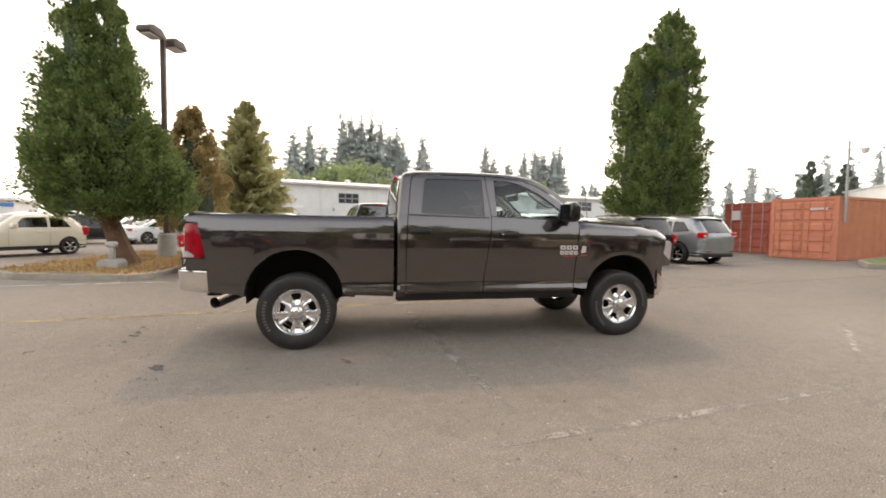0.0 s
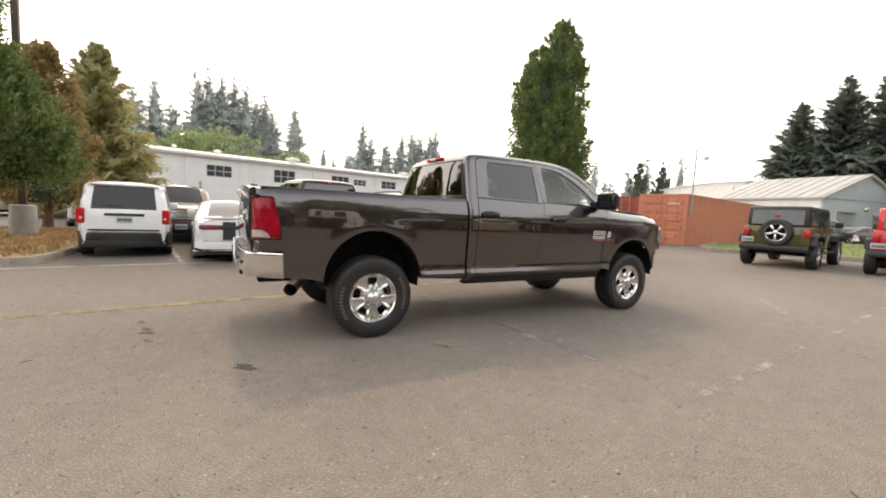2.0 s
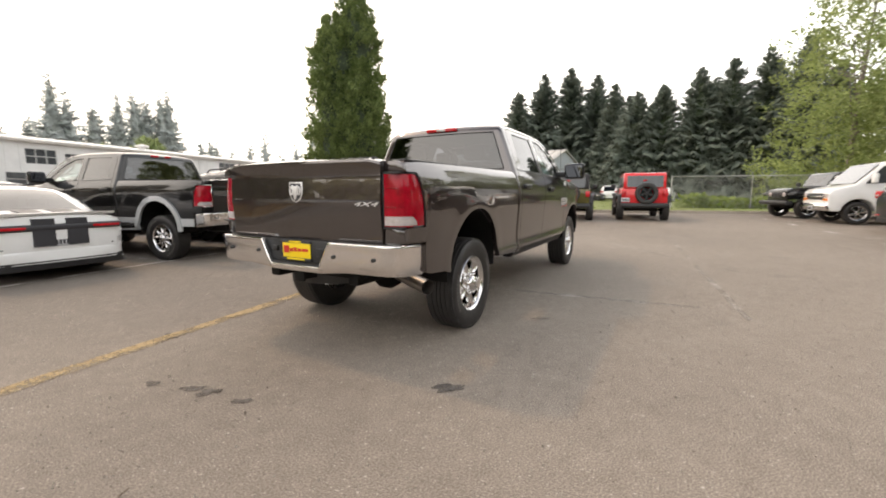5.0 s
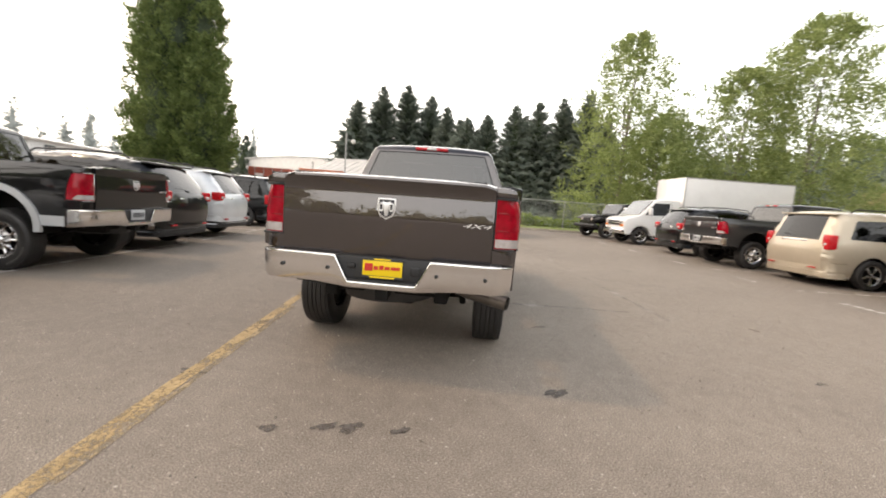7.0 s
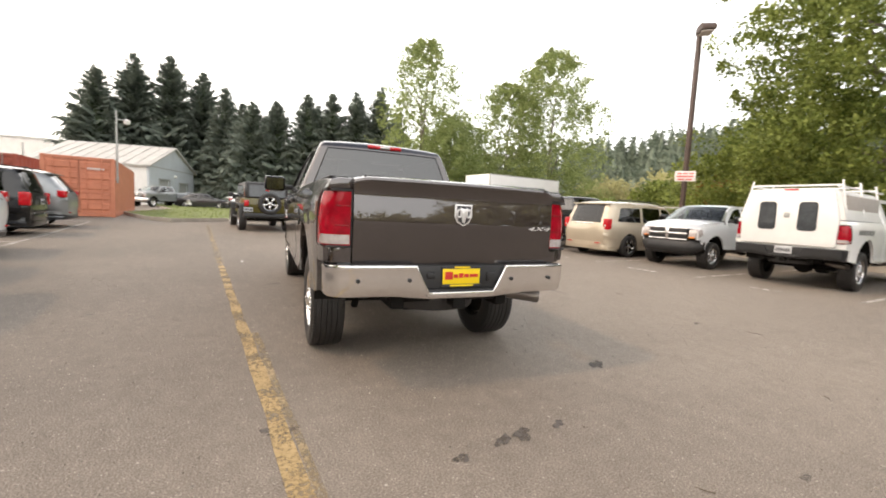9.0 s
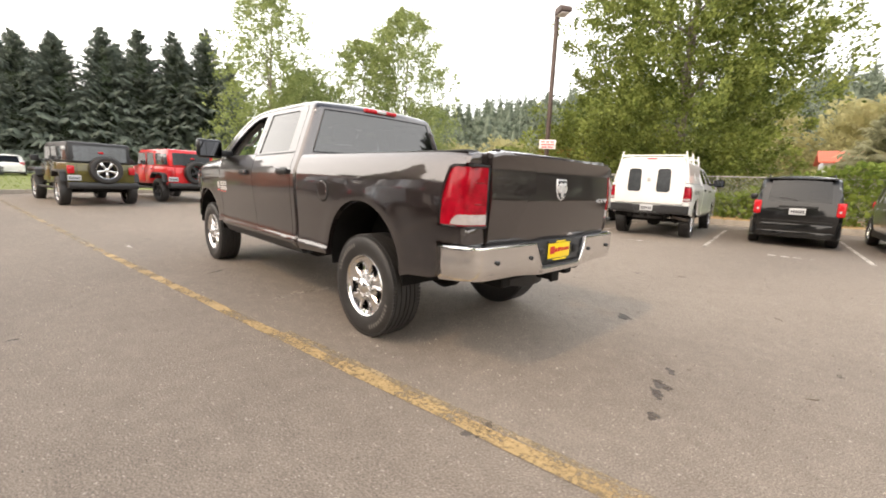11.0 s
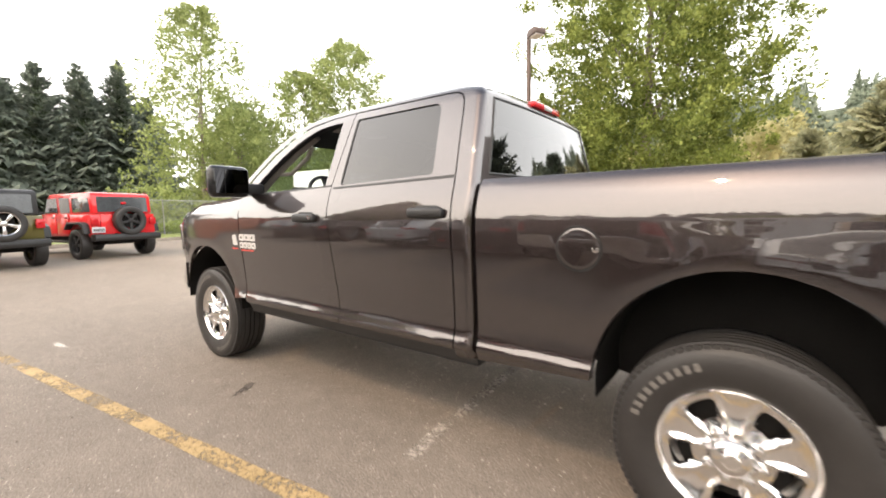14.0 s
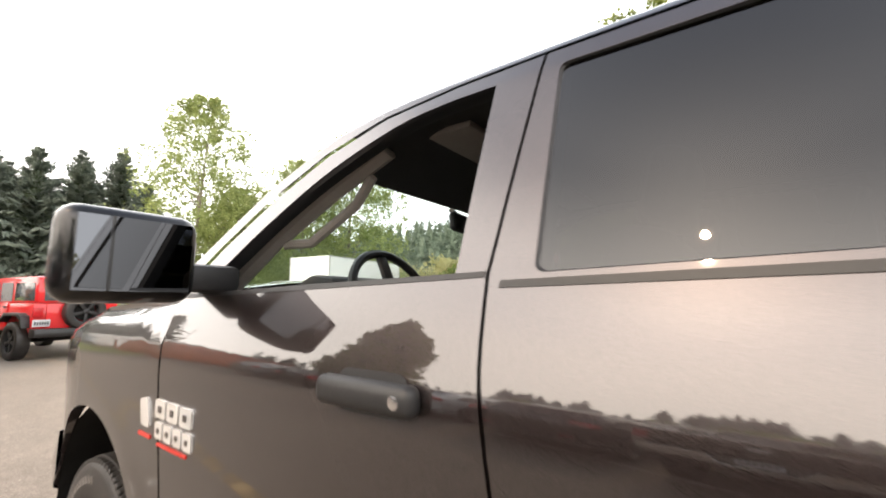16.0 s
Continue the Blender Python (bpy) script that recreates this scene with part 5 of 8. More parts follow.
def pedestal():
    root = thing("utility_pedestal", pose(-5.55, 6.8, 0.11), "small grey concrete utility pedestal with a meter post", "pedestal")
    part("block", prism([(-0.24, 0), (0.24, 0), (0.24, 0.17), (0.17, 0.25), (-0.17, 0.25), (-0.24, 0.17)], "y", -0.24, 0.24, 0.02), M["concrete"], root)
    part("post", box(-0.06, 0.06, -0.06, 0.06, 0.25, 0.60, 0.015), M["galv"], root)
    part("meter_head", box(-0.11, 0.11, -0.09, 0.09, 0.55, 0.70, 0.03), M["galv"], root)


pedestal()

# beds along the far end and behind the southern row
kerbed_bed("grass_bed", [(16.9, 4.9), (19.0, 2.9), (20.6, -4.5), (23.8, -18.0), (60, -30), (62, 16), (34, 8.0), (23.5, 8.3), (18.6, 6.3)], M["lawn"], "kerbed strip of green lawn before the fence", M["grass_blade"], 9000)
kerbed_bed("verge", [(22.0, -13.6), (-24, -19.3), (-24, -24), (8, -24), (23.0, -18.2)], M["straw"], "dry grass verge with a concrete kerb behind the parked row", M["straw_blade"], 5000)


def fence(pts, h=1.75):
    root = thing("chain_link_fence", Matrix(), "galvanised chain-link fence with steel posts", "fence", kind="structure")
    wires = bmesh.new()
    for a, b in zip(pts[:-1], pts[1:]):
        a, b = Vector((*a, 0)), Vector((*b, 0))
        d = b - a
        n = max(1, round(d.length / 3.0))
        for i in range(n + 1):
            p = a + d * (i / n)
            part("post", tube([(p.x, p.y, slope(p.x, p.y) - 0.1), (p.x, p.y, slope(p.x, p.y) + 0.14 + h + 0.06)], 0.035, 8), M["galv"], root)
        za, zb = slope(a.x, a.y) + 0.14, slope(b.x, b.y) + 0.14
        part("top_rail", tube([(a.x, a.y, za + h), (b.x, b.y, zb + h)], 0.024, 6), M["galv"], root)
        k = int(d.length / 0.14)
        w = d.normalized() * 0.006
        for i in range(-12, k):
            for s in (0, 1):
                t0, t1 = max(0.0, i / k), min(1.0, (i + 12) / k)
                f0, f1 = (t0 * k - i) / 12, (t1 * k - i) / 12
                if s:
                    f0, f1 = 1 - f0, 1 - f1
                p, q = a + d * t0 + Vector((0, 0, za + f0 * h)), a + d * t1 + Vector((0, 0, za + f1 * h))
                wires.faces.new([wires.verts.new(c) for c in (p - w, p + w, q + w, q - w)])
    tagged(part("mesh", wires, M["galv"], root, smooth=False), kind="stuff")


fence([(23.75, -2.2), (24.6, -6.0), (27.6, -17.5), (8.0, -18.2), (-24.0, -20.8)])


def red_roof():
    root = thing("small_house", pose(-1.1, -54.0, 0, 0, 0, 8), "low building with an orange-red roof beyond the bushes", "building")
    part("wall", box(-2.6, 2.6, -2.6, 2.6, 0, 4.5), M["siding"], root, smooth=False)
    part("roof", prism([(-3.0, 4.35), (0, 5.5), (3.0, 4.35), (3.0, 4.5), (0, 5.7), (-3.0, 4.5)], "x", -3.0, 3.0), plain("orange_red_roofing", (0.55, 0.12, 0.06), 0.6, var=0.15), root, smooth=False)


red_roof()


def far_depot():
    """Low white sheds with a blue stripe far across the lot."""
    root = thing("low_depot", pose(-46, 36, 0, 0, 0, 20), "low white depot with a blue stripe across the lot", "building")
    part("wall", box(-16, 16, 0, 8, 0, 3.2), M["roof_white"], root, smooth=False)
    part("stripe", box(-16.05, 16.05, -0.06, 0.0, 2.6, 2.95), plain("blue_stripe", (0.10, 0.22, 0.50), 0.5), root, smooth=False)
    part("roof", box(-16.3, 16.3, -0.4, 8.3, 3.2, 3.45), M["roof_white"], root, smooth=False)


far_depot()


# ---- vehicles ----
def wheel_parts(parent, x, y, r, w, side, rim_mat, spokes=5, name="wheel", rim_r=0.64):
    """A wheel with a treaded tyre and a spoked rim; side is +1 or -1, the way it faces."""
    hub = new(name)
    hub.empty_display_size = 0.1
    hub.parent = parent
    hub.matrix_basis = Matrix.Translation((x, y, r)) @ Matrix.Diagonal((1, side, 1, 1))
    R = rim_r * r
    h = w / 2
    part("tyre", lathe([(R, -h * 0.75), (R * 1.03, -h * 0.92), (r * 0.86, -h), (r * 0.95, -h * 0.9), (r, -h * 0.62), (r, 0), (r, h * 0.62), (r * 0.955, h * 0.9), (r * 0.87, h * 1.0), (R * 1.10, h * 0.97), (R * 1.02, h * 0.9), (R, h * 0.7)], 44), M["rubber"], hub)
    bm = lathe([(R, -h * 0.7), (R * 0.94, -h * 0.5), (R * 0.92, h * 0.45), (R * 0.95, h * 0.80), (R * 1.015, h * 0.90), (R * 1.02, h * 0.84)], 40)
    for k in range(spokes):
        a = 2 * math.pi * k / spokes + 0.3
        one = prism([(R * 0.18, -0.09 * R), (R * 0.96, -0.17 * R), (R * 0.96, 0.17 * R), (R * 0.18, 0.09 * R)], "y", h * 0.45, h * 0.72, 0.008)
        join(bm, moved(one, Matrix.Rotation(a, 4, "Y")))
    join(bm, lathe([(0, h * 0.82), (R * 0.16, h * 0.80), (R * 0.24, h * 0.72), (R * 0.25, h * 0.4), (0, h * 0.4)], 20))
    part("rim", bm, rim_mat, hub)
    part("brake_disc", lathe([(0, -h * 0.1), (R * 0.8, -h * 0.1), (R * 0.8, h * 0.1), (0, h * 0.1)], 24), M["under"], hub)
    return hub


def plate_part(parent, x, y, z, facing, mat=None, w=0.30, h=0.15):
    """A number plate with bars for its characters; facing +1 or -1 along x."""
    p = part("number_plate", box(x - 0.006, x + 0.006, y - w / 2, y + w / 2, z - h / 2, z + h / 2, 0.003), mat or M["plate"], parent)
    for q in range(6):
        yy = y - w * 0.36 + q * w * 0.144
        part("character_bar", box(x + facing * 0.007, x + facing * 0.010, yy - w * 0.045, yy + w * 0.045, z - h * 0.25, z + h * 0.22), M["ink"], p, smooth=False)
    return p


def seat_bm(x, y, z):
    bm = box(x - 0.05, x + 0.45, y - 0.24, y + 0.24, z - 0.02, z + 0.16, 0.05, 2)
    join(bm, moved(box(-0.08, 0.06, -0.23, 0.23, 0, 0.55, 0.05), pose(x - 0.05, y, z + 0.1, 0, -14, 0)))
    return join(bm, moved(box(-0.05, 0.05, -0.12, 0.12, 0.57, 0.74, 0.04), pose(x - 0.05, y, z + 0.1, 0, -14, 0)))


def wrap_bumper(xe, d, surf, secs):
    """A bumper moulding that wraps round the end of a body at xe; d is the way it faces along x."""
    hw = surf(xe - d * 0.30, 0.55)
    plan = [(-0.40, hw + 0.004), (-0.24, hw + 0.004), (-0.12, hw - 0.022), (-0.04, hw - 0.075), (0.025, hw - 0.17), (0.060, hw * 0.62), (0.078, hw * 0.3), (0.082, 0.0)]
    plan = plan + [(px, -py) for px, py in plan[-2::-1]]
    bm = bmesh.new()
    rows = []
    for z, o in secs:
        row = []
        for px, py in plan:
            w = abs(py / hw) ** 4
            row.append(bm.verts.new((xe + d * (px + o * (1 - w)), py + math.copysign(o * w, py), z)))
        rows.append(row)
    for p, q in zip(rows[:-1], rows[1:]):
        for k in range(len(p) - 1):
            bm.faces.new((p[k], p[k + 1], q[k + 1], q[k]))
    bmesh.ops.recalc_face_normals(bm, faces=bm.faces[:])
    if sum(f.normal.x * f.calc_area() for f in bm.faces) * d < 0:
        bmesh.ops.reverse_faces(bm, faces=bm.faces[:])
    return bm


def car(m, paint_mat, spec, label, category="car", group="", lower=None, rim=None, name="parked_car"):
    """A closed car from its side outline: body with wheel arches and real window openings, glass, lights, trim and wheels.
    Origin on the ground under the rear axle, nose along x."""
    root = thing(name, m, label, category, group)
    wb, W, r = spec["wb"], spec["W"], spec["r"]
    top = smooth_poly(spec["top"], 5, False)
    zb = spec.get("zb", 0.30)
    x0, x1 = spec["top"][0][0], spec["top"][-1][0]
    belt, roof = spec["belt"], max(p[1] for p in spec["top"])
    mid, half = (x0 + x1) / 2, (x1 - x0) / 2
    wz = interp([(zb, 0.93), (zb + 0.12, 0.975), (belt * 0.62, 1.0), (belt * 0.9, 0.985), (belt, 0.955), (belt + (roof - belt) * 0.5, 0.955 - spec.get("tumble", 0.09)), (roof, 0.955 - 2.1 * spec.get("tumble", 0.09))])
    taper = spec.get("taper", 0.12)

    def surf(x, z):
        return W / 2 * wz(z) * (1 - taper * abs((x - mid) / half) ** 3.5)

    ra = r * spec.get("arch", 1.18)
    low = [(x0 + 0.02, zb + 0.02)] + arch(0, r, ra, zb)[::-1] + arch(wb, r, ra, zb)[::-1] + [(x1 - 0.02, zb + 0.02)]
    outline = low + top[::-1]
    sr = spec.get("round", 0.11)
    wins = [round_poly(w, 0.05, 3) for w in spec["wins"]]
    ws, rs = spec["ws"], spec["rs"]  # control indices of windscreen and rear glass
    glass_rows = set(range(ws[0] * 5, ws[1] * 5)) | set(range(rs[0] * 5, rs[1] * 5))
    body = None
    for s in (-1, 1):
        body = join(body, panel(outline, surf, s, wins, 0.16, 0.11, 0.03, top, sr))
    n = 12
    bm = bmesh.new()
    full = band(top, surf, n, spec.get("crown", 0.05), 0.0, sr)
    full.faces.index_update()
    drop_f = []
    for i in range(len(top) - 1):
        if i in glass_rows:
            for k in range(1, n - 1):
                drop_f.append(i * n + k)
    for nm, (a, b) in (("windscreen", ws), ("rear_window", rs)):
        g = full.copy()
        g.faces.index_update()
        keep = {i * n + k for i in range(a * 5, b * 5) for k in range(1, n - 1)}
        bmesh.ops.delete(g, geom=[f for f in g.faces if f.index not in keep], context="FACES")
        part(nm, g, M["tint"] if nm == "windscreen" else M["dark_tint"], root).visible_shadow = False
    dead = set(drop_f)
    bmesh.ops.delete(full, geom=[f for f in full.faces if f.index in dead], context="FACES")
    join(body, full)
    part("body", body, paint_mat, root)
    for s in (-1, 1):
        for w in wins:
            part("side_window", panel(w, lambda x, z: surf(x, z) - 0.012, s, step=0.3), M["dark_tint"] if spec.get("dark") else M["tint"], root).visible_shadow = False
    # closed floor, seats and arches inside
    part("floor_pan", join(box(x0 + 0.15, x1 - 0.25, -W * 0.42, W * 0.42, zb + 0.03, zb + 0.10), box(x1 - 1.4, x1 - 0.3, -W * 0.4, W * 0.4, zb + 0.1, belt - 0.16)), M["under"], root, smooth=False)
    sx = spec.get("seat", wb * 0.42)
    for k in (0, 1):
        for y in (-W * 0.24, W * 0.24):
            part("seat", seat_bm(sx - k * 0.85, y, zb + 0.22), M["interior"], root)
    if spec.get("dark"):
        part("cargo_cover", box(x0 + 0.30, sx - 1.0, -W * 0.40, W * 0.40, belt - 0.10, belt - 0.05, 0.01), M["interior"], root)
    part("headliner", box(spec["top"][rs[1]][0] + 0.12, spec["top"][ws[0]][0] - 0.08, -W * 0.34, W * 0.34, roof - 0.13, roof - 0.10, 0.01), M["interior"], root)
    part("dashboard", box(spec.get("dash", wb * 0.72), spec.get("dash", wb * 0.72) + 0.4, -W * 0.38, W * 0.38, belt - 0.35, belt - 0.02, 0.06), M["interior"], root)
    # lower cladding, sills and bumpers
    lm = lower or M["plastic"]
    for s in (-1, 1):
        part("sill", panel([(ra + 0.02, zb - 0.04), (wb - ra - 0.02, zb - 0.04), (wb - ra + 0.0, zb + 0.10), (ra, zb + 0.10)], lambda x, z: surf(x, 0.55) + 0.006, s, step=0.5, thick=0.05), lm, root)
    for nm, xx, d in (("rear_bumper", x0, -1), ("front_bumper", x1, 1)):
        z1 = spec.get("bump", 0.56)
        dark_low = spec.get("boxy")
        bp = part(nm, wrap_bumper(xx, d, surf, [(zb + 0.03, -0.03), (zb + 0.06, 0.0), (z1 - 0.05, 0.004), (z1 - 0.01, -0.004), (z1 + 0.012, -0.035)]), lm if dark_low else paint_mat, root)
        if dark_low:
            part("valance", wrap_bumper(xx, d, surf, [(zb - 0.06, -0.05), (zb - 0.04, 0.0), (zb + 0.06, 0.010), (zb + 0.09, 0.002)]), lm, bp)
        else:
            part("valance", wrap_bumper(xx, d, surf, [(zb - 0.05, -0.06), (zb - 0.03, -0.02), (zb + 0.09, 0.004), (zb + 0.11, -0.02)]), lm, bp)
        if d < 0 and not dark_low and not spec.get("bar_lamp"):
            for s in (-1, 1):
                part("reflector", box(xx - 0.094, xx - 0.05, *sorted((s * W * 0.24, s * W * 0.33)), zb + 0.15, zb + 0.18, 0.006), M["red_lens"], bp)
    xr = x0 - (0.085 if spec.get("boxy") else 0.035)
    part("bumper_seam", box(xr - 0.012, xr + 0.02, -W * 0.36, W * 0.36, spec.get("bump", 0.56) + 0.035, spec.get("bump", 0.56) + (0.065 if dark_low else 0.05), 0.002), M["gap"], root, smooth=False)
    if spec.get("dark"):
        # tail gate furniture: wiper, handle bar over the plate, roof lip, roof rails
        tx, tzz = spec["top"][2][0], spec["top"][2][1]
        ux, uz = spec["top"][3][0], spec["top"][3][1]
        part("rear_wiper", tube([(tx - 0.055, 0.02, tzz + 0.04), (tx + (ux - tx) * 0.15 - 0.06, 0.14, tzz + (uz - tzz) * 0.15), (tx + (ux - tx) * 0.22 - 0.06, 0.36, tzz + (uz - tzz) * 0.20)], 0.011, 6), M["plastic"], root)
        pz = spec.get("plate", 0.85)
        part("gate_handle_bar", box(x0 - 0.085, x0 - 0.03, -0.36, 0.36, pz + 0.085, pz + 0.14, 0.015), spec.get("bar_mat") or (M["plastic"] if dark_low else M["chrome"]), root)
        part("roof_lip", moved(box(-0.10, 0.10, -W * 0.36, W * 0.36, -0.018, 0.018, 0.014), pose(ux + 0.02, 0, uz + 0.06, 0, -4, 0)), paint_mat, root)
        for s in (-1, 1):
            xs = (ux + 0.35, spec["top"][ws[0]][0] - 0.1)
            yy = s * (surf(0.8, roof) - 0.13)
            part("roof_rail", tube([(xs[0], yy, roof - 0.03), (xs[0] + 0.12, yy, roof + 0.045), ((xs[0] + xs[1]) / 2, yy, roof + 0.06), (xs[1] - 0.12, yy, roof + 0.03), (xs[1], yy, roof - 0.05)], 0.016, 8), M["plastic"], root)
    # lights
    tz0, tz1, ty = spec["tail"]
    for s in (-1, 1):
        yo = surf(x0 + 0.12, (tz0 + tz1) / 2) + 0.012
        if not spec.get("bar_lamp"):
            tl = part("tail_light", panel_box(x0 - 0.05, x0 + 0.17, s, ty, yo + 0.01, tz0, tz1), M["red_lens"], root)
            zc = tz0 + (tz1 - tz0) * 0.36
            part("reversing_lens", panel_box(x0 - 0.056, x0 + 0.05, s, ty + (yo - ty) * 0.25, yo - 0.05, zc - 0.035, zc + 0.035), M["white_lens"], tl)
        hz0, hz1, hy = spec["head"]
        part("headlight", panel_box(x1 - 0.30, x1 + 0.03, s, hy, surf(x1 - 0.2, (hz0 + hz1) / 2) + 0.008, hz0, hz1), M["white_lens"], root)
        mx = spec["mirror"]
        part("mirror", moved(box(-0.08, 0.10, -0.01, 0.20, -0.08, 0.10, 0.04), Matrix.Translation((mx, s * (surf(mx, belt) - 0.02), belt + 0.10)) @ Matrix.Diagonal((1, s, 1, 1))), spec.get("mirror_mat") or paint_mat, root)
        for hx in spec["handles"]:
            part("door_handle", box(hx, hx + 0.20, s * surf(hx, belt - 0.12) - 0.02, s * surf(hx, belt - 0.12) + 0.02, belt - 0.15, belt - 0.11, 0.008), spec.get("handle_mat") or paint_mat, root)
        for dx in spec.get("gaps", ()):
            part("door_gap", panel([(dx, zb + 0.12), (dx + 0.008, zb + 0.12), (dx + 0.008, belt), (dx, belt)], lambda x, z: surf(x, z) + 0.001, s, step=0.3, stepz=0.1), M["gap"], root)
    gz0, gz1, gw = spec["grille"]
    g = part("grille", box(x1 - 0.02, x1 + 0.045, -gw, gw, gz0, gz1, 0.02), M["plastic"], root)
    for q in range(4):
        zz = gz0 + (gz1 - gz0) * (q + 0.5) / 4
        part("grille_bar", box(x1 + 0.045, x1 + 0.055, -gw * 0.95, gw * 0.95, zz - 0.012, zz + 0.012, 0.004), M["chrome"] if spec.get("chrome_grille") else M["plastic"], g)
    plate_part(root, x0 - 0.02 - spec.get("plate_out", 0.06), 0, spec.get("plate", 0.85), -1)
    plate_part(root, x1 + 0.14, 0, 0.48, 1)
    for xx in (0, wb):
        for s in (-1, 1):
            wheel_parts(root, xx, s * (W / 2 - 0.12), r, 0.23, s, rim or M["alloy"])
    for nm, xx in (("rear_axle", 0), ("front_axle", wb)):
        part(nm, join(tube([(xx, -W / 2 + 0.2, r), (xx, W / 2 - 0.2, r)], 0.05, 8), box(xx - ra, xx + ra, -W / 2 + 0.26, W / 2 - 0.26, r, r + ra * 0.95)), M["under"], root, smooth=False)
    return root


def panel_box(xa, xb, s, y0, y1, z0, z1):
    """A rounded corner block such as a lamp, on side s."""
    ya, yb = sorted((s * y0, s * y1))
    return box(xa, xb, ya, yb, z0, z1, min(0.03, (z1 - z0) * 0.3), 3)


SPEC_BOXY = dict(boxy=True, wb=2.63, W=1.78, r=0.345, belt=1.06, zb=0.30, tumble=0.055, round=0.07, taper=0.08, dark=True,
                 top=[(-0.86, 0.32), (-0.88, 0.75), (-0.84, 1.08), (-0.66, 1.58, 0), (-0.45, 1.66), (0.8, 1.69), (1.62, 1.64, 0), (2.28, 1.10, 0), (3.30, 0.98), (3.50, 0.86), (3.53, 0.32)],
                 ws=(6, 7), rs=(2, 3), wins=[[(-0.45, 1.10), (0.25, 1.10), (0.22, 1.53), (-0.34, 1.53)], [(0.33, 1.10), (1.10, 1.10), (1.06, 1.55), (0.31, 1.55)], [(1.18, 1.10), (2.02, 1.10), (1.55, 1.54), (1.16, 1.55)]],
                 tail=(0.77, 1.10, 0.69), head=(0.72, 0.90, 0.52), mirror=2.0, handles=(0.42, 1.28), gaps=(0.29, 1.14, 2.15), grille=(0.66, 0.92, 0.45), plate=0.86, bump=0.58)
SPEC_SUV = dict(wb=2.88, W=1.92, r=0.375, belt=1.10, zb=0.32, tumble=0.075, round=0.12, taper=0.13, dark=True,
                top=[(-0.88, 0.36), (-0.94, 0.75), (-0.88, 1.10), (-0.52, 1.58, 0), (-0.2, 1.68), (1.0, 1.73), (1.75, 1.66, 0), (2.55, 1.14, 0), (3.55, 1.02), (3.80, 0.85), (3.83, 0.36)],
                ws=(6, 7), rs=(2, 3), wins=[[(-0.42, 1.18), (0.28, 1.14), (0.26, 1.53), (-0.12, 1.52)], [(0.36, 1.14), (1.20, 1.13), (1.15, 1.57), (0.34, 1.54)], [(1.28, 1.13), (2.25, 1.13), (1.66, 1.57), (1.26, 1.58)]],
                tail=(0.94, 1.15, 0.56), head=(0.76, 0.95, 0.50), mirror=2.2, handles=(0.45, 1.38), gaps=(0.32, 1.24, 2.36), grille=(0.70, 0.95, 0.48), plate=0.88, chrome_grille=True)
SPEC_SEDAN = dict(wb=3.05, W=1.90, r=0.35, belt=0.98, zb=0.24, tumble=0.085, round=0.12, taper=0.13,
                  top=[(-1.02, 0.30), (-1.07, 0.70), (-1.05, 0.99, 0), (-0.45, 1.05), (-0.25, 1.06, 0), (0.55, 1.40), (1.2, 1.46), (1.9, 1.40, 0), (2.62, 1.02, 0), (3.65, 0.88), (3.93, 0.72), (3.95, 0.28)],
                  ws=(7, 8), rs=(4, 5), wins=[[(0.10, 1.03), (1.12, 1.02), (1.08, 1.34), (0.62, 1.32)], [(1.20, 1.02), (2.30, 1.01), (1.80, 1.32), (1.17, 1.35)]],
                  tail=(0.78, 0.93, 0.28), head=(0.62, 0.76, 0.50), mirror=2.25, handles=(0.35, 1.35), gaps=(0.25, 1.16, 2.42), grille=(0.50, 0.74, 0.50), plate=0.62, bump=0.50, plate_out=0.07)
SPEC_VAN = dict(wb=3.08, W=1.98, r=0.345, belt=1.08, zb=0.26, tumble=0.065, round=0.10, taper=0.12, dark=True,
                top=[(-0.98, 0.32), (-1.05, 0.70), (-1.00, 1.06), (-0.78, 1.62, 0), (-0.45, 1.72), (1.2, 1.76), (2.0, 1.68, 0), (3.05, 1.12, 0), (3.75, 0.95), (4.02, 0.78), (4.05, 0.30)],
                ws=(6, 7), rs=(2, 3), wins=[[(-0.55, 1.12), (0.55, 1.11), (0.55, 1.58), (-0.40, 1.55)], [(0.65, 1.11), (1.62, 1.10), (1.60, 1.60), (0.65, 1.60)], [(1.72, 1.10), (2.60, 1.10), (2.0, 1.58), (1.70, 1.60)]],
                tail=(0.86, 1.20, 0.70), head=(0.70, 0.90, 0.52), mirror=2.6, handles=(0.8, 1.75), gaps=(0.60, 1.67, 2.75), grille=(0.62, 0.85, 0.48), plate=0.92, chrome_grille=True)
SPEC_RETRO = dict(wb=2.62, W=1.72, r=0.33, belt=1.02, zb=0.28, tumble=0.10, round=0.16, taper=0.16,
                  top=[(-0.68, 0.32), (-0.78, 0.75), (-0.66, 1.08), (-0.30, 1.44, 0), (0.1, 1.56), (0.9, 1.60), (1.5, 1.52, 0), (2.12, 1.10, 0), (3.05, 0.98), (3.42, 0.72), (3.46, 0.30)],
                  ws=(6, 7), rs=(2, 3), wins=[[(-0.10, 1.08), (0.62, 1.07), (0.60, 1.44), (0.16, 1.42)], [(0.70, 1.07), (1.78, 1.06), (1.40, 1.43), (0.70, 1.46)]],
                  tail=(0.75, 1.10, 0.58), head=(0.66, 0.86, 0.52), mirror=1.75, handles=(0.35, 0.9), gaps=(0.66, 1.9), grille=(0.45, 0.80, 0.35), plate=0.8)


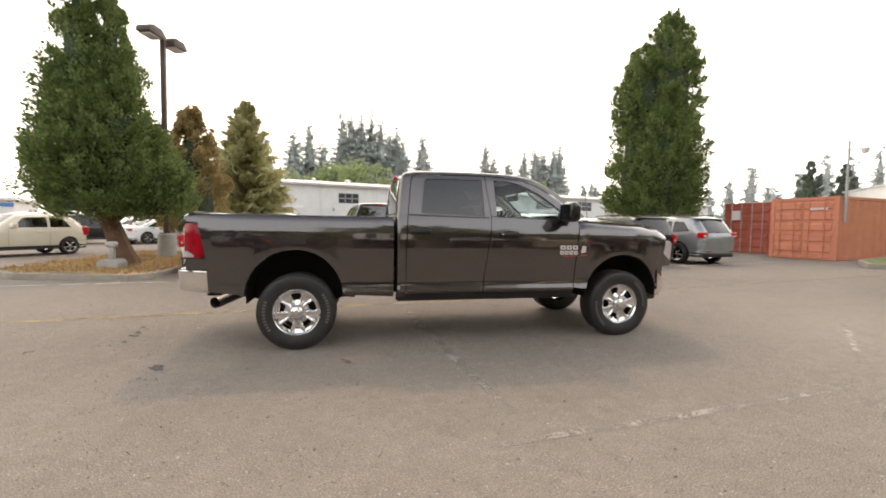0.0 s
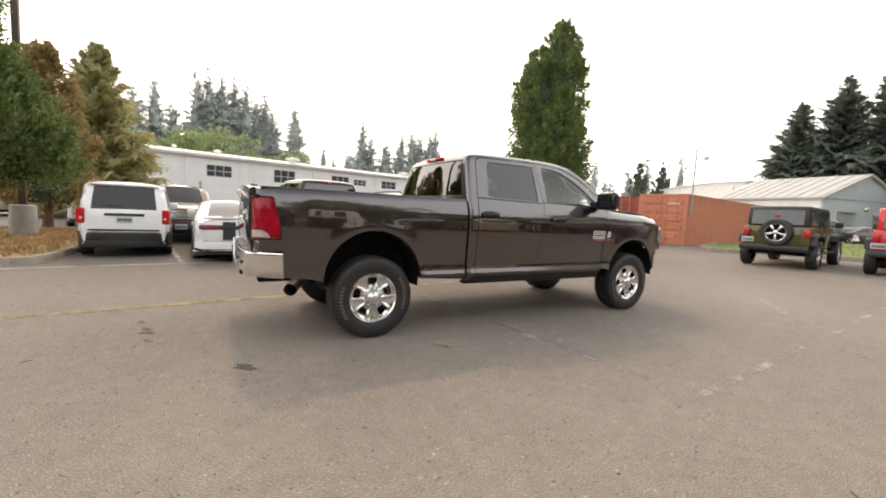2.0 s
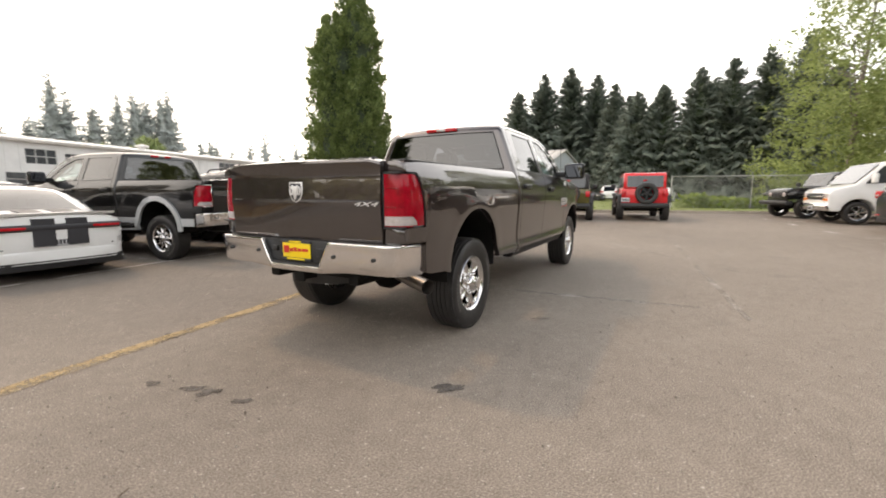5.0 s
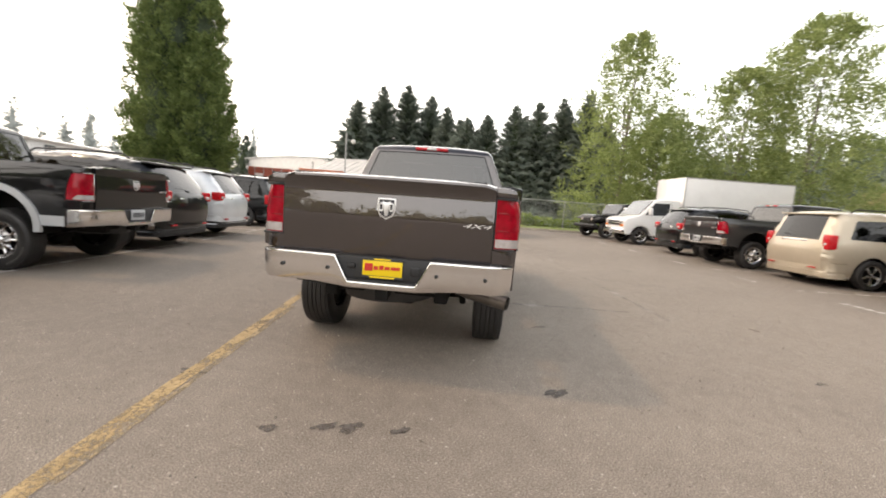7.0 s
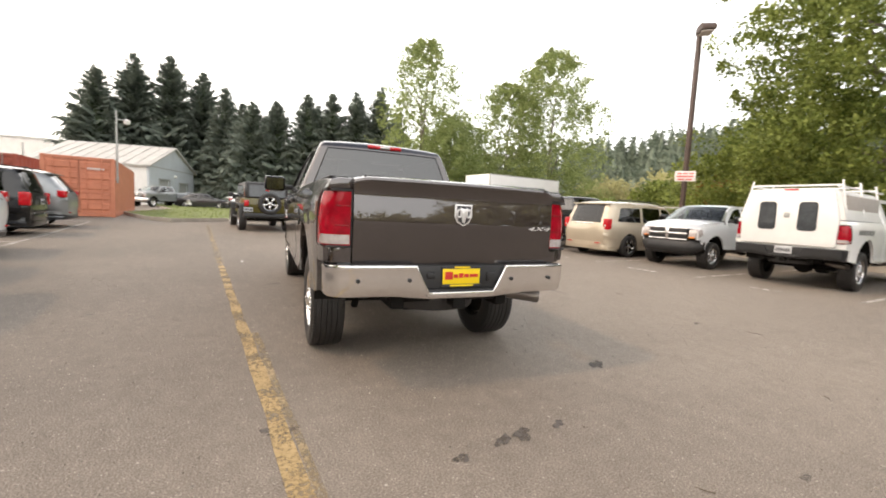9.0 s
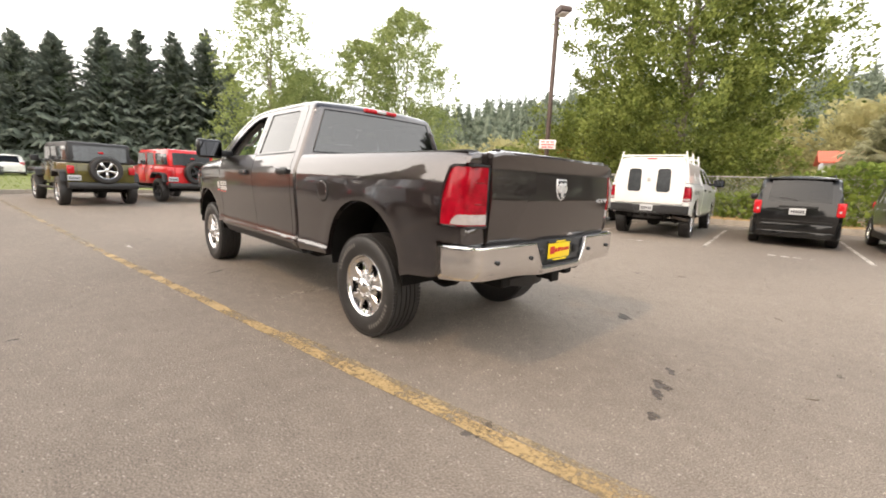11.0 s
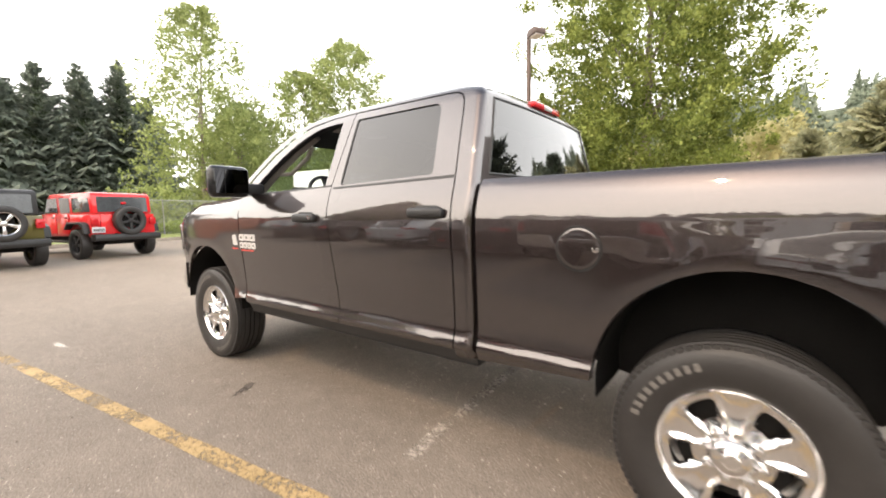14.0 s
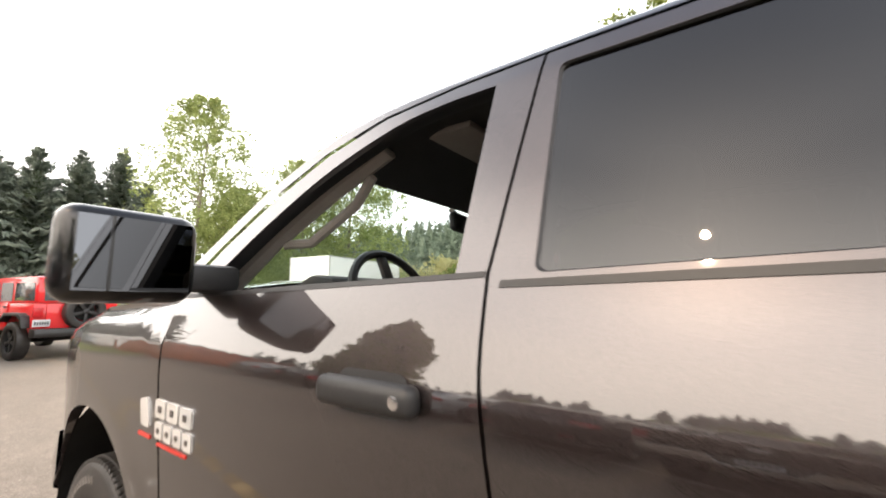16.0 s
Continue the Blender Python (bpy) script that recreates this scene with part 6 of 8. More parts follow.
# ---- pickup trucks ----
CAB_Y = interp([(0.46, 0.90), (0.52, 0.935), (0.575, 0.966), (0.595, 0.982), (0.618, 0.985), (0.658, 0.969), (0.70, 0.964), (0.80, 0.967), (0.95, 0.976), (1.08, 0.983), (1.18, 0.986), (1.25, 0.983), (1.29, 0.975),
                (1.34, 0.958), (1.38, 0.942), (1.42, 0.925), (1.46, 0.908), (1.60, 0.853), (1.75, 0.792), (1.87, 0.742), (1.92, 0.715), (2.0, 0.66)])
BED_Y = interp([(0.50, 0.948), (0.56, 0.962), (0.595, 0.981), (0.618, 0.984), (0.658, 0.968), (0.72, 0.964), (0.80, 0.967), (0.95, 0.976), (1.08, 0.983), (1.18, 0.985), (1.25, 0.983), (1.29, 0.975), (1.34, 0.959), (1.38, 0.941), (1.405, 0.926), (1.42, 0.908)])


def truck_surf(x, z, table):
    y = table(max(z, 0.70) if x < -0.45 else z)
    for cx, cz, rr in ((-0.012, 0.578, 0.525), (3.79, 0.512, 0.53)):
        d = math.hypot(x - cx, z - cz)
        y += 0.0045 * math.exp(-(((d - rr) / 0.07) ** 2)) * (1 if z < 1.2 else 0.4)
    if x > 3.9:
        y -= 0.14 * ((x - 3.9) / 0.72) ** 2
    if x < -0.55:
        y -= 0.035 * ((-0.55 - x) / 0.5) ** 2
    return y


def cab_surf(x, z):
    return truck_surf(x, z, CAB_Y)


def bed_surf(x, z):
    return truck_surf(x, z, BED_Y)


def chrome_wheel(parent, x, y, side, r=0.418, rim_mat=None, turn=0.0):
    hub = new("wheel")
    hub.empty_display_size = 0.1
    hub.parent = parent
    hub.matrix_basis = Matrix.Translation((x, y, 0.400)) @ Matrix.Diagonal((0.969, side, 0.969, 1)) @ Matrix.Rotation(turn, 4, "Y")
    h, R = 0.138, 0.236
    prof = [(R, -0.11), (R * 1.03, -0.125), (0.34, -h), (0.39, -0.125), (0.409, -0.105)]
    # ribs of the tread
    for a, b in ((-0.100, -0.066), (-0.058, -0.022), (-0.014, 0.014), (0.022, 0.058), (0.066, 0.100)):
        prof += [(r - 0.010, a - 0.002), (r, a), (r, b), (r - 0.010, b + 0.002)]
    prof += [(0.409, 0.107), (0.396, 0.124), (0.372, 0.134), (0.345, h), (0.31, 0.136), (0.28, 0.128), (0.262, 0.122), (R * 1.035, 0.114), (R, 0.10)]
    tyre = part("tyre", lathe(prof, 72), M["rubber"], hub)
    blocks = None
    for k in range(84):
        a = 2 * math.pi * k / 84
        for yy in (-0.112, 0.112):
            join_b = moved(box(-0.011, 0.011, yy - 0.013, yy + 0.013, r - 0.024, r - 0.007, 0.002, 1), Matrix.Rotation(a, 4, "Y"))
            blocks = join(blocks, join_b)
    tagged(part("tread_block", blocks, M["rubber"], tyre, smooth=False), kind="stuff")
    bar = box(-0.0115, 0.0115, 0.1335, 0.1385, 0.318, 0.352, 0.003, 1)
    first = part("raised_letter_bar", bar, M["rubber_letter"], tyre, smooth=False)
    for q in range(20):
        ob = first if q == 0 else new("raised_letter_bar", first.data)
        ob.parent = tyre
        ob.matrix_basis = Matrix.Rotation((0.35 if q < 10 else 3.5) + (q % 10) * 0.105, 4, "Y")
    # rim: barrel, lip, dished disc with five openings, hub with lug nuts
    rm = rim_mat or M["chrome"]
    bm = lathe([(R, -0.10), (R * 0.95, -0.06), (R * 0.93, 0.06), (R * 0.97, 0.095), (R * 1.0, 0.112), (R * 1.05, 0.122), (R * 1.065, 0.116), (R * 1.05, 0.108)], 64)
    rim = part("rim", bm, rm, hub)
    # disc
    n_a, rings = 150, [0.078, 0.090, 0.102, 0.114, 0.124, 0.132, 0.142, 0.154, 0.166, 0.178, 0.190, 0.200, 0.207, 0.214, 0.222, 0.232]
    bm = bmesh.new()
    grid = []
    for j, rr in enumerate(rings):
        row = []
        for i in range(n_a):
            a = 2 * math.pi * i / n_a
            ph = (a * 5 / (2 * math.pi) + 0.722) % 1.0
            d = abs(ph - 0.5) * 2  # 0 at the middle of an opening, 1 on a spoke
            base = 0.104 - 0.020 * math.sin(math.pi * (rr - 0.070) / 0.17)
            spoke = 0.017 * math.exp(-(((d - 0.40 - 0.022 / rr) / 0.11) ** 2)) * math.sin(math.pi * min(1, max(0, (rr - 0.085) / 0.14)))
            mid = 0.006 * math.exp(-((d / 0.3) ** 2)) * math.sin(math.pi * min(1, max(0, (rr - 0.10) / 0.13)))
            row.append(bm.verts.new((rr * math.cos(a), base + spoke - mid, rr * math.sin(a))))
        grid.append(row)
    for j in range(len(rings) - 1):
        for i in range(n_a):
            a = 2 * math.pi * (i + 0.5) / n_a
            ph = (a * 5 / (2 * math.pi) + 0.722) % 1.0
            d = abs(ph - 0.5) * 2
            rr = (rings[j] + rings[j + 1]) / 2
            half = 0.42 - 1.5 * max(0, 0.170 - rr) - 6.0 * max(0, rr - 0.198)
            if 0.132 < rr < 0.207 and d < half:
                continue
            bm.faces.new((grid[j][i], grid[j + 1][i], grid[j + 1][(i + 1) % n_a], grid[j][(i + 1) % n_a]))
    edges = [e for e in bm.edges if e.is_boundary]
    ret = bmesh.ops.extrude_edge_only(bm, edges=edges)
    for v in [g for g in ret["geom"] if isinstance(g, bmesh.types.BMVert)]:
        v.co.y -= 0.035
    bmesh.ops.recalc_face_normals(bm, faces=bm.faces[:])
    part("spoked_disc", bm, rm, rim)
    part("centre_cap", lathe([(0.0, 0.152), (0.026, 0.151), (0.031, 0.146), (0.050, 0.143), (0.062, 0.136), (0.073, 0.120), (0.078, 0.085)], 32), rm, rim)
    for k in range(8):
        a = 2 * math.pi * k / 8 + 0.2
        part("lug_nut", moved(lathe([(0, 0.132), (0.011, 0.130), (0.0165, 0.118), (0.0175, 0.085)], 10), Matrix.Translation((0.091 * math.cos(a), 0, 0.091 * math.sin(a)))), rm, rim)
    part("brake_drum", lathe([(0, -0.08), (0.19, -0.08), (0.19, 0.03), (0, 0.03)], 28), M["under"], hub)
    return hub


def rear_bumper_bm():
    """The chrome bumper: lofted round the tail, dipping at the number plate."""
    path = [(-0.83, 0.935), (-0.95, 0.938), (-1.03, 0.932), (-1.085, 0.915), (-1.125, 0.885), (-1.145, 0.84), (-1.155, 0.78), (-1.163, 0.65), (-1.168, 0.52), (-1.170, 0.44), (-1.171, 0.375), (-1.172, 0.345), (-1.173, 0.315), (-1.173, 0.28), (-1.174, 0.248), (-1.175, 0.22), (-1.175, 0.12), (-1.176, 0.0)]
    path = path + [(x, -y) for x, y in path[-2::-1]]
    bm = bmesh.new()
    rows = []
    for i, (x, y) in enumerate(path):
        a, b = path[max(i - 1, 0)], path[min(i + 1, len(path) - 1)]
        t = Vector((b[0] - a[0], b[1] - a[1])).normalized()
        nx, ny = t.y, -t.x  # outward
        ay = abs(y)
        zt = float(np.interp(ay, [0.248, 0.345], [0.672, 0.856])) if x < -1.1 else float(np.interp(x, [-1.1, -0.83], [0.856, 0.838]))
        zb = float(np.interp(ay, [0.25, 0.50], [0.615, 0.640])) if x < -1.1 else float(np.interp(x, [-1.1, -0.83], [0.640, 0.612]))
        lean = 0.012
        sec = [(-0.035, zt - 0.012), (-0.020, zt), (-0.004, zt - 0.004), (0.0, zt - 0.018), (-0.003, zt - 0.030), (-0.004, zt - (zt - zb) * 0.35), (-0.005, zt - (zt - zb) * 0.62), (-lean, zb + 0.030), (-lean * 2.2, zb + 0.006), (-0.06, zb)]
        rows.append([bm.verts.new((x + nx * o, y + ny * o, z)) for o, z in sec])
    for p, q in zip(rows[:-1], rows[1:]):
        for k in range(len(p) - 1):
            bm.faces.new((p[k], p[k + 1], q[k + 1], q[k]))
    bmesh.ops.recalc_face_normals(bm, faces=bm.faces[:])
    return bm


def pickup(m, pm, label, group="", main=False, canopy=False, lower=None, rim=None, bumper=None, name="pickup_truck"):
    """A crew-cab pickup. Origin on the ground under the rear axle, nose along x."""
    root = thing(name, m, label, "pickup truck", group)
    st = 0.05 if main else 0.12
    # --- cargo box
    arch_r = arch(-0.012, 0.578, 0.487, 0.585, n=28)
    for s in (-1, 1):
        out = [(1.006, 0.555), *arch_r, (-0.60, 0.612), (-0.78, 0.625), (-0.835, 0.64), (-0.845, 0.875), (-1.035, 0.875), (-1.035, 0.966), (-0.853, 0.966), (-0.868, 1.10), (-0.922, 1.325), (-0.95, 1.335), (-1.035, 1.335), (-1.035, 1.385), (-1.02, 1.405), (1.006, 1.418)]
        side = part("box_side", panel(out, bed_surf, s, step=st, stepz=st * 0.4, thick=0.05), pm, root)
        part("rail_cap", panel_rail(s), M["plastic"], side, "black plastic rail cap")
        # tail corner, lamps
        for low in (False, True):
            part("tail_corner", tail_corner(s, low), pm, side)
        lamp = part("tail_light", tail_lamp(s, 0.975, 1.322), M["tail_lens"], root, "red tail lamp with clear reversing lens")
        part("reversing_lens", reversing_lens(s), M["white_lens"], lamp)
        part("lamp_seal", tube([(x - 0.001, s * y, z) for x, y, z in ((-1.0, 0.953, 0.974), (-0.90, 0.9595, 0.974), (-0.860, 0.956, 0.982), (-0.866, 0.959, 1.06), (-0.876, 0.961, 1.145), (-0.90, 0.955, 1.24), (-0.921, 0.938, 1.312), (-0.955, 0.938, 1.325), (-1.02, 0.916, 1.325))], 0.0055, 6), M["plastic"], lamp)
        part("lamp_bezel", lamp_bezel(s), M["plastic"] if main else M["chrome"], lamp)
        for zz in (1.10, 1.225):
            part("lamp_divider", box(-1.0835, -1.05, *sorted((s * 0.785, s * 0.875)), zz, zz + 0.007, 0.002), M["lens_dark"], lamp)
        part("inner_wall", box(-1.02, 0.96, *sorted((s * 0.80, s * 0.83)), 1.125, 1.39), pm, root, smooth=False)
        # dark arch liner
        part("arch_liner", liner(-0.012, 0.578, 0.482, s, 0.93, 0.55), M["under"], root)
        part("arch_liner", liner(3.79, 0.512, 0.490, s, 0.93, 0.5), M["under"], root)
    part("box_floor", join(box(-1.03, 0.96, -0.53, 0.53, 0.80, 0.87), box(0.93, 0.98, -0.86, 0.86, 0.75, 1.40)), pm, root, smooth=False)
    prof = [(-1.03, 0.762), (-1.066, 0.766), (-1.078, 0.80), (-1.092, 0.93), (-1.102, 1.06), (-1.106, 1.105), (-1.108, 1.130), (-1.1065, 1.155), (-1.104, 1.22), (-1.099, 1.29), (-1.097, 1.310), (-1.099, 1.328), (-1.116, 1.382), (-1.126, 1.400), (-1.123, 1.416), (-1.085, 1.427), (-1.03, 1.427)]
    gate = part("tailgate", tailgate_bm(prof), pm, root, "tailgate with a raised lip and centre badge")
    part("gate_cap", box(-1.085, -1.03, -0.70, 0.70, 1.424, 1.434, 0.004), M["plastic"], gate)
    bpoly = [(-0.066, 1.278), (0.066, 1.278), (0.069, 1.195), (0.048, 1.150), (0.0, 1.122), (-0.048, 1.150), (-0.069, 1.195)]
    part("badge_back", prism(bpoly, "x", -1.120, -1.100, 0.003), M["emblem"], gate, "chrome shield badge")
    part("badge_field", prism([(a * 0.82, 1.21 + (b - 1.21) * 0.84) for a, b in bpoly], "x", -1.1225, -1.119), M["ink"], gate)
    crest = prism([(-0.030, 1.258), (-0.012, 1.248), (0.012, 1.248), (0.030, 1.258), (0.020, 1.215), (0.017, 1.185), (0.009, 1.150), (-0.009, 1.150), (-0.017, 1.185), (-0.020, 1.215)], "x", -1.132, -1.118, 0.003)
    for y in (-0.037, 0.037):
        ring = [(-1.126, y + 0.015 * math.cos(q), 1.214 + 0.027 * math.sin(q)) for q in (2 * math.pi * k / 14 for k in range(15))]
        tube(ring, 0.008, 6, crest)
    part("badge_shape", crest, M["emblem"], gate)
    if main or not canopy:
        t = text_mesh("4X4", 0.062, 0.005, 0.35)
        wide = max(v.co.x for v in t.verts) - min(v.co.x for v in t.verts)
        for v in t.verts:
            v.co.x *= 0.205 / wide
            v.co.y *= 0.68
        moved(t, Matrix(((0, 0, -1, -1.112), (-1, 0, 0, -0.640), (0, 1, 0, 1.122), (0, 0, 0, 1))))
        part("drive_emblem", t, M["emblem"], gate, "slanted chrome 4X4 lettering", smooth=False)
    # --- rear bumper
    bp = part("rear_bumper", rear_bumper_bm(), bumper or M["chrome"], root, "wrap-round step bumper dipping at the plate")
    for y0, y1 in ((0.38, 0.85), (-0.85, -0.38)):
        part("step_pad", box(-1.135, -1.0, y0, y1, 0.837, 0.853, 0.006), M["plastic"], bp)
    part("plate_recess", join(box(-1.13, -1.02, -0.40, 0.40, 0.625, 0.85, 0.01), box(-1.16, -1.05, -0.33, 0.33, 0.655, 0.685, 0.006)), M["plastic"], bp)
    for y in (-0.737, -0.395, 0.395, 0.737):
        if main:
            part("parking_sensor", moved(lathe([(0, -0.004), (0.011, -0.003), (0.014, 0.0), (0.014, 0.02)], 14, "x"), pose(float(np.interp(abs(y), [0.395, 0.737], [-1.176, -1.166])), y, 0.755)), M["plastic"], bp)
    if main:
        p = part("dealer_plate", box(-1.142, -1.134, -0.145, 0.145, 0.715, 0.835, 0.003), M["plate_yellow"], bp, "yellow dealer plate with a red scripted bar in a frame")
        for z0, z1 in ((0.829, 0.848), (0.70, 0.719)):
            part("plate_frame", box(-1.148, -1.136, -0.155, 0.155, z0, z1, 0.003), M["ink"], p)
        for q, (y0, y1, z0, z1) in enumerate(((0.07, 0.128, 0.752, 0.806), (0.03, 0.062, 0.762, 0.788), (-0.01, 0.022, 0.764, 0.795), (-0.055, -0.018, 0.766, 0.79), (-0.128, -0.063, 0.768, 0.79))):
            part("script_bar", moved(box(-1.146, -1.1435, y0, y1, z0, z1), Matrix()), M["ink_red"], p, smooth=False)
        for y1, z0 in ((0.09, 0.704), (0.06, 0.833)):
            part("caption_bar", box(-1.1505, -1.1485, -y1, y1, z0, z0 + 0.012), M["plate_yellow"], p, smooth=False)
        part("trailer_socket", join(box(-1.145, -1.12, -0.275, -0.205, 0.735, 0.80, 0.008), lathe_at(-1.15, -0.24, 0.765, 0.022)), M["plastic"], bp)
        part("lamp_pod", box(-1.15, -1.11, 0.20, 0.26, 0.76, 0.80, 0.01), M["plastic"], bp)
    else:
        plate_part(bp, -1.14, 0, 0.775, -1)
    part("hitch", join(box(-1.12, -0.85, -0.04, 0.04, 0.545, 0.615, 0.008), join(box(-0.98, -0.88, -0.48, 0.48, 0.56, 0.64, 0.02), box(-1.13, -1.10, -0.05, 0.05, 0.535, 0.625, 0.01))), M["under"], root)
    # --- underbody
    for y in (-0.42, 0.42):
        part("chassis_rail", box(-1.0, 4.4, y - 0.05, y + 0.05, 0.52, 0.68, 0.01, 1), M["under"], root)
    part("floor_shield", box(0.55, 3.3, -0.365, 0.365, 0.50, 0.60, 0.03, 1), M["under"], root)
    part("fuel_tank", box(1.1, 2.0, 0.475, 0.76, 0.43, 0.62, 0.05, 1), M["under"], root)
    ax = tube([(0, -0.75, 0.42), (0, 0.75, 0.42)], 0.055, 10)
    join(ax, moved(lathe([(0, -0.17), (0.10, -0.15), (0.16, -0.05), (0.16, 0.05), (0.10, 0.15), (0, 0.17)], 18, "y"), pose(0, 0.0, 0.42)))
    part("front_axle", tube([(3.797, -0.75, 0.42), (3.797, 0.75, 0.42)], 0.05, 10), M["under"], root)
    tube([(0.15, 0, 0.43), (2.4, 0, 0.58)], 0.045, 8, ax)
    part("rear_axle", ax, M["under"], root)
    for s in (-1, 1):
        part("leaf_spring", tube([(-0.75, s * 0.52, 0.60), (-0.3, s * 0.52, 0.47), (0.2, s * 0.52, 0.46), (0.75, s * 0.52, 0.58)], 0.03, 6), M["under"], root)
        part("shock_absorber", tube([(-0.18, s * 0.56, 0.36), (-0.32, s * 0.50, 0.80)], 0.03, 8), M["under"], root)
    part("spare_tyre", moved(lathe([(0.2, -0.1), (0.36, -0.11), (0.385, 0), (0.36, 0.11), (0.2, 0.1)], 24, "z"), pose(-0.62, 0.05, 0.60)), M["rubber"], root)
    ex = tube([(0.6, -0.50, 0.52), (-0.30, -0.42, 0.60), (-0.52, -0.46, 0.585), (-0.64, -0.60, 0.56), (-0.71, -0.76, 0.54), (-0.78, -0.93, 0.52)], [0.045, 0.045, 0.05, 0.053, 0.055, 0.057], 14, None, False)
    part("exhaust", ex, M["exhaust"], root, "steel exhaust pipe with cut tip")
    # --- cab
    wr = round_poly([(1.312, 1.462), (2.040, 1.440), (2.048, 1.868), (1.366, 1.864)], [0.03, 0.02, 0.02, 0.055], 5)
    wf = smooth_poly([(2.185, 1.438, 0), (3.115, 1.412, 0), (3.02, 1.50), (2.86, 1.635), (2.68, 1.755), (2.48, 1.838), (2.33, 1.862), (2.192, 1.866, 0)], 4)
    roof_line = [(2.05, 1.912), (2.3, 1.905), (2.52, 1.878), (2.72, 1.808), (2.90, 1.70), (3.08, 1.555), (3.19, 1.44)]
    cab_rim = smooth_poly([(2.98, 1.745), (2.76, 1.872), (2.56, 1.935), (2.3, 1.962), (1.8, 1.968), (1.35, 1.960), (1.215, 1.946), (1.150, 1.925), (1.117, 1.895), (1.103, 1.862), (1.085, 1.76), (1.063, 1.60), (1.046, 1.455), (1.035, 1.36), (1.035, 1.20), (1.035, 0.545)], 5, False)
    cab_rim = [p for k, p in enumerate(cab_rim) if k < 70] + [(1.035, 1.20 - 0.0262 * q) for q in range(26)]
    rim_width = [float(np.interp(p[0], [1.4, 2.3, 2.6, 2.98], [0.045, 0.04, 0.028, 0.012])) for p in cab_rim]
    gap = 0.0035
    xb_belt, xb_bot = 2.105, 2.012  # door split
    doors = {
        "rear_door": ([(1.147, 0.585), (1.147, 1.0), (1.155, 1.28), (1.168, 1.44), (1.188, 1.60), (1.212, 1.80), (1.222, 1.85), (1.240, 1.882), (1.275, 1.900), (1.34, 1.906), (2.085 - gap, 1.912), (xb_belt - gap + 0.015, 1.44), (xb_belt - gap, 1.30), (2.035 - gap, 0.80), (xb_bot - gap, 0.585)][::-1], wr),
        "front_door": ([(xb_bot + gap, 0.585), (2.035 + gap, 0.80), (xb_belt + gap, 1.30), (xb_belt + gap + 0.015, 1.44), (2.085 + gap, 1.912), *roof_line[1:], (3.20, 1.405), (3.175, 1.20), (3.15, 0.90), (3.13, 0.585)], wf),
    }
    for s in (-1, 1):
        for nm, (o, w) in doors.items():
            d = part(nm, panel(o, cab_surf, s, [w], st, st * 0.4, 0.045), pm, root)
            trim_ring(d, w, s)
            open_win = main and s > 0 and nm == "front_door"
            if not open_win:
                g = part("door_glass", panel(w, lambda x, z: cab_surf(x, z) - 0.009, s, step=0.15), M["clear"] if nm == "front_door" else M["truck_tint"], d, "clear side glass" if nm == "front_door" else "dark privacy glass")
                g.visible_shadow = False
            hx = 1.186 if nm == "rear_door" else 2.20
            hz = 1.235 if nm == "rear_door" else 1.212
            hy = s * cab_surf(hx, hz + 0.03)
            hb = box(hx, hx + 0.228, *sorted((hy - s * 0.005, hy + s * 0.036)), hz + 0.003, hz + 0.055, 0.018, 3)
            part("door_handle", hb, M["plastic"], d, "black pull handle")
            part("handle_cup", panel(round_poly([(hx + 0.03, hz - 0.008), (hx + 0.20, hz - 0.008), (hx + 0.20, hz + 0.066), (hx + 0.03, hz + 0.066)], 0.03), lambda x, z: cab_surf(x, z) + 0.0025, s, step=0.1), M["plastic"], d)
            if nm == "front_door":
                part("lock", moved(lathe([(0, 0.004), (0.011, 0.003), (0.013, -0.01)], 14, "y"), Matrix.Translation((hx + 0.03, hy + s * 0.034, hz + 0.03)) @ Matrix.Diagonal((1, s, 1, 1))), M["chrome"], d)
            part("belt_strip", panel([(o2x(nm, 0), 1.437 if nm == "rear_door" else 1.436), (o2x(nm, 1), 1.418 if nm == "rear_door" else 1.405), (o2x(nm, 1), 1.430 if nm == "rear_door" else 1.417), (o2x(nm, 0), 1.452 if nm == "rear_door" else 1.446)], lambda x, z: cab_surf(x, z) + 0.0015, s, step=0.2, thick=0.004), M["plastic"], d)
        # rear cab corner, sill and backing behind the door gaps
        inner = [rim_inset(p, a, b, w) for p, a, b, w in zip(cab_rim, cab_rim[:1] + cab_rim[:-1], cab_rim[1:] + cab_rim[-1:], rim_width)]
        foot = max(k for k, p in enumerate(cab_rim) if p[1] >= 1.399)
        part("cab_corner", panel([(1.139, 0.545), (1.139, 1.0), (1.147, 1.28), (1.156, 1.40), *inner[foot:]], cab_surf, s, (), st, st * 0.4, 0.0), pm, root)
        part("roof_side", panel([(1.156, 1.40), (1.160, 1.44), (1.180, 1.60), (1.204, 1.80), (1.214, 1.855), (1.234, 1.890), (1.272, 1.909), (1.34, 1.915), (2.05, 1.922), (2.3, 1.915), (2.535, 1.888), (2.74, 1.818), (2.93, 1.705), (3.11, 1.555), (3.225, 1.44), (3.30, 1.46), *inner[:foot + 1]], cab_surf, s, (), st, st, 0.0), pm, root)
        part("roof_edge", rim_bm(cab_rim, inner, s), pm, root)
        part("sill", panel([(1.035, 0.515), (3.14, 0.515), (3.14, 0.578), (1.140, 0.578), (1.140, 0.542), (1.035, 0.542)], lambda x, z: cab_surf(x, z) - 0.012, s, step=0.12, stepz=0.015, thick=0.06), M["plastic"], root)
        part("rocker_cover", box(1.05, 3.2, *sorted((s * 0.80, s * 0.90)), 0.488, 0.52, 0.012), M["plastic"], root)
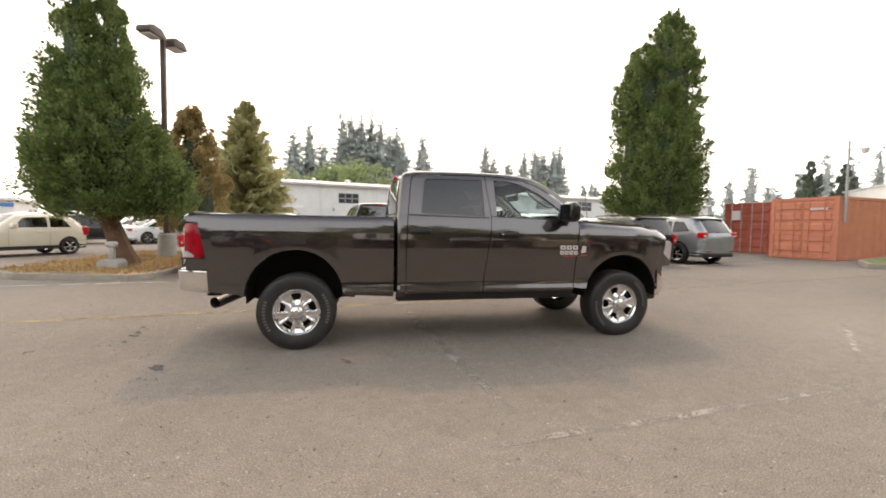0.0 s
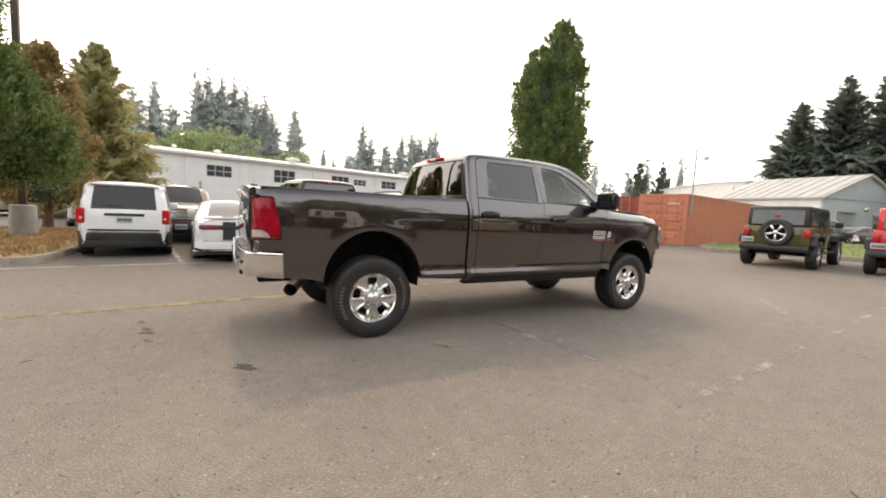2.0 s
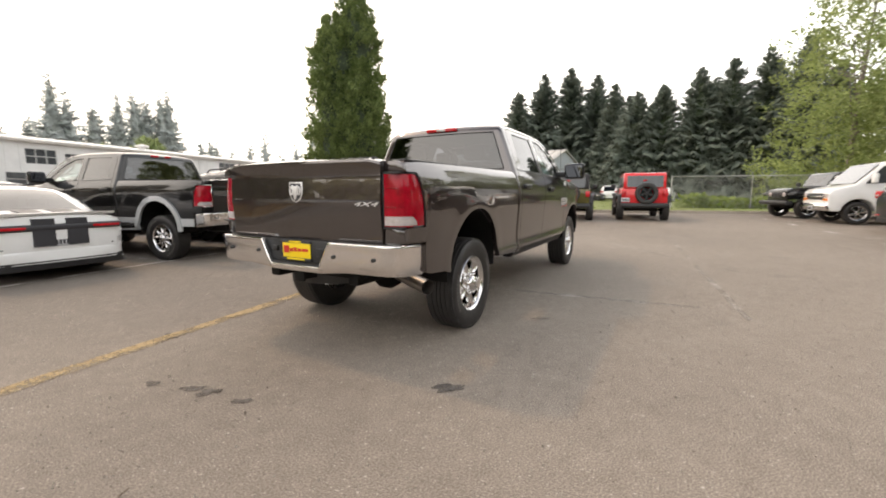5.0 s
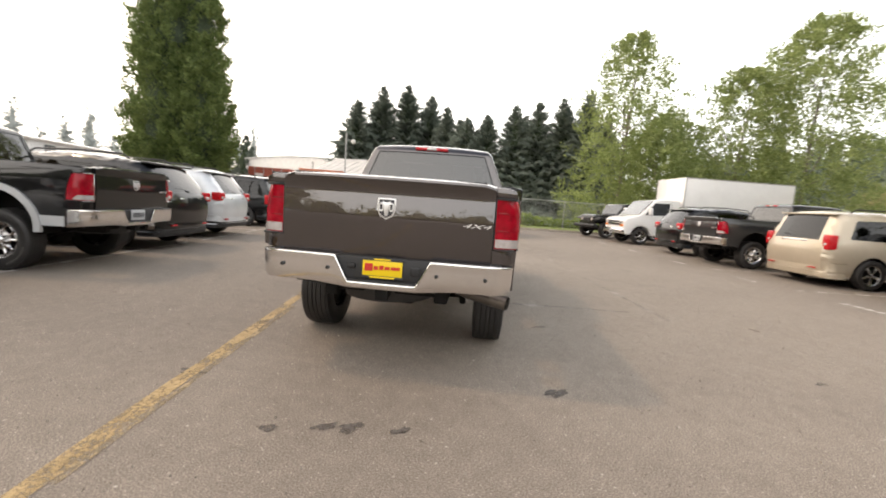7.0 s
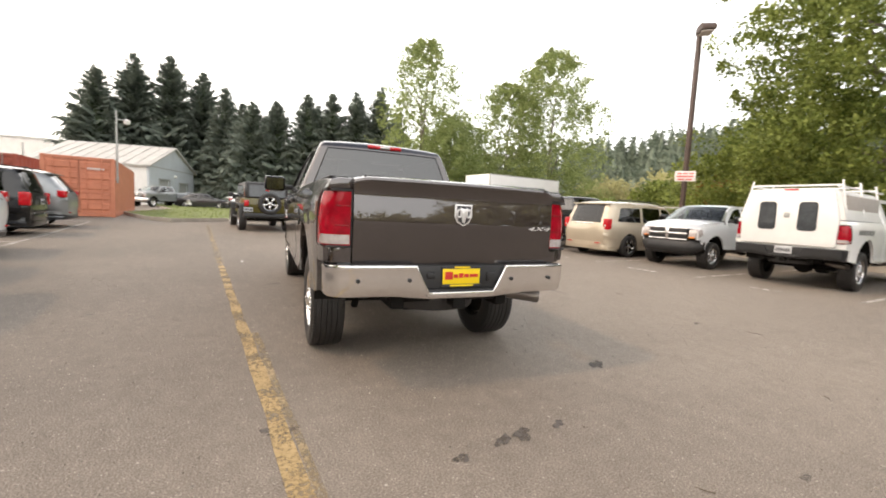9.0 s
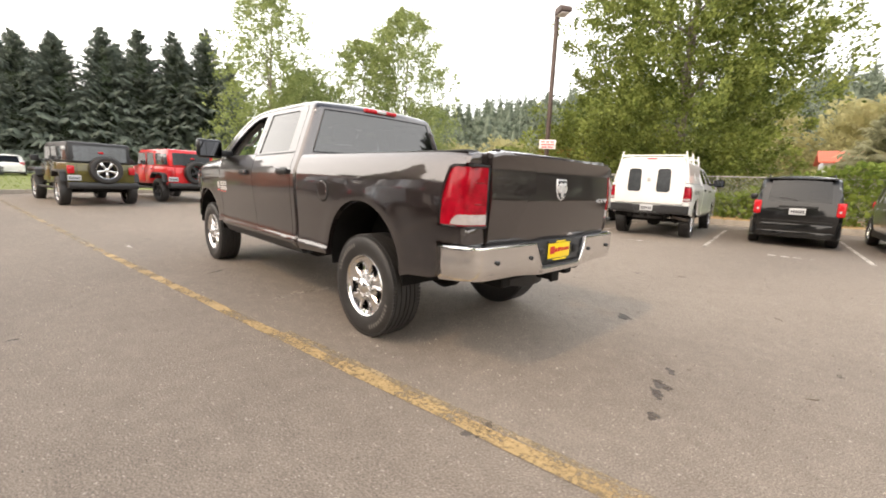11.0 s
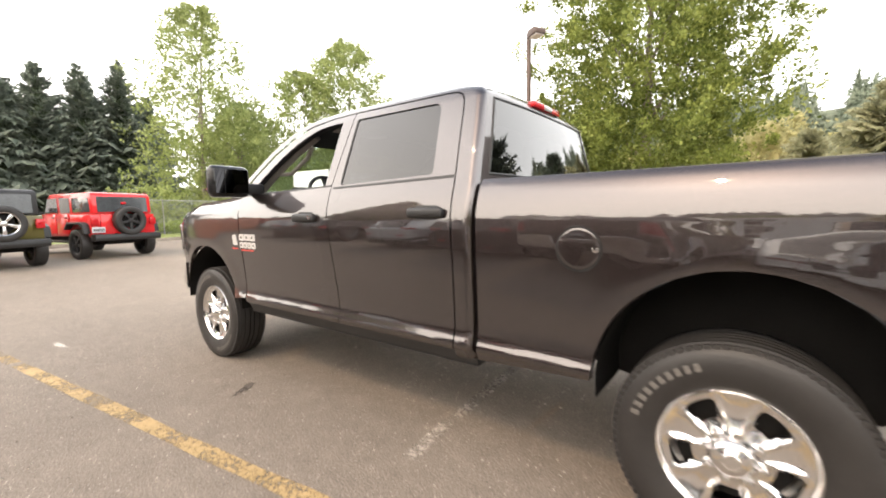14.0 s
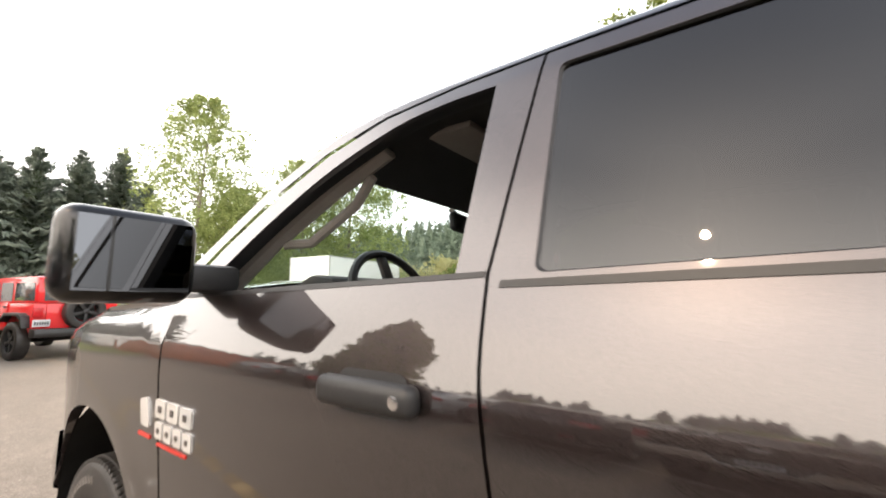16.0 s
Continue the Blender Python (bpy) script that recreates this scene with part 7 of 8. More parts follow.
        part("gap_backing", panel([(1.10, 0.60), (3.16, 0.60), (3.16, 1.40), (1.10, 1.42)], lambda x, z: cab_surf(x, z) - 0.035, s, step=0.4), M["gap"], root)
        pil = panel([(2.05, 1.42), (2.18, 1.42), (2.18, 1.90), (2.05, 1.90)], lambda x, z: cab_surf(x, z) - 0.04, s, step=0.2)
        part("pillar_backing", pil, M["gap"], root)
        # front wing
        fo = [(3.142, 0.62), (3.162, 0.90), (3.187, 1.20), (3.214, 1.40), (3.30, 1.425), (3.55, 1.40), (4.0, 1.375), (4.32, 1.33), (4.48, 1.26), (4.545, 1.16), (4.55, 0.865), (4.40, 0.86), (4.385, 0.66)] + arch(3.79, 0.512, 0.495, 0.60, n=26)
        top = [(3.214, 1.40), (3.30, 1.425), (3.55, 1.40), (4.0, 1.375), (4.32, 1.33), (4.48, 1.26), (4.545, 1.16)]
        part("front_wing", panel(fo, cab_surf, s, step=st, stepz=st * 0.8, thick=0.04, soft=top, r=0.13), pm, root)
        hl = part("headlight", prism([(4.36, 1.165), (4.49, 1.19), (4.565, 1.16), (4.575, 0.93), (4.53, 0.90), (4.44, 0.955)], "y", *sorted((s * 0.60, s * 0.825)), 0.02), M["white_lens"], root, "large clear headlamp")
        part("side_lens", panel(round_poly([(4.40, 1.02), (4.535, 0.925), (4.545, 1.150), (4.49, 1.185), (4.44, 1.165)], 0.02, 3), lambda x, z: cab_surf(x, z) + 0.004, s, step=0.04, thick=0.03), M["white_lens"], hl)
        part("indicator", prism([(4.50, 0.950), (4.582, 0.950), (4.582, 0.910), (4.55, 0.905)], "y", *sorted((s * 0.62, s * 0.78)), 0.008), M["amber_lens"], hl)
        # tow mirror
        mr = part("mirror", moved(mirror_head(), Matrix.Translation((2.985, s * 1.145, 1.505)) @ Matrix.Diagonal((1, s, 1, 1))), M["black_paint"], root, "large black towing mirror")
        part("mirror_arm", moved(box(-0.03, 0.13, -0.27, -0.09, -0.085, -0.01, 0.02), Matrix.Translation((2.985, s * 1.145, 1.505)) @ Matrix.Diagonal((1, s, 1, 1))), M["plastic"], mr)
        part("mirror_glass", moved(box(-0.079, -0.073, -0.108, 0.118, -0.088, 0.078, 0.0), Matrix.Translation((2.985, s * 1.145, 1.505)) @ Matrix.Diagonal((1, s, 1, 1))), M["mirror"], mr, smooth=False)
        part("glass_divider", moved(box(-0.081, -0.074, 0.052, 0.058, -0.088, 0.078, 0.0), Matrix.Translation((2.985, s * 1.145, 1.505)) @ Matrix.Diagonal((1, s, 1, 1))), M["black_paint"], mr)
        for xx in (0.0, 3.797):
            chrome_wheel(root, xx, s * 0.80, s, rim_mat=rim, turn=radians(36 if s < 0 and xx == 0 else 20 if s < 0 else -14 if xx else 0))
        # model lettering as plain shapes
        if main:
            for z0, z1, n in ((1.068, 1.118, 3), (1.010, 1.056, 4)):
                for q in range(n):
                    wq = 0.235 / n
                    xq = 2.945 + q * wq
                    b = part("badge_bar", panel(round_poly([(xq + 0.006, z0), (xq + wq - 0.006, z0), (xq + wq - 0.006, z1), (xq + 0.006, z1)], 0.008, 2), lambda x, z: cab_surf(x, z) + 0.006, s, step=0.1, thick=0.007), M["emblem"], root)
                    part("badge_slot", panel([(xq + wq * 0.38, z0 + 0.016), (xq + wq * 0.62, z0 + 0.016), (xq + wq * 0.62, z1 - 0.016), (xq + wq * 0.38, z1 - 0.016)], lambda x, z: cab_surf(x, z) + 0.0085, s, step=0.1, thick=0.002), pm, b)
            part("badge_stripe", panel([(2.985, 0.990), (3.165, 0.990), (3.165, 0.998), (2.985, 0.998)], lambda x, z: cab_surf(x, z) + 0.004, s, step=0.1, thick=0.004), M["ink_red"], root)
            part("engine_badge", panel(round_poly([(3.215, 1.03), (3.275, 1.03), (3.285, 1.105), (3.235, 1.115)], 0.012, 3), lambda x, z: cab_surf(x, z) + 0.006, s, step=0.1, thick=0.007), M["emblem"], root)
            part("engine_stripe", panel([(3.215, 0.998), (3.30, 0.998), (3.30, 1.008), (3.215, 1.008)], lambda x, z: cab_surf(x, z) + 0.004, s, step=0.1, thick=0.004), M["ink_red"], root)
    # roof and screens
    cols = 26
    back = [p for p in reversed(cab_rim) if p[1] >= 1.30 and p[0] < 2.75]
    full = band(back, cab_surf, cols, 0.024, 0.0, 0.045)
    full.verts.ensure_lookup_table()
    full.faces.index_update()
    glazed = [k for k, p in enumerate(back) if p[0] < 1.2 and 1.454 < p[1] < 1.863]
    edge_line = [full.verts[glazed[0] * (cols + 1) + k].co.copy() for k in range(1, cols)]
    edge_line += [full.verts[r * (cols + 1) + cols - 1].co.copy() for r in glazed[1:]]
    edge_line += [full.verts[glazed[-1] * (cols + 1) + k].co.copy() for k in range(cols - 2, 0, -1)]
    edge_line += [full.verts[r * (cols + 1) + 1].co.copy() for r in glazed[-2::-1]]
    pane = {r * cols + k for r in glazed[:-1] for k in range(1, cols - 1)}
    g = full.copy()
    g.faces.index_update()
    bmesh.ops.delete(g, geom=[f for f in g.faces if f.index not in pane], context="FACES")
    rw = part("rear_window", g, M["rear_glass"], root, "wide tinted rear window")
    rw.visible_shadow = False
    bmesh.ops.delete(full, geom=[f for f in full.faces if f.index in pane], context="FACES")
    part("roof", full, pm, root)
    part("rear_window_seal", tube(edge_line, 0.007, 6), M["plastic"], rw)
    shield = [(2.70, 1.895), (2.85, 1.80), (3.0, 1.69), (3.2, 1.535), (3.34, 1.42)]
    w = part("windscreen", band(shield, lambda x, z: cab_surf(x, z) - 0.03, 14, 0.07), M["clear"], root)
    w.visible_shadow = False
    bl = part("brake_light", box(1.070, 1.16, -0.20, 0.20, 1.898, 1.938, 0.012), M["red_lens"], root, "red high brake lamp")
    part("cargo_lens", box(1.066, 1.15, -0.06, 0.06, 1.902, 1.934, 0.008), M["white_lens"], bl)
    # bonnet, nose, grille, front bumper
    hood = [(3.24, 1.412), (3.30, 1.420), (3.55, 1.398), (4.0, 1.370), (4.30, 1.330), (4.46, 1.268), (4.54, 1.17)]
    hd = band(hood, lambda x, z: 0.885 - 0.14 * max(0, (x - 3.9) / 0.72) ** 2, 22, 0.075)
    for v in hd.verts:
        v.co.z += 0.012 * math.exp(-((abs(v.co.y) / 0.42) ** 6)) * math.exp(-(((v.co.x - 3.95) / 0.55) ** 4))
    rim_edges = [e for e in hd.edges if e.is_boundary and abs(e.verts[0].co.y) > 0.6 and abs(e.verts[0].co.x - e.verts[1].co.x) > 0.02]
    ret = bmesh.ops.extrude_edge_only(hd, edges=rim_edges)
    for v in [q for q in ret["geom"] if isinstance(q, bmesh.types.BMVert)]:
        v.co.z -= 0.09
        v.co.y *= 0.975
    bmesh.ops.recalc_face_normals(hd, faces=hd.faces[:])
    part("bonnet", hd, pm, root)
    part("cowl", box(3.15, 3.32, -0.78, 0.78, 1.36, 1.41, 0.01), M["plastic"], root)
    gr = part("grille", box(4.52, 4.61, -0.56, 0.56, 0.86, 1.19, 0.03), M["plastic"], root)
    part("grille_surround", join(box(4.53, 4.63, -0.60, 0.60, 1.17, 1.215, 0.02), join(box(4.55, 4.63, -0.05, 0.05, 0.86, 1.18, 0.015), join(box(4.55, 4.63, -0.57, 0.57, 1.0, 1.06, 0.015), box(4.53, 4.63, -0.58, 0.58, 0.835, 0.875, 0.015)))), M["chrome"], gr)
    fb = [(4.36, 0.455), (4.56, 0.455), (4.61, 0.475), (4.645, 0.53), (4.662, 0.60), (4.660, 0.66), (4.648, 0.72), (4.630, 0.775), (4.605, 0.82), (4.575, 0.852), (4.53, 0.866), (4.36, 0.862)]
    bb = bmesh.new()
    rows = []
    for i in range(25):
        y = -0.955 + 1.91 * i / 24
        sw = 0.30 * max(0, (abs(y) - 0.45) / 0.5) ** 2
        low = 1 - 0.42 * max(0, (abs(y) - 0.72) / 0.235)
        rows.append([bb.verts.new((max(4.30, x - sw), y * 0.985, 0.76 + (z - 0.76) * low)) for x, z in fb])
    for p, q in zip(rows[:-1], rows[1:]):
        for k in range(len(p) - 1):
            bb.faces.new((p[k], p[k + 1], q[k + 1], q[k]))
    bb.faces.new(rows[0])
    bb.faces.new(rows[-1])
    bmesh.ops.recalc_face_normals(bb, faces=bb.faces[:])
    fbp = part("front_bumper", bb, bumper or M["chrome"], root, "full-width front bumper")
    part("air_dam", box(4.30, 4.48, -0.70, 0.70, 0.40, 0.48, 0.03), M["plastic"], fbp)
    part("engine_block", box(3.3, 4.5, -0.55, 0.55, 0.62, 1.30, 0.05), M["under"], root)
    part("firewall", box(3.05, 3.2, -0.85, 0.85, 0.55, 1.36), M["under"], root, smooth=False)
    cabin(root, main)
    if lower:
        for s in (-1, 1):
            for cx, cz, r0 in ((-0.012, 0.578, 0.485), (3.79, 0.512, 0.493)):
                ring = arch(cx, cz, r0, 0.54, n=18) + arch(cx, cz, r0 + 0.085, 0.54, n=18)[::-1]
                part("arch_flare", panel(ring, lambda x, z: bed_surf(x, min(z, 1.2)) + 0.03, s, step=0.2, thick=0.04), lower, root)
            for xa, xb, zl in ((-0.84, -0.50, 0.63), (0.50, 3.24, 0.53)):
                part("lower_cladding", panel([(xa, zl), (xb, zl), (xb, 0.76), (xa, 0.76)], lambda x, z: cab_surf(x, z) + 0.012, s, step=0.3, thick=0.02), lower, root)
    if canopy:
        work_canopy(root)
    if main:
        ring = part("fuel_door", moved(lathe([(0.0, 0.0062), (0.068, 0.0062), (0.079, 0.0062), (0.083, 0.0045), (0.084, -0.01)], 40, "y"), Matrix.Translation((0.525, bed_surf(0.525, 1.115) + 0.001, 1.115)) @ pose(0, 0, 0, -2, 0, 0)), pm, root)
        part("fuel_door_gap", moved(lathe([(0.084, 0.0042), (0.092, 0.0042), (0.093, -0.006), (0.084, -0.006)], 40, "y"), Matrix.Translation((0.525, bed_surf(0.525, 1.115) + 0.0005, 1.115))), M["gap"], ring)
        part("finger_dent", moved(lathe([(0, 0.006), (0.012, 0.0065), (0.016, 0.004)], 14, "y"), Matrix.Translation((0.458, bed_surf(0.46, 1.115) + 0.001, 1.115))), M["chrome"], ring)
        part("antenna", join(tube([(3.36, -0.86, 1.40), (3.30, -0.86, 1.95)], 0.003, 6), box(3.345, 3.375, -0.875, -0.845, 1.39, 1.42, 0.006)), M["plastic"], root)
    return root


def rim_inset(p, a, b, w):
    """The point w inside the body from p, square to the edge that runs from a to b."""
    tx, tz = b[0] - a[0], b[1] - a[1]
    L = math.hypot(tx, tz) or 1
    return (p[0] - tz / L * w, p[1] + tx / L * w)


def rim_bm(rim, inner, s):
    """The rounded edge between the cab's side and its roof and back."""
    bm = bmesh.new()
    rows = []
    for p, q in zip(rim, inner):
        row = []
        for k in range(11):
            a = math.pi / 2 * k / 10
            x, z = (q[c] + (p[c] - q[c]) * math.sin(a) for c in (0, 1))
            row.append(bm.verts.new((x, s * (cab_surf(x, z) - 0.045 * (1 - math.cos(a))), z)))
        rows.append(row)
    for p, q in zip(rows[:-1], rows[1:]):
        for k in range(10):
            bm.faces.new((p[k], p[k + 1], q[k + 1], q[k]))
    bmesh.ops.recalc_face_normals(bm, faces=bm.faces[:])
    if sum(f.normal.y for f in bm.faces) * s < 0:
        bmesh.ops.reverse_faces(bm, faces=bm.faces[:])
    return bm


def o2x(nm, end):
    return (1.172, 2.095)[end] if nm == "rear_door" else (2.125, 3.17)[end]


def lathe_at(x, y, z, r):
    return moved(lathe([(0, 0), (r, 0), (r, 0.02), (0, 0.02)], 16, "x"), pose(x, y, z))


def panel_rail(s):
    return box(-1.02, 1.004, *sorted((s * 0.79, s * 0.912)), 1.404, 1.418, 0.006, 2)


def tail_corner(s, low):
    if low:
        bm = bmesh.new()
        plan = [(-0.80, 0.958), (-0.86, 0.955), (-0.95, 0.946), (-1.01, 0.930), (-1.045, 0.902), (-1.062, 0.86), (-1.068, 0.82), (-1.07, 0.772)]
        rows = [[bm.verts.new((x, s * (y - 0.004 * q), z)) for x, y in plan] for q, z in ((0, 0.862), (0, 0.92), (0.3, 0.962), (3, 0.972))]
        for p, q in zip(rows[:-1], rows[1:]):
            for k in range(len(p) - 1):
                bm.faces.new((p[k], p[k + 1], q[k + 1], q[k]))
        bmesh.ops.recalc_face_normals(bm, faces=bm.faces[:])
        if sum(f.normal.y for f in bm.faces) * s < 0:
            bmesh.ops.reverse_faces(bm, faces=bm.faces[:])
        return bm
    return prism([(s * 0.76, 1.335), (s * 0.925, 1.335), (s * 0.912, 1.385), (s * 0.87, 1.405), (s * 0.76, 1.407)], "x", -1.06, -0.98, 0.008)


def tail_lamp(s, z0, z1):
    """A wrap-round lamp: rear face flush with the gate, side edge leaning forward at its foot."""
    bm = bmesh.new()
    rows = []
    for i in range(13):
        t = i / 12
        z = z0 + (z1 - z0) * t
        xf = float(np.interp(t, [0, 0.5, 1], [-0.862, -0.878, -0.925]))
        yo = float(np.interp(t, [0, 0.4, 0.8, 1], [0.952, 0.956, 0.945, 0.925]))
        pts = [(xf, yo + 0.002), (xf - 0.05, yo + 0.010), (-1.0, yo - 0.004), (-1.045, yo - 0.028), (-1.070, yo - 0.07), (-1.080, 0.83), (-1.082, 0.778)]
        rows.append([bm.verts.new((x, s * y, z)) for x, y in pts])
    for p, q in zip(rows[:-1], rows[1:]):
        for k in range(len(p) - 1):
            bm.faces.new((p[k], p[k + 1], q[k + 1], q[k]))
    bm.faces.new(rows[0])
    bm.faces.new(rows[-1])
    bmesh.ops.recalc_face_normals(bm, faces=bm.faces[:])
    return bm


def reversing_lens(s):
    """The clear lens at the lamp's foot, wrapped round the tail corner."""
    bm = bmesh.new()
    rows = []
    for t in (0.0, 0.25, 0.5, 0.75, 1.0):
        z = 0.984 + 0.060 * t
        lead = -0.955 - 0.055 * t**2
        pts = [(lead, 0.957), (-1.015, 0.9475), (-1.047, 0.9275), (-1.073, 0.887), (-1.084, 0.83), (-1.086, 0.785), (-1.03, 0.785), (lead - 0.02, 0.93)]
        rows.append([bm.verts.new((x, s * y, z)) for x, y in pts])
    for p, q in zip(rows[:-1], rows[1:]):
        for k in range(len(p)):
            bm.faces.new((p[k - 1], p[k], q[k], q[k - 1]))
    bm.faces.new(rows[0])
    bm.faces.new(rows[-1])
    bmesh.ops.recalc_face_normals(bm, faces=bm.faces[:])
    return bm


def lamp_bezel(s):
    """A dark rim round the lens on the tail face."""
    bm = None
    for y0, y1, z0, z1 in ((0.768, 0.780, 0.966, 1.332), (0.768, 0.925, 0.962, 0.976), (0.768, 0.905, 1.320, 1.334)):
        bm = box(-1.0875, -1.03, *sorted((s * y0, s * y1)), z0, z1, 0.003, 1, bm)
    return bm


def tailgate_bm(prof):
    bm = bmesh.new()
    rows = []
    for i in range(21):
        y = -0.766 + 1.532 * i / 20
        c = 0.012 * (1 - (abs(y) / 0.766) ** 2)
        end = max(0.0, (abs(y) - 0.69) / 0.076) ** 2
        rows.append([bm.verts.new((x - (c if x < -1.05 else 0) + (0.022 * end if z > 1.33 and x < -1.08 else 0), y, z + (0.006 * (1 - (abs(y) / 0.766) ** 2) - 0.018 * end if z > 1.36 else 0))) for x, z in prof])
    for p, q in zip(rows[:-1], rows[1:]):
        for k in range(len(prof) - 1):
            bm.faces.new((p[k], p[k + 1], q[k + 1], q[k]))
        bm.faces.new((p[-1], p[0], q[0], q[-1]))
    bm.faces.new(rows[0])
    bm.faces.new(rows[-1])
    bmesh.ops.recalc_face_normals(bm, faces=bm.faces[:])
    return bm


def liner(cx, cz, r, s, y_out, y_in):
    """The inside of a wheel arch, closed at its inner side."""
    pts = arch(cx, cz, r, 0.50, n=16)
    bm = bmesh.new()
    o = [bm.verts.new((x, s * y_out, z)) for x, z in pts]
    i = [bm.verts.new((x, s * y_in, z)) for x, z in pts]
    for k in range(len(pts) - 1):
        bm.faces.new((o[k], o[k + 1], i[k + 1], i[k]))
    bm.faces.new(i)
    bmesh.ops.recalc_face_normals(bm, faces=bm.faces[:])
    return bm


def trim_ring(parent, w, s):
    """Black weather strip round a window opening."""
    bm = bmesh.new()
    cx = sum(p[0] for p in w) / len(w)
    cz = sum(p[1] for p in w) / len(w)
    a = [bm.verts.new((x, s * (cab_surf(x, z) - 0.004), z)) for x, z in w]
    ins = []
    for x, z in w:
        d = math.hypot(x - cx, z - cz)
        ins.append((x - (x - cx) / d * 0.010, z - (z - cz) / d * 0.010))
    b = [bm.verts.new((x, s * (cab_surf(x, z) - 0.015), z)) for x, z in ins]
    c = [bm.verts.new((x, s * (cab_surf(x, z) - 0.05), z)) for x, z in ins]
    k = len(w)
    for i in range(k):
        j = (i + 1) % k
        bm.faces.new((a[i], a[j], b[j], b[i]))
        bm.faces.new((b[i], b[j], c[j], c[i]))
    bmesh.ops.recalc_face_normals(bm, faces=bm.faces[:])
    part("weather_strip", bm, M["plastic"], parent)


def mirror_head():
    bm = box(-0.075, 0.060, -0.135, 0.150, -0.115, 0.105, 0.045, 4)
    for v in bm.verts:
        v.co.y *= 1.0 - 0.10 * (v.co.x > 0)
        v.co.z *= 1.0 - 0.12 * (v.co.x > 0.02)
    # recess of the glass
    return bm


def cabin(root, main):
    """Seats, dash, wheel, headliner and trim as seen through the glass."""
    fl = box(1.08, 3.1, -0.82, 0.82, 0.62, 0.70)
    part("cab_floor", fl, M["interior"], root, smooth=False)
    for y in (-0.40, 0.40):
        for x, nm in ((2.05, "front_seat"), (1.30, "rear_seat")):
            bm = box(x, x + 0.50, y - 0.25, y + 0.25, 0.85, 1.02, 0.05, 3)
            join(bm, moved(box(-0.07, 0.07, -0.25, 0.25, 0.0, 0.58, 0.05, 3), pose(x, y, 0.98, 0, -12, 0)))
            join(bm, moved(box(-0.05, 0.05, -0.13, 0.13, 0.60, 0.78, 0.04, 3), pose(x, y, 0.98, 0, -12, 0)))
            part(nm, bm, M["interior"], root)
    part("headliner", prism([(1.12, 1.885), (2.42, 1.885), (2.78, 1.79), (2.80, 1.808), (2.45, 1.908), (1.12, 1.908)], "y", -0.67, 0.67), M["interior"], root, smooth=False)
    db = prism([(2.82, 1.05), (2.80, 1.30), (2.88, 1.40), (3.05, 1.43), (3.28, 1.42), (3.28, 1.05)], "y", -0.80, 0.80, 0.03)
    dash = part("dashboard", db, M["interior"], root)
    part("instrument_hood", prism([(2.88, 1.38), (2.90, 1.475), (3.02, 1.49), (3.18, 1.42)], "y", 0.20, 0.60, 0.02), M["interior"], dash)
    st = bmesh.new()
    R, q = 0.19, 0.016
    rings = []
    for i in range(40):
        a = 2 * math.pi * i / 40
        rings.append([st.verts.new(((R + q * math.cos(b)) * math.cos(a), (R + q * math.cos(b)) * math.sin(a), q * math.sin(b))) for b in (2 * math.pi * k / 8 for k in range(8))])
    for i in range(40):
        for k in range(8):
            st.faces.new((rings[i][k], rings[(i + 1) % 40][k], rings[(i + 1) % 40][(k + 1) % 8], rings[i][(k + 1) % 8]))
    for a in (0.2, math.pi - 0.2, -math.pi / 2):
        join(st, moved(box(0.03, R, -0.022, 0.022, -0.012, 0.008, 0.006), Matrix.Rotation(a, 4, "Z")))
    join(st, lathe([(0, -0.05), (0.07, -0.045), (0.085, -0.01), (0.06, 0.015), (0, 0.02)], 20, "z"))
    bmesh.ops.recalc_face_normals(st, faces=st.faces[:])
    part("steering_wheel", moved(st, Matrix.Translation((2.77, 0.42, 1.395)) @ Matrix.Rotation(radians(-64), 4, "Y") @ Matrix.Rotation(radians(90), 4, "Z")), M["plastic"], root)
    part("column", tube([(2.79, 0.42, 1.385), (3.0, 0.42, 1.28)], 0.045, 10), M["plastic"], dash)
    part("interior_mirror", moved(box(-0.02, 0.02, -0.13, 0.13, -0.04, 0.04, 0.018, 3), pose(2.74, 0.02, 1.72, 0, 8, 8)), M["plastic"], root)
    part("mirror_stalk", tube([(2.75, 0.02, 1.74), (2.82, 0.02, 1.80)], 0.012, 8), M["plastic"], root)
    for s in (-1, 1):
        pl = [(2.60, s * 0.665, 1.845), (2.80, s * 0.70, 1.735), (3.0, s * 0.755, 1.59), (3.18, s * 0.80, 1.445)]
        part("pillar_trim", tube(pl, [0.045, 0.04, 0.036, 0.04], 8), M["trim_grey"], root)
        part("grab_handle", tube([(2.66, s * 0.655, 1.765), (2.74, s * 0.645, 1.69), (2.90, s * 0.685, 1.58), (2.97, s * 0.735, 1.575)], 0.016, 8), M["trim_grey"], root)
        part("sun_visor", box(2.35, 2.58, *sorted((s * 0.15, s * 0.60)), 1.865, 1.885, 0.008), M["trim_grey"], root)
        part("door_card", panel([(1.25, 0.70), (3.05, 0.70), (3.05, 1.37), (1.25, 1.39)], lambda x, z: cab_surf(x, z) - 0.09, s, step=0.4), M["interior"], root)
        part("door_sill_trim", box(2.2, 3.08, *sorted((s * 0.80, s * 0.885)), 1.37, 1.405, 0.012), M["interior"], root)


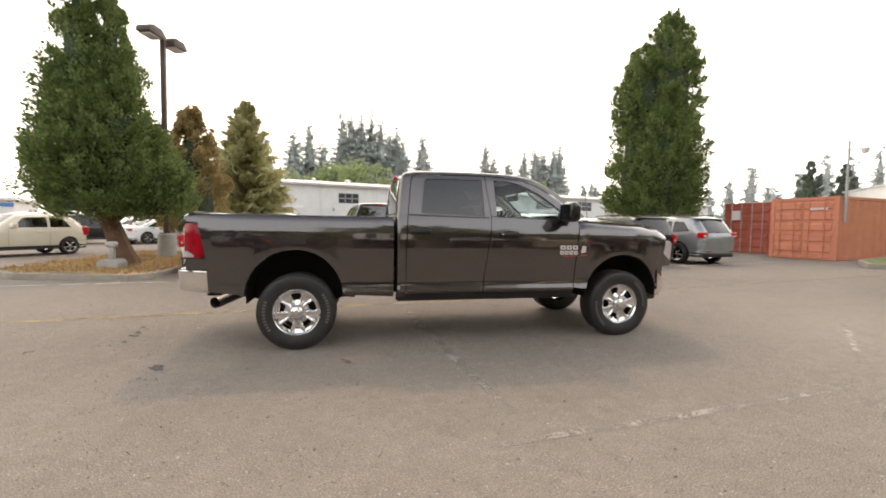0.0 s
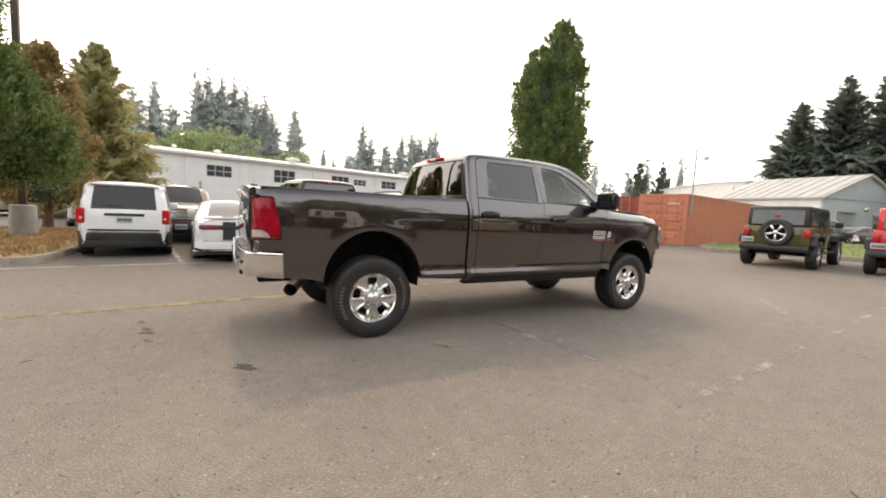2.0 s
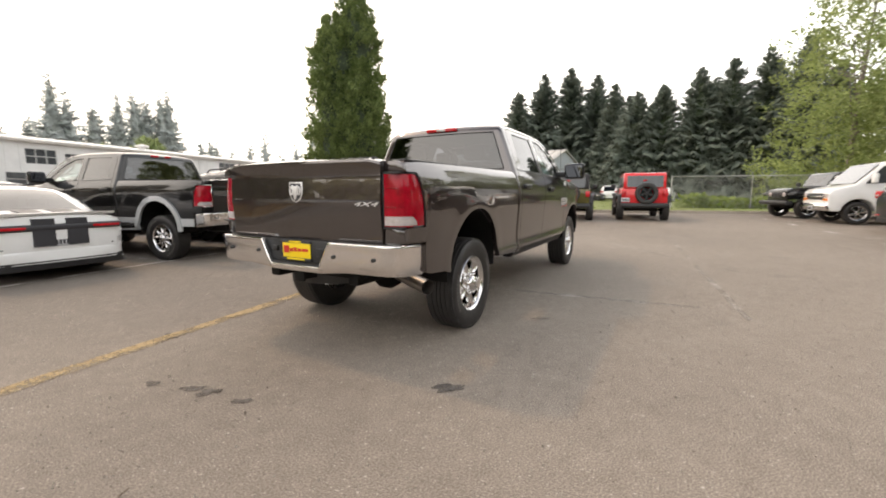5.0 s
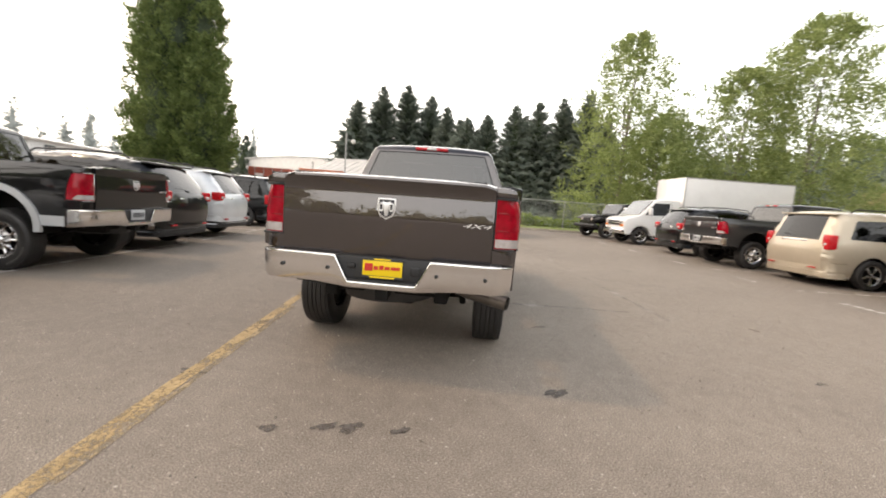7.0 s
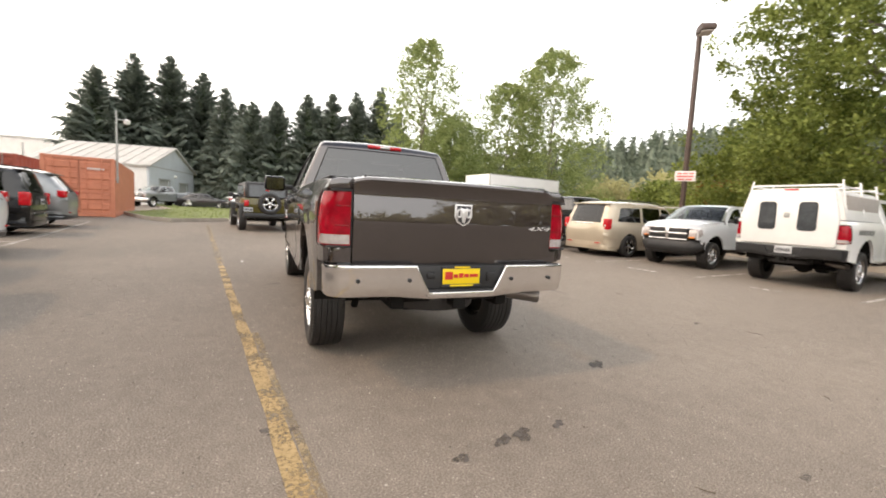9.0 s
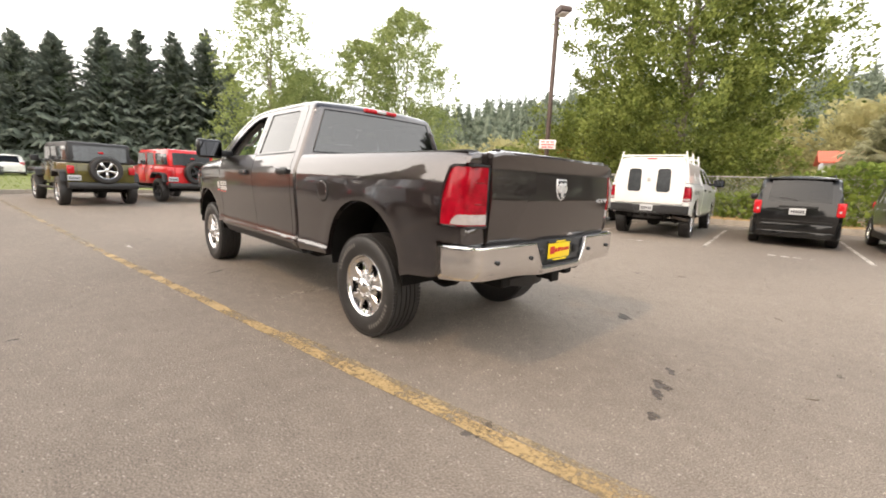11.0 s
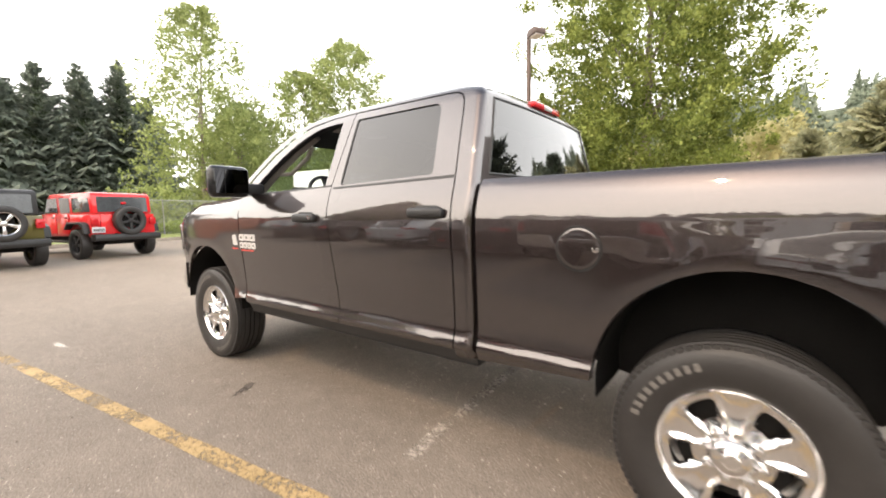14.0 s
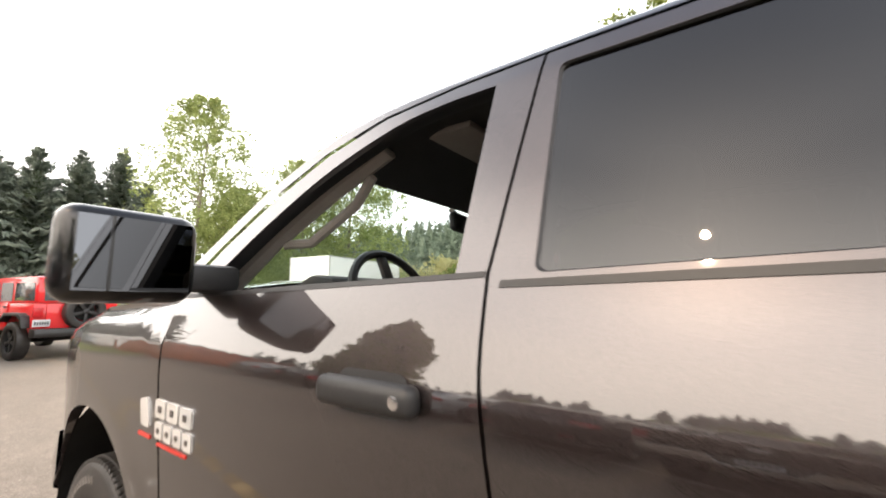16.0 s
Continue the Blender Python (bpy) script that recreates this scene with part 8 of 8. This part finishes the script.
def work_canopy(root):
    """A tall white work cap over the box with two rear windows and a ladder rack."""
    W0, W1, Z0, Z1 = 0.90, 0.74, 1.42, 2.02
    sec = round_poly([(-W0, Z0), (W0, Z0), (W1, Z1), (-W1, Z1)], [0.01, 0.01, 0.09, 0.09], 4)
    cap = part("canopy", prism(sec, "x", -1.06, 1.02), M["white_paint"], root, "white fibreglass work canopy")
    dsec = round_poly([(-0.80, 0.89), (0.80, 0.89), (0.82, 1.42), (0.70, 1.98), (-0.70, 1.98), (-0.82, 1.42)], 0.05, 3)
    dr = part("canopy_door", prism(dsec, "x", -1.150, -1.062, 0.006), M["white_paint"], cap)
    for y in (-0.34, 0.34):
        part("door_window", prism(round_poly([(y - 0.14, 1.20), (y + 0.14, 1.20), (y + 0.13, 1.74), (y - 0.13, 1.74)], 0.07, 4), "x", -1.160, -1.149), M["window_dark"], dr)
        part("window_seal", prism(round_poly([(y - 0.16, 1.18), (y + 0.16, 1.18), (y + 0.15, 1.76), (y - 0.15, 1.76)], 0.08, 4), "x", -1.155, -1.1495), M["plastic"], dr)
    part("door_latch", box(-1.172, -1.145, -0.045, 0.045, 1.44, 1.54, 0.01), M["galv"], dr)
    part("cap_brake_light", box(-1.10, -1.05, -0.12, 0.12, 1.995, 2.025, 0.006), M["red_lens"], cap)
    for s in (-1, 1):
        part("side_hatch", prism([(-0.9, 1.50), (0.9, 1.50), (0.9, 1.90), (-0.9, 1.90)], "y", *sorted((s * 0.79, s * 0.845)), 0.01), M["trim_grey"], cap)
        rail = tube([(-1.0, s * 0.70, 2.08), (1.6, s * 0.70, 2.08)], 0.022, 8)
        for x in (-0.95, 0.0, 0.95):
            tube([(x, s * 0.86, 1.50), (x, s * 0.76, 2.08), (x, s * 0.74, 2.20)], 0.02, 8, rail)
        part("rack_rail", rail, M["white_paint"], cap)
    for x in (-0.95, 0.0, 0.95):
        part("rack_bar", tube([(x, -0.75, 2.10), (x, 0.75, 2.10)], 0.02, 8), M["white_paint"], cap)
    for q in range(9):
        part("phone_bar", panel([(-0.62 + q * 0.10, 1.15), (-0.555 + q * 0.10, 1.15), (-0.555 + q * 0.10, 1.25), (-0.62 + q * 0.10, 1.25)], lambda x, z: bed_surf(x, z) + 0.002, -1, step=0.2), M["ink"], root)


M["rear_glass"] = glass("rear_tinted_glass", (0.055, 0.06, 0.07), 0.13)
M["truck_tint"] = glass("truck_privacy_glass", (0.03, 0.03, 0.034), 0.085)
M["mirror"] = plain("mirror_glass", (0.10, 0.105, 0.115), 0.02, 1.0, var=0.02)

pickup(Matrix(), M["truck"], "dark granite-metallic crew-cab pickup with chrome wheels and bumpers", main=True)


# ---- other vehicles ----
def off_roader(m, body_mat, top_mat, rim_mat, label, spare_mat=None, fender_mat=None):
    """A boxy four-door off-road car with flat wings, hard top, and spare wheel on its tail gate."""
    root = thing("off_road_car", m, label, "car", "off-road cars")
    wb, r = 2.95, 0.41
    hw = 0.79
    tub = [(-0.62, 0.62), (-0.50, 0.60), (-0.48, 0.60), *arch(0, r, 0.50, 0.62, n=12)[::-1], (1.9, 0.60), (2.25, 0.62), (2.35, 1.12), (2.28, 1.22), (-0.62, 1.22)]
    part("body", prism(tub, "y", -hw, hw, 0.02), body_mat, root)
    part("bonnet", prism([(2.28, 0.72), (3.50, 0.72), (3.52, 1.10), (3.40, 1.18), (2.28, 1.24)], "y", -0.62, 0.62, 0.04), body_mat, root)
    grille = part("grille", box(3.50, 3.56, -0.60, 0.60, 0.66, 1.12, 0.03), body_mat, root)
    for q in range(7):
        yy = -0.27 + q * 0.09
        part("grille_slot", box(3.555, 3.566, yy - 0.025, yy + 0.025, 0.78, 1.05, 0.004), M["ink"], grille)
    fm = fender_mat or M["plastic"]
    for s in (-1, 1):
        part("headlight", moved(lathe([(0, 0.02), (0.075, 0.015), (0.09, 0), (0.09, -0.03)], 18, "x"), pose(3.565, s * 0.42, 0.93)), M["white_lens"], root)
        part("front_wing", prism([(2.38, 0.80), (2.45, 0.98), (2.62, 1.05), (3.40, 1.05), (3.55, 0.96), (3.55, 0.90), (3.38, 0.97), (2.66, 0.97), (2.50, 0.90), (2.44, 0.78)], "y", *sorted((s * 0.60, s * 0.94)), 0.012), fm, root)
        part("rear_wing", prism([(-0.58, 0.70), (-0.50, 0.95), (-0.30, 1.02), (0.36, 1.02), (0.56, 0.82), (0.50, 0.80), (0.32, 0.95), (-0.27, 0.95), (-0.44, 0.88), (-0.51, 0.70)], "y", *sorted((s * 0.78, s * 0.94)), 0.012), fm, root)
        for nm, x0, x1 in (("rear_door", 0.55, 1.25), ("front_door", 1.28, 2.18)):
            d = part(nm, prism(round_poly([(x0, 0.66), (x1, 0.66), (x1, 1.24), (x0, 1.24)], 0.06, 3), "y", *sorted((s * (hw - 0.01), s * (hw + 0.022))), 0.006), body_mat, root)
            part("door_frame", prism([(x0, 1.24), (x1 + (0.02 if nm == "rear_door" else -0.02), 1.24), (x1 - (0 if nm == "rear_door" else 0.28), 1.74), (x0, 1.74)], "y", *sorted((s * 0.70, s * 0.735)), 0.01), body_mat if top_mat is body_mat else M["plastic"], d)
            part("door_window", prism([(x0 + 0.06, 1.27), (x1 - 0.06, 1.27), (x1 - 0.06 - (0 if nm == "rear_door" else 0.22), 1.69), (x0 + 0.06, 1.69)], "y", *sorted((s * 0.732, s * 0.742))), M["window_dark"], d, smooth=False)
            part("door_handle", box(x0 + 0.06, x0 + 0.20, *sorted((s * 0.80, s * 0.84)), 1.12, 1.16, 0.01), M["plastic"], d)
        part("quarter_window", prism([(-0.50, 1.28), (0.45, 1.28), (0.45, 1.68), (-0.44, 1.68)], "y", *sorted((s * 0.735, s * 0.75)), 0.004), M["window_dark"], root)
        part("tail_light", box(-0.69, -0.60, *sorted((s * 0.64, s * 0.80)), 0.92, 1.14, 0.02), M["red_lens"], root)
        part("mirror", box(2.12, 2.22, *sorted((s * 0.86, s * 1.06)), 1.25, 1.43, 0.03), M["plastic"], root)
        part("mirror_arm", box(2.15, 2.20, *sorted((s * 0.75, s * 0.88)), 1.26, 1.31, 0.01), M["plastic"], root)
        for xx in (0, wb):
            wheel_parts(root, xx, s * 0.80, r, 0.26, s, rim_mat, 5)
        part("side_step", box(0.55, 2.35, *sorted((s * 0.78, s * 0.90)), 0.44, 0.50, 0.02), M["plastic"], root)
    part("hard_top", prism([(-0.62, 1.225), (2.18, 1.225), (1.86, 1.78), (1.75, 1.82), (-0.45, 1.82), (-0.57, 1.76)], "y", -0.735, 0.735, 0.05), top_mat, root, "removable hard top")
    part("windscreen", prism([(2.20, 1.27), (2.222, 1.27), (1.935, 1.73), (1.913, 1.73)], "y", -0.64, 0.64), M["window_dark"], root, smooth=False)
    part("rear_window", prism([(-0.612, 1.28), (-0.632, 1.28), (-0.598, 1.70), (-0.578, 1.70)], "y", -0.62, 0.62), M["window_dark"], root, smooth=False)
    part("tail_gate", box(-0.66, -0.615, -0.58, 0.58, 0.66, 1.22, 0.012), body_mat, root)
    sp = wheel_parts(root, 0, 0, 0.395, 0.25, 1, spare_mat or rim_mat, 5, "spare_wheel")
    sp.matrix_basis = Matrix.Translation((-0.80, -0.05, 1.04)) @ Matrix.Rotation(radians(90), 4, "Z")
    part("rear_bumper", prism([(-0.60, 0.50), (-0.86, 0.50), (-0.88, 0.58), (-0.86, 0.68), (-0.60, 0.68)], "y", -0.82, 0.82, 0.02), M["plastic"], root)
    part("front_bumper", prism([(3.50, 0.50), (3.74, 0.52), (3.76, 0.60), (3.74, 0.68), (3.50, 0.68)], "y", -0.86, 0.86, 0.02), M["plastic"], root)
    plate_part(root, -0.70, 0.66, 0.80, -1)
    part("high_brake_light", box(-0.66, -0.60, -0.06, 0.06, 1.50, 1.56, 0.01), M["red_lens"], root)
    part("chassis", join(box(-0.6, 3.5, -0.45, 0.45, 0.42, 0.60), join(tube([(0, -0.75, r), (0, 0.75, r)], 0.05, 8), tube([(wb, -0.75, r), (wb, 0.75, r)], 0.05, 8))), M["under"], root, smooth=False)
    return root


def box_van(m):
    root = thing("box_truck", m, "white box truck with plain cargo body, nose outward", "truck")
    pm = M["white_paint"]
    r, wb = 0.37, 3.9
    cab = [(2.3, 0.42), (3.30, 0.42), *arch(wb, r, 0.46, 0.42, n=14)[::-1], (4.62, 0.42), (4.72, 0.60), (4.72, 1.02), (4.60, 1.16), (4.05, 1.30), (3.42, 1.98), (3.20, 2.06), (2.3, 2.06)]
    part("cab", prism(cab, "y", -0.98, 0.98, 0.05, 3), pm, root)
    sc = [(4.03, 1.335), (3.47, 1.955), (3.49, 1.975), (4.06, 1.345)]
    part("windscreen", prism(sc, "y", -0.86, 0.86), M["window_dark"], root, smooth=False)
    for s in (-1, 1):
        part("side_window", prism([(2.75, 1.36), (3.82, 1.33), (3.42, 1.88), (2.75, 1.90)], "y", *sorted((s * 0.978, s * 0.986))), M["window_dark"], root, smooth=False)
        part("door_gap", prism([(2.66, 0.55), (2.675, 0.55), (2.675, 1.95), (2.66, 1.95)], "y", *sorted((s * 0.97, s * 0.983))), M["gap"], root, smooth=False)
        part("mirror", box(3.62, 3.74, *sorted((s * 1.08, s * 1.28)), 1.35, 1.65, 0.03), pm, root)
        part("mirror_arm", tube([(3.68, s * 0.97, 1.45), (3.68, s * 1.12, 1.48)], 0.02, 6), M["plastic"], root)
        part("headlight", box(4.60, 4.735, *sorted((s * 0.62, s * 0.94)), 0.86, 1.02, 0.02), M["white_lens"], root)
        part("indicator", box(4.60, 4.738, *sorted((s * 0.60, s * 0.94)), 0.76, 0.855, 0.015), M["amber_lens"], root)
        wheel_parts(root, wb, s * 0.84, r, 0.24, s, M["alloy"], 6)
        wheel_parts(root, 0, s * 0.84, r, 0.30, s, M["alloy"], 6)
    part("grille", box(4.70, 4.745, -0.58, 0.58, 0.80, 1.02, 0.02), M["plastic"], root)
    part("front_bumper", prism([(4.5, 0.42), (4.80, 0.44), (4.83, 0.58), (4.80, 0.68), (4.5, 0.68)], "y", -0.96, 0.96, 0.03), M["chrome"], root)
    part("grille_bar", box(4.745, 4.755, -0.56, 0.56, 0.885, 0.925, 0.004), M["chrome"], root)
    cb = part("cargo_box", box(-2.7, 2.25, -1.14, 1.14, 0.85, 3.10, 0.02), M["white_paint"], root, "plain white cargo body")
    edge = None
    for y in (-1.145, 1.105):
        for z in (0.85, 3.06):
            edge = box(-2.71, 2.26, y, y + 0.04, z, z + 0.05, 0.005, 1, edge)
        for x in (-2.71, 2.21):
            edge = box(x, x + 0.05, y, y + 0.04, 0.85, 3.11, 0.005, 1, edge)
    part("edge_trim", edge, M["galv"], cb)
    part("chassis", join(box(-1.8, 4.3, -0.5, 0.5, 0.50, 0.84), tube([(0, -0.8, r), (0, 0.8, r)], 0.07, 8)), M["under"], root, smooth=False)
    plate_part(root, 4.84, 0, 0.50, 1)
    return root


N, S = 97.5, -82.5
# northern row, tails toward the truck
white_suv = car(stand(-2.98, 6.9, N - 4), M["white_paint"], SPEC_BOXY, "white boxy sport utility car parked nose-in", "car", "northern row", M["plastic"])
white_suv.scale = (0.93, 0.93, 0.93)
striped_car = car(stand(-0.87, 5.95, 91), M["white_paint"], dict(SPEC_SEDAN, bar_lamp=True, taper=0.09), "white four-door muscle car with twin black stripes", "car", "northern row", M["plastic"], M["plastic"])
for y in (-0.20, 0.20):
    part("stripe", box(-1.128, -1.085, y - 0.13, y + 0.13, 0.56, 0.985, 0.0), M["ink"], striped_car, smooth=False)
    part("stripe", moved(box(-0.33, 0.33, -0.13, 0.13, -0.01, 0.010), pose(-0.74, y, 1.071, 0, -5.7, 0)), M["ink"], striped_car, smooth=False)
part("tail_light_bar", box(-1.135, -1.03, -0.80, 0.80, 0.80, 0.90, 0.03, 3), M["ink"], striped_car, "dark full-width tail lamp band")
for y in (-0.58, 0.58):
    part("tail_lamp_strip", box(-1.140, -1.12, y - 0.18, y + 0.18, 0.83, 0.87, 0.004), M["red_lens"], striped_car)
striped_car.scale = (0.92, 0.91, 0.87)
part("spoiler", prism([(-1.09, 1.035), (-0.80, 1.06), (-0.80, 1.075), (-1.12, 1.075)], "y", -0.72, 0.72, 0.006), M["white_paint"], striped_car)
pickup(stand(1.62, 5.62, 99), M["black_paint"], "black crew-cab pickup with silver lower trim", "northern row", lower=M["silver_paint"])
car(stand(3.9, 6.25, N), M["black_paint"], SPEC_SUV, "black sport utility car parked nose-in", "car", "northern row")
car(stand(6.4, 6.8, N), M["pale_silver"], SPEC_SUV, "silver-white crossover with red wedge tail lamps", "car", "northern row")
car(stand(10.4, 7.6, N), M["black_paint"], SPEC_BOXY, "black boxy sport utility car parked nose-in", "car", "northern row", M["black_paint"])
car(stand(13.1, 7.85, N), M["grey_silver"], SPEC_SUV, "silver sport utility car by the containers", "car", "northern row")
# second row behind them, noses toward the truck
car(stand(-2.35, 13.6, N + 176), M["brown_paint"], SPEC_SUV, "dark brown crossover facing the first row", "car", "back row")
car(stand(0.25, 14.2, N + 180), M["silver_paint"], SPEC_SEDAN, "silver saloon facing the first row", "car", "back row")
car(stand(-5.4, 17.4, N), M["white_paint"], SPEC_VAN, "white van behind the first row", "car", "back row")
car(stand(3.2, 14.6, N + 180), M["black_paint"], SPEC_SUV, "black crossover facing the first row", "car", "back row")
# beyond the island
car(stand(-11.3, 14.35, 240), M["cream_paint"], SPEC_RETRO, "cream retro-styled hatchback standing in the far lane", "car", "far cars")
car(stand(-12.6, 23.6, 60), M["white_paint"], SPEC_SEDAN, "white hatchback in the far row", "car", "far cars")
car(stand(-15.6, 23.2, 20), M["black_paint"], SPEC_BOXY, "black sport utility car in the far row", "car", "far cars")
car(stand(-26.0, 42.0, 190), M["white_paint"], SPEC_SEDAN, "white saloon far across the lot", "car", "far cars")
car(stand(-10.5, 27.5, 190), M["brown_paint"], SPEC_SUV, "grey-brown car behind the light pole", "car", "far cars")
car(stand(-21.0, 27.0, 15), M["silver_paint"], SPEC_SUV, "silver car in the far row", "car", "far cars")
car(stand(-8.3, 33.0, 100), M["black_paint"], SPEC_SEDAN, "dark saloon in the far row", "car", "far cars")
# southern row
pickup(stand(1.53, -9.72, S), M["white_paint"], "white pickup with a tall work canopy and ladder rack", "southern row", canopy=True, bumper=M["plastic"], rim=M["alloy"])
nose_out_pickup = pickup(stand(4.96, -13.2, N), M["pale_silver"], "silver pickup with dark bumper, nose outward", "southern row", bumper=M["plastic"], rim=M["alloy"])
nose_out_pickup.scale = (0.93, 0.93, 0.90)
car(stand(7.1, -9.35, S), M["gold_paint"], SPEC_VAN, "pale gold minivan parked nose-in", "car", "southern row", M["gold_paint"])
pickup(stand(9.75, -8.45, S), M["dark_truck"], "dark grey crew-cab pickup parked nose-in", "southern row")
car(stand(12.3, -8.4, S), M["black_paint"], SPEC_SUV, "black sport utility car beside a grey pickup", "car", "southern row")
box_van(stand(16.75, -11.45, N))
off_roader(stand(19.9, -9.4, 112), M["black_paint"], M["black_paint"], M["alloy"], "black off-road car beside the box truck")
car(stand(-1.35, -11.1, S), M["black_paint"], SPEC_BOXY, "black boxy sport utility car parked nose-in", "car", "southern row", M["black_paint"])
car(stand(-3.65, -13.5, N), M["grey_silver"], SPEC_SUV, "grey sport utility car, nose outward", "car", "southern row")
# east end
off_roader(stand(13.85, 1.3, 9), M["olive_paint"], M["plastic"], M["alloy"], "olive off-road car with black hard top and spare wheel", M["alloy"])
off_roader(stand(14.9, -1.3, 10), M["red_paint"], M["red_paint"], M["plastic"], "bright red off-road car with red hard top and black spare wheel", M["plastic"])
# behind the lawn
pickup(stand(45.3, 9.5, 150), M["grey_silver"], "grey pickup parked by the shed", "cars by the shed")
car(stand(47.5, 8.8, 200), M["white_paint"], SPEC_SEDAN, "white saloon parked by the shed", "car", "cars by the shed")
car(stand(44.6, 8.2, -104), M["dark_truck"], SPEC_SEDAN, "dark saloon parked beyond the lawn", "car", "cars by the shed")
car(stand(45.5, 3.9, 4), M["white_paint"], SPEC_SUV, "white car parked beyond the lawn", "car", "cars by the shed")
car(stand(44.0, -1.5, 170), M["white_paint"], SPEC_SEDAN, "white saloon parked behind the fence", "car", "cars by the shed")
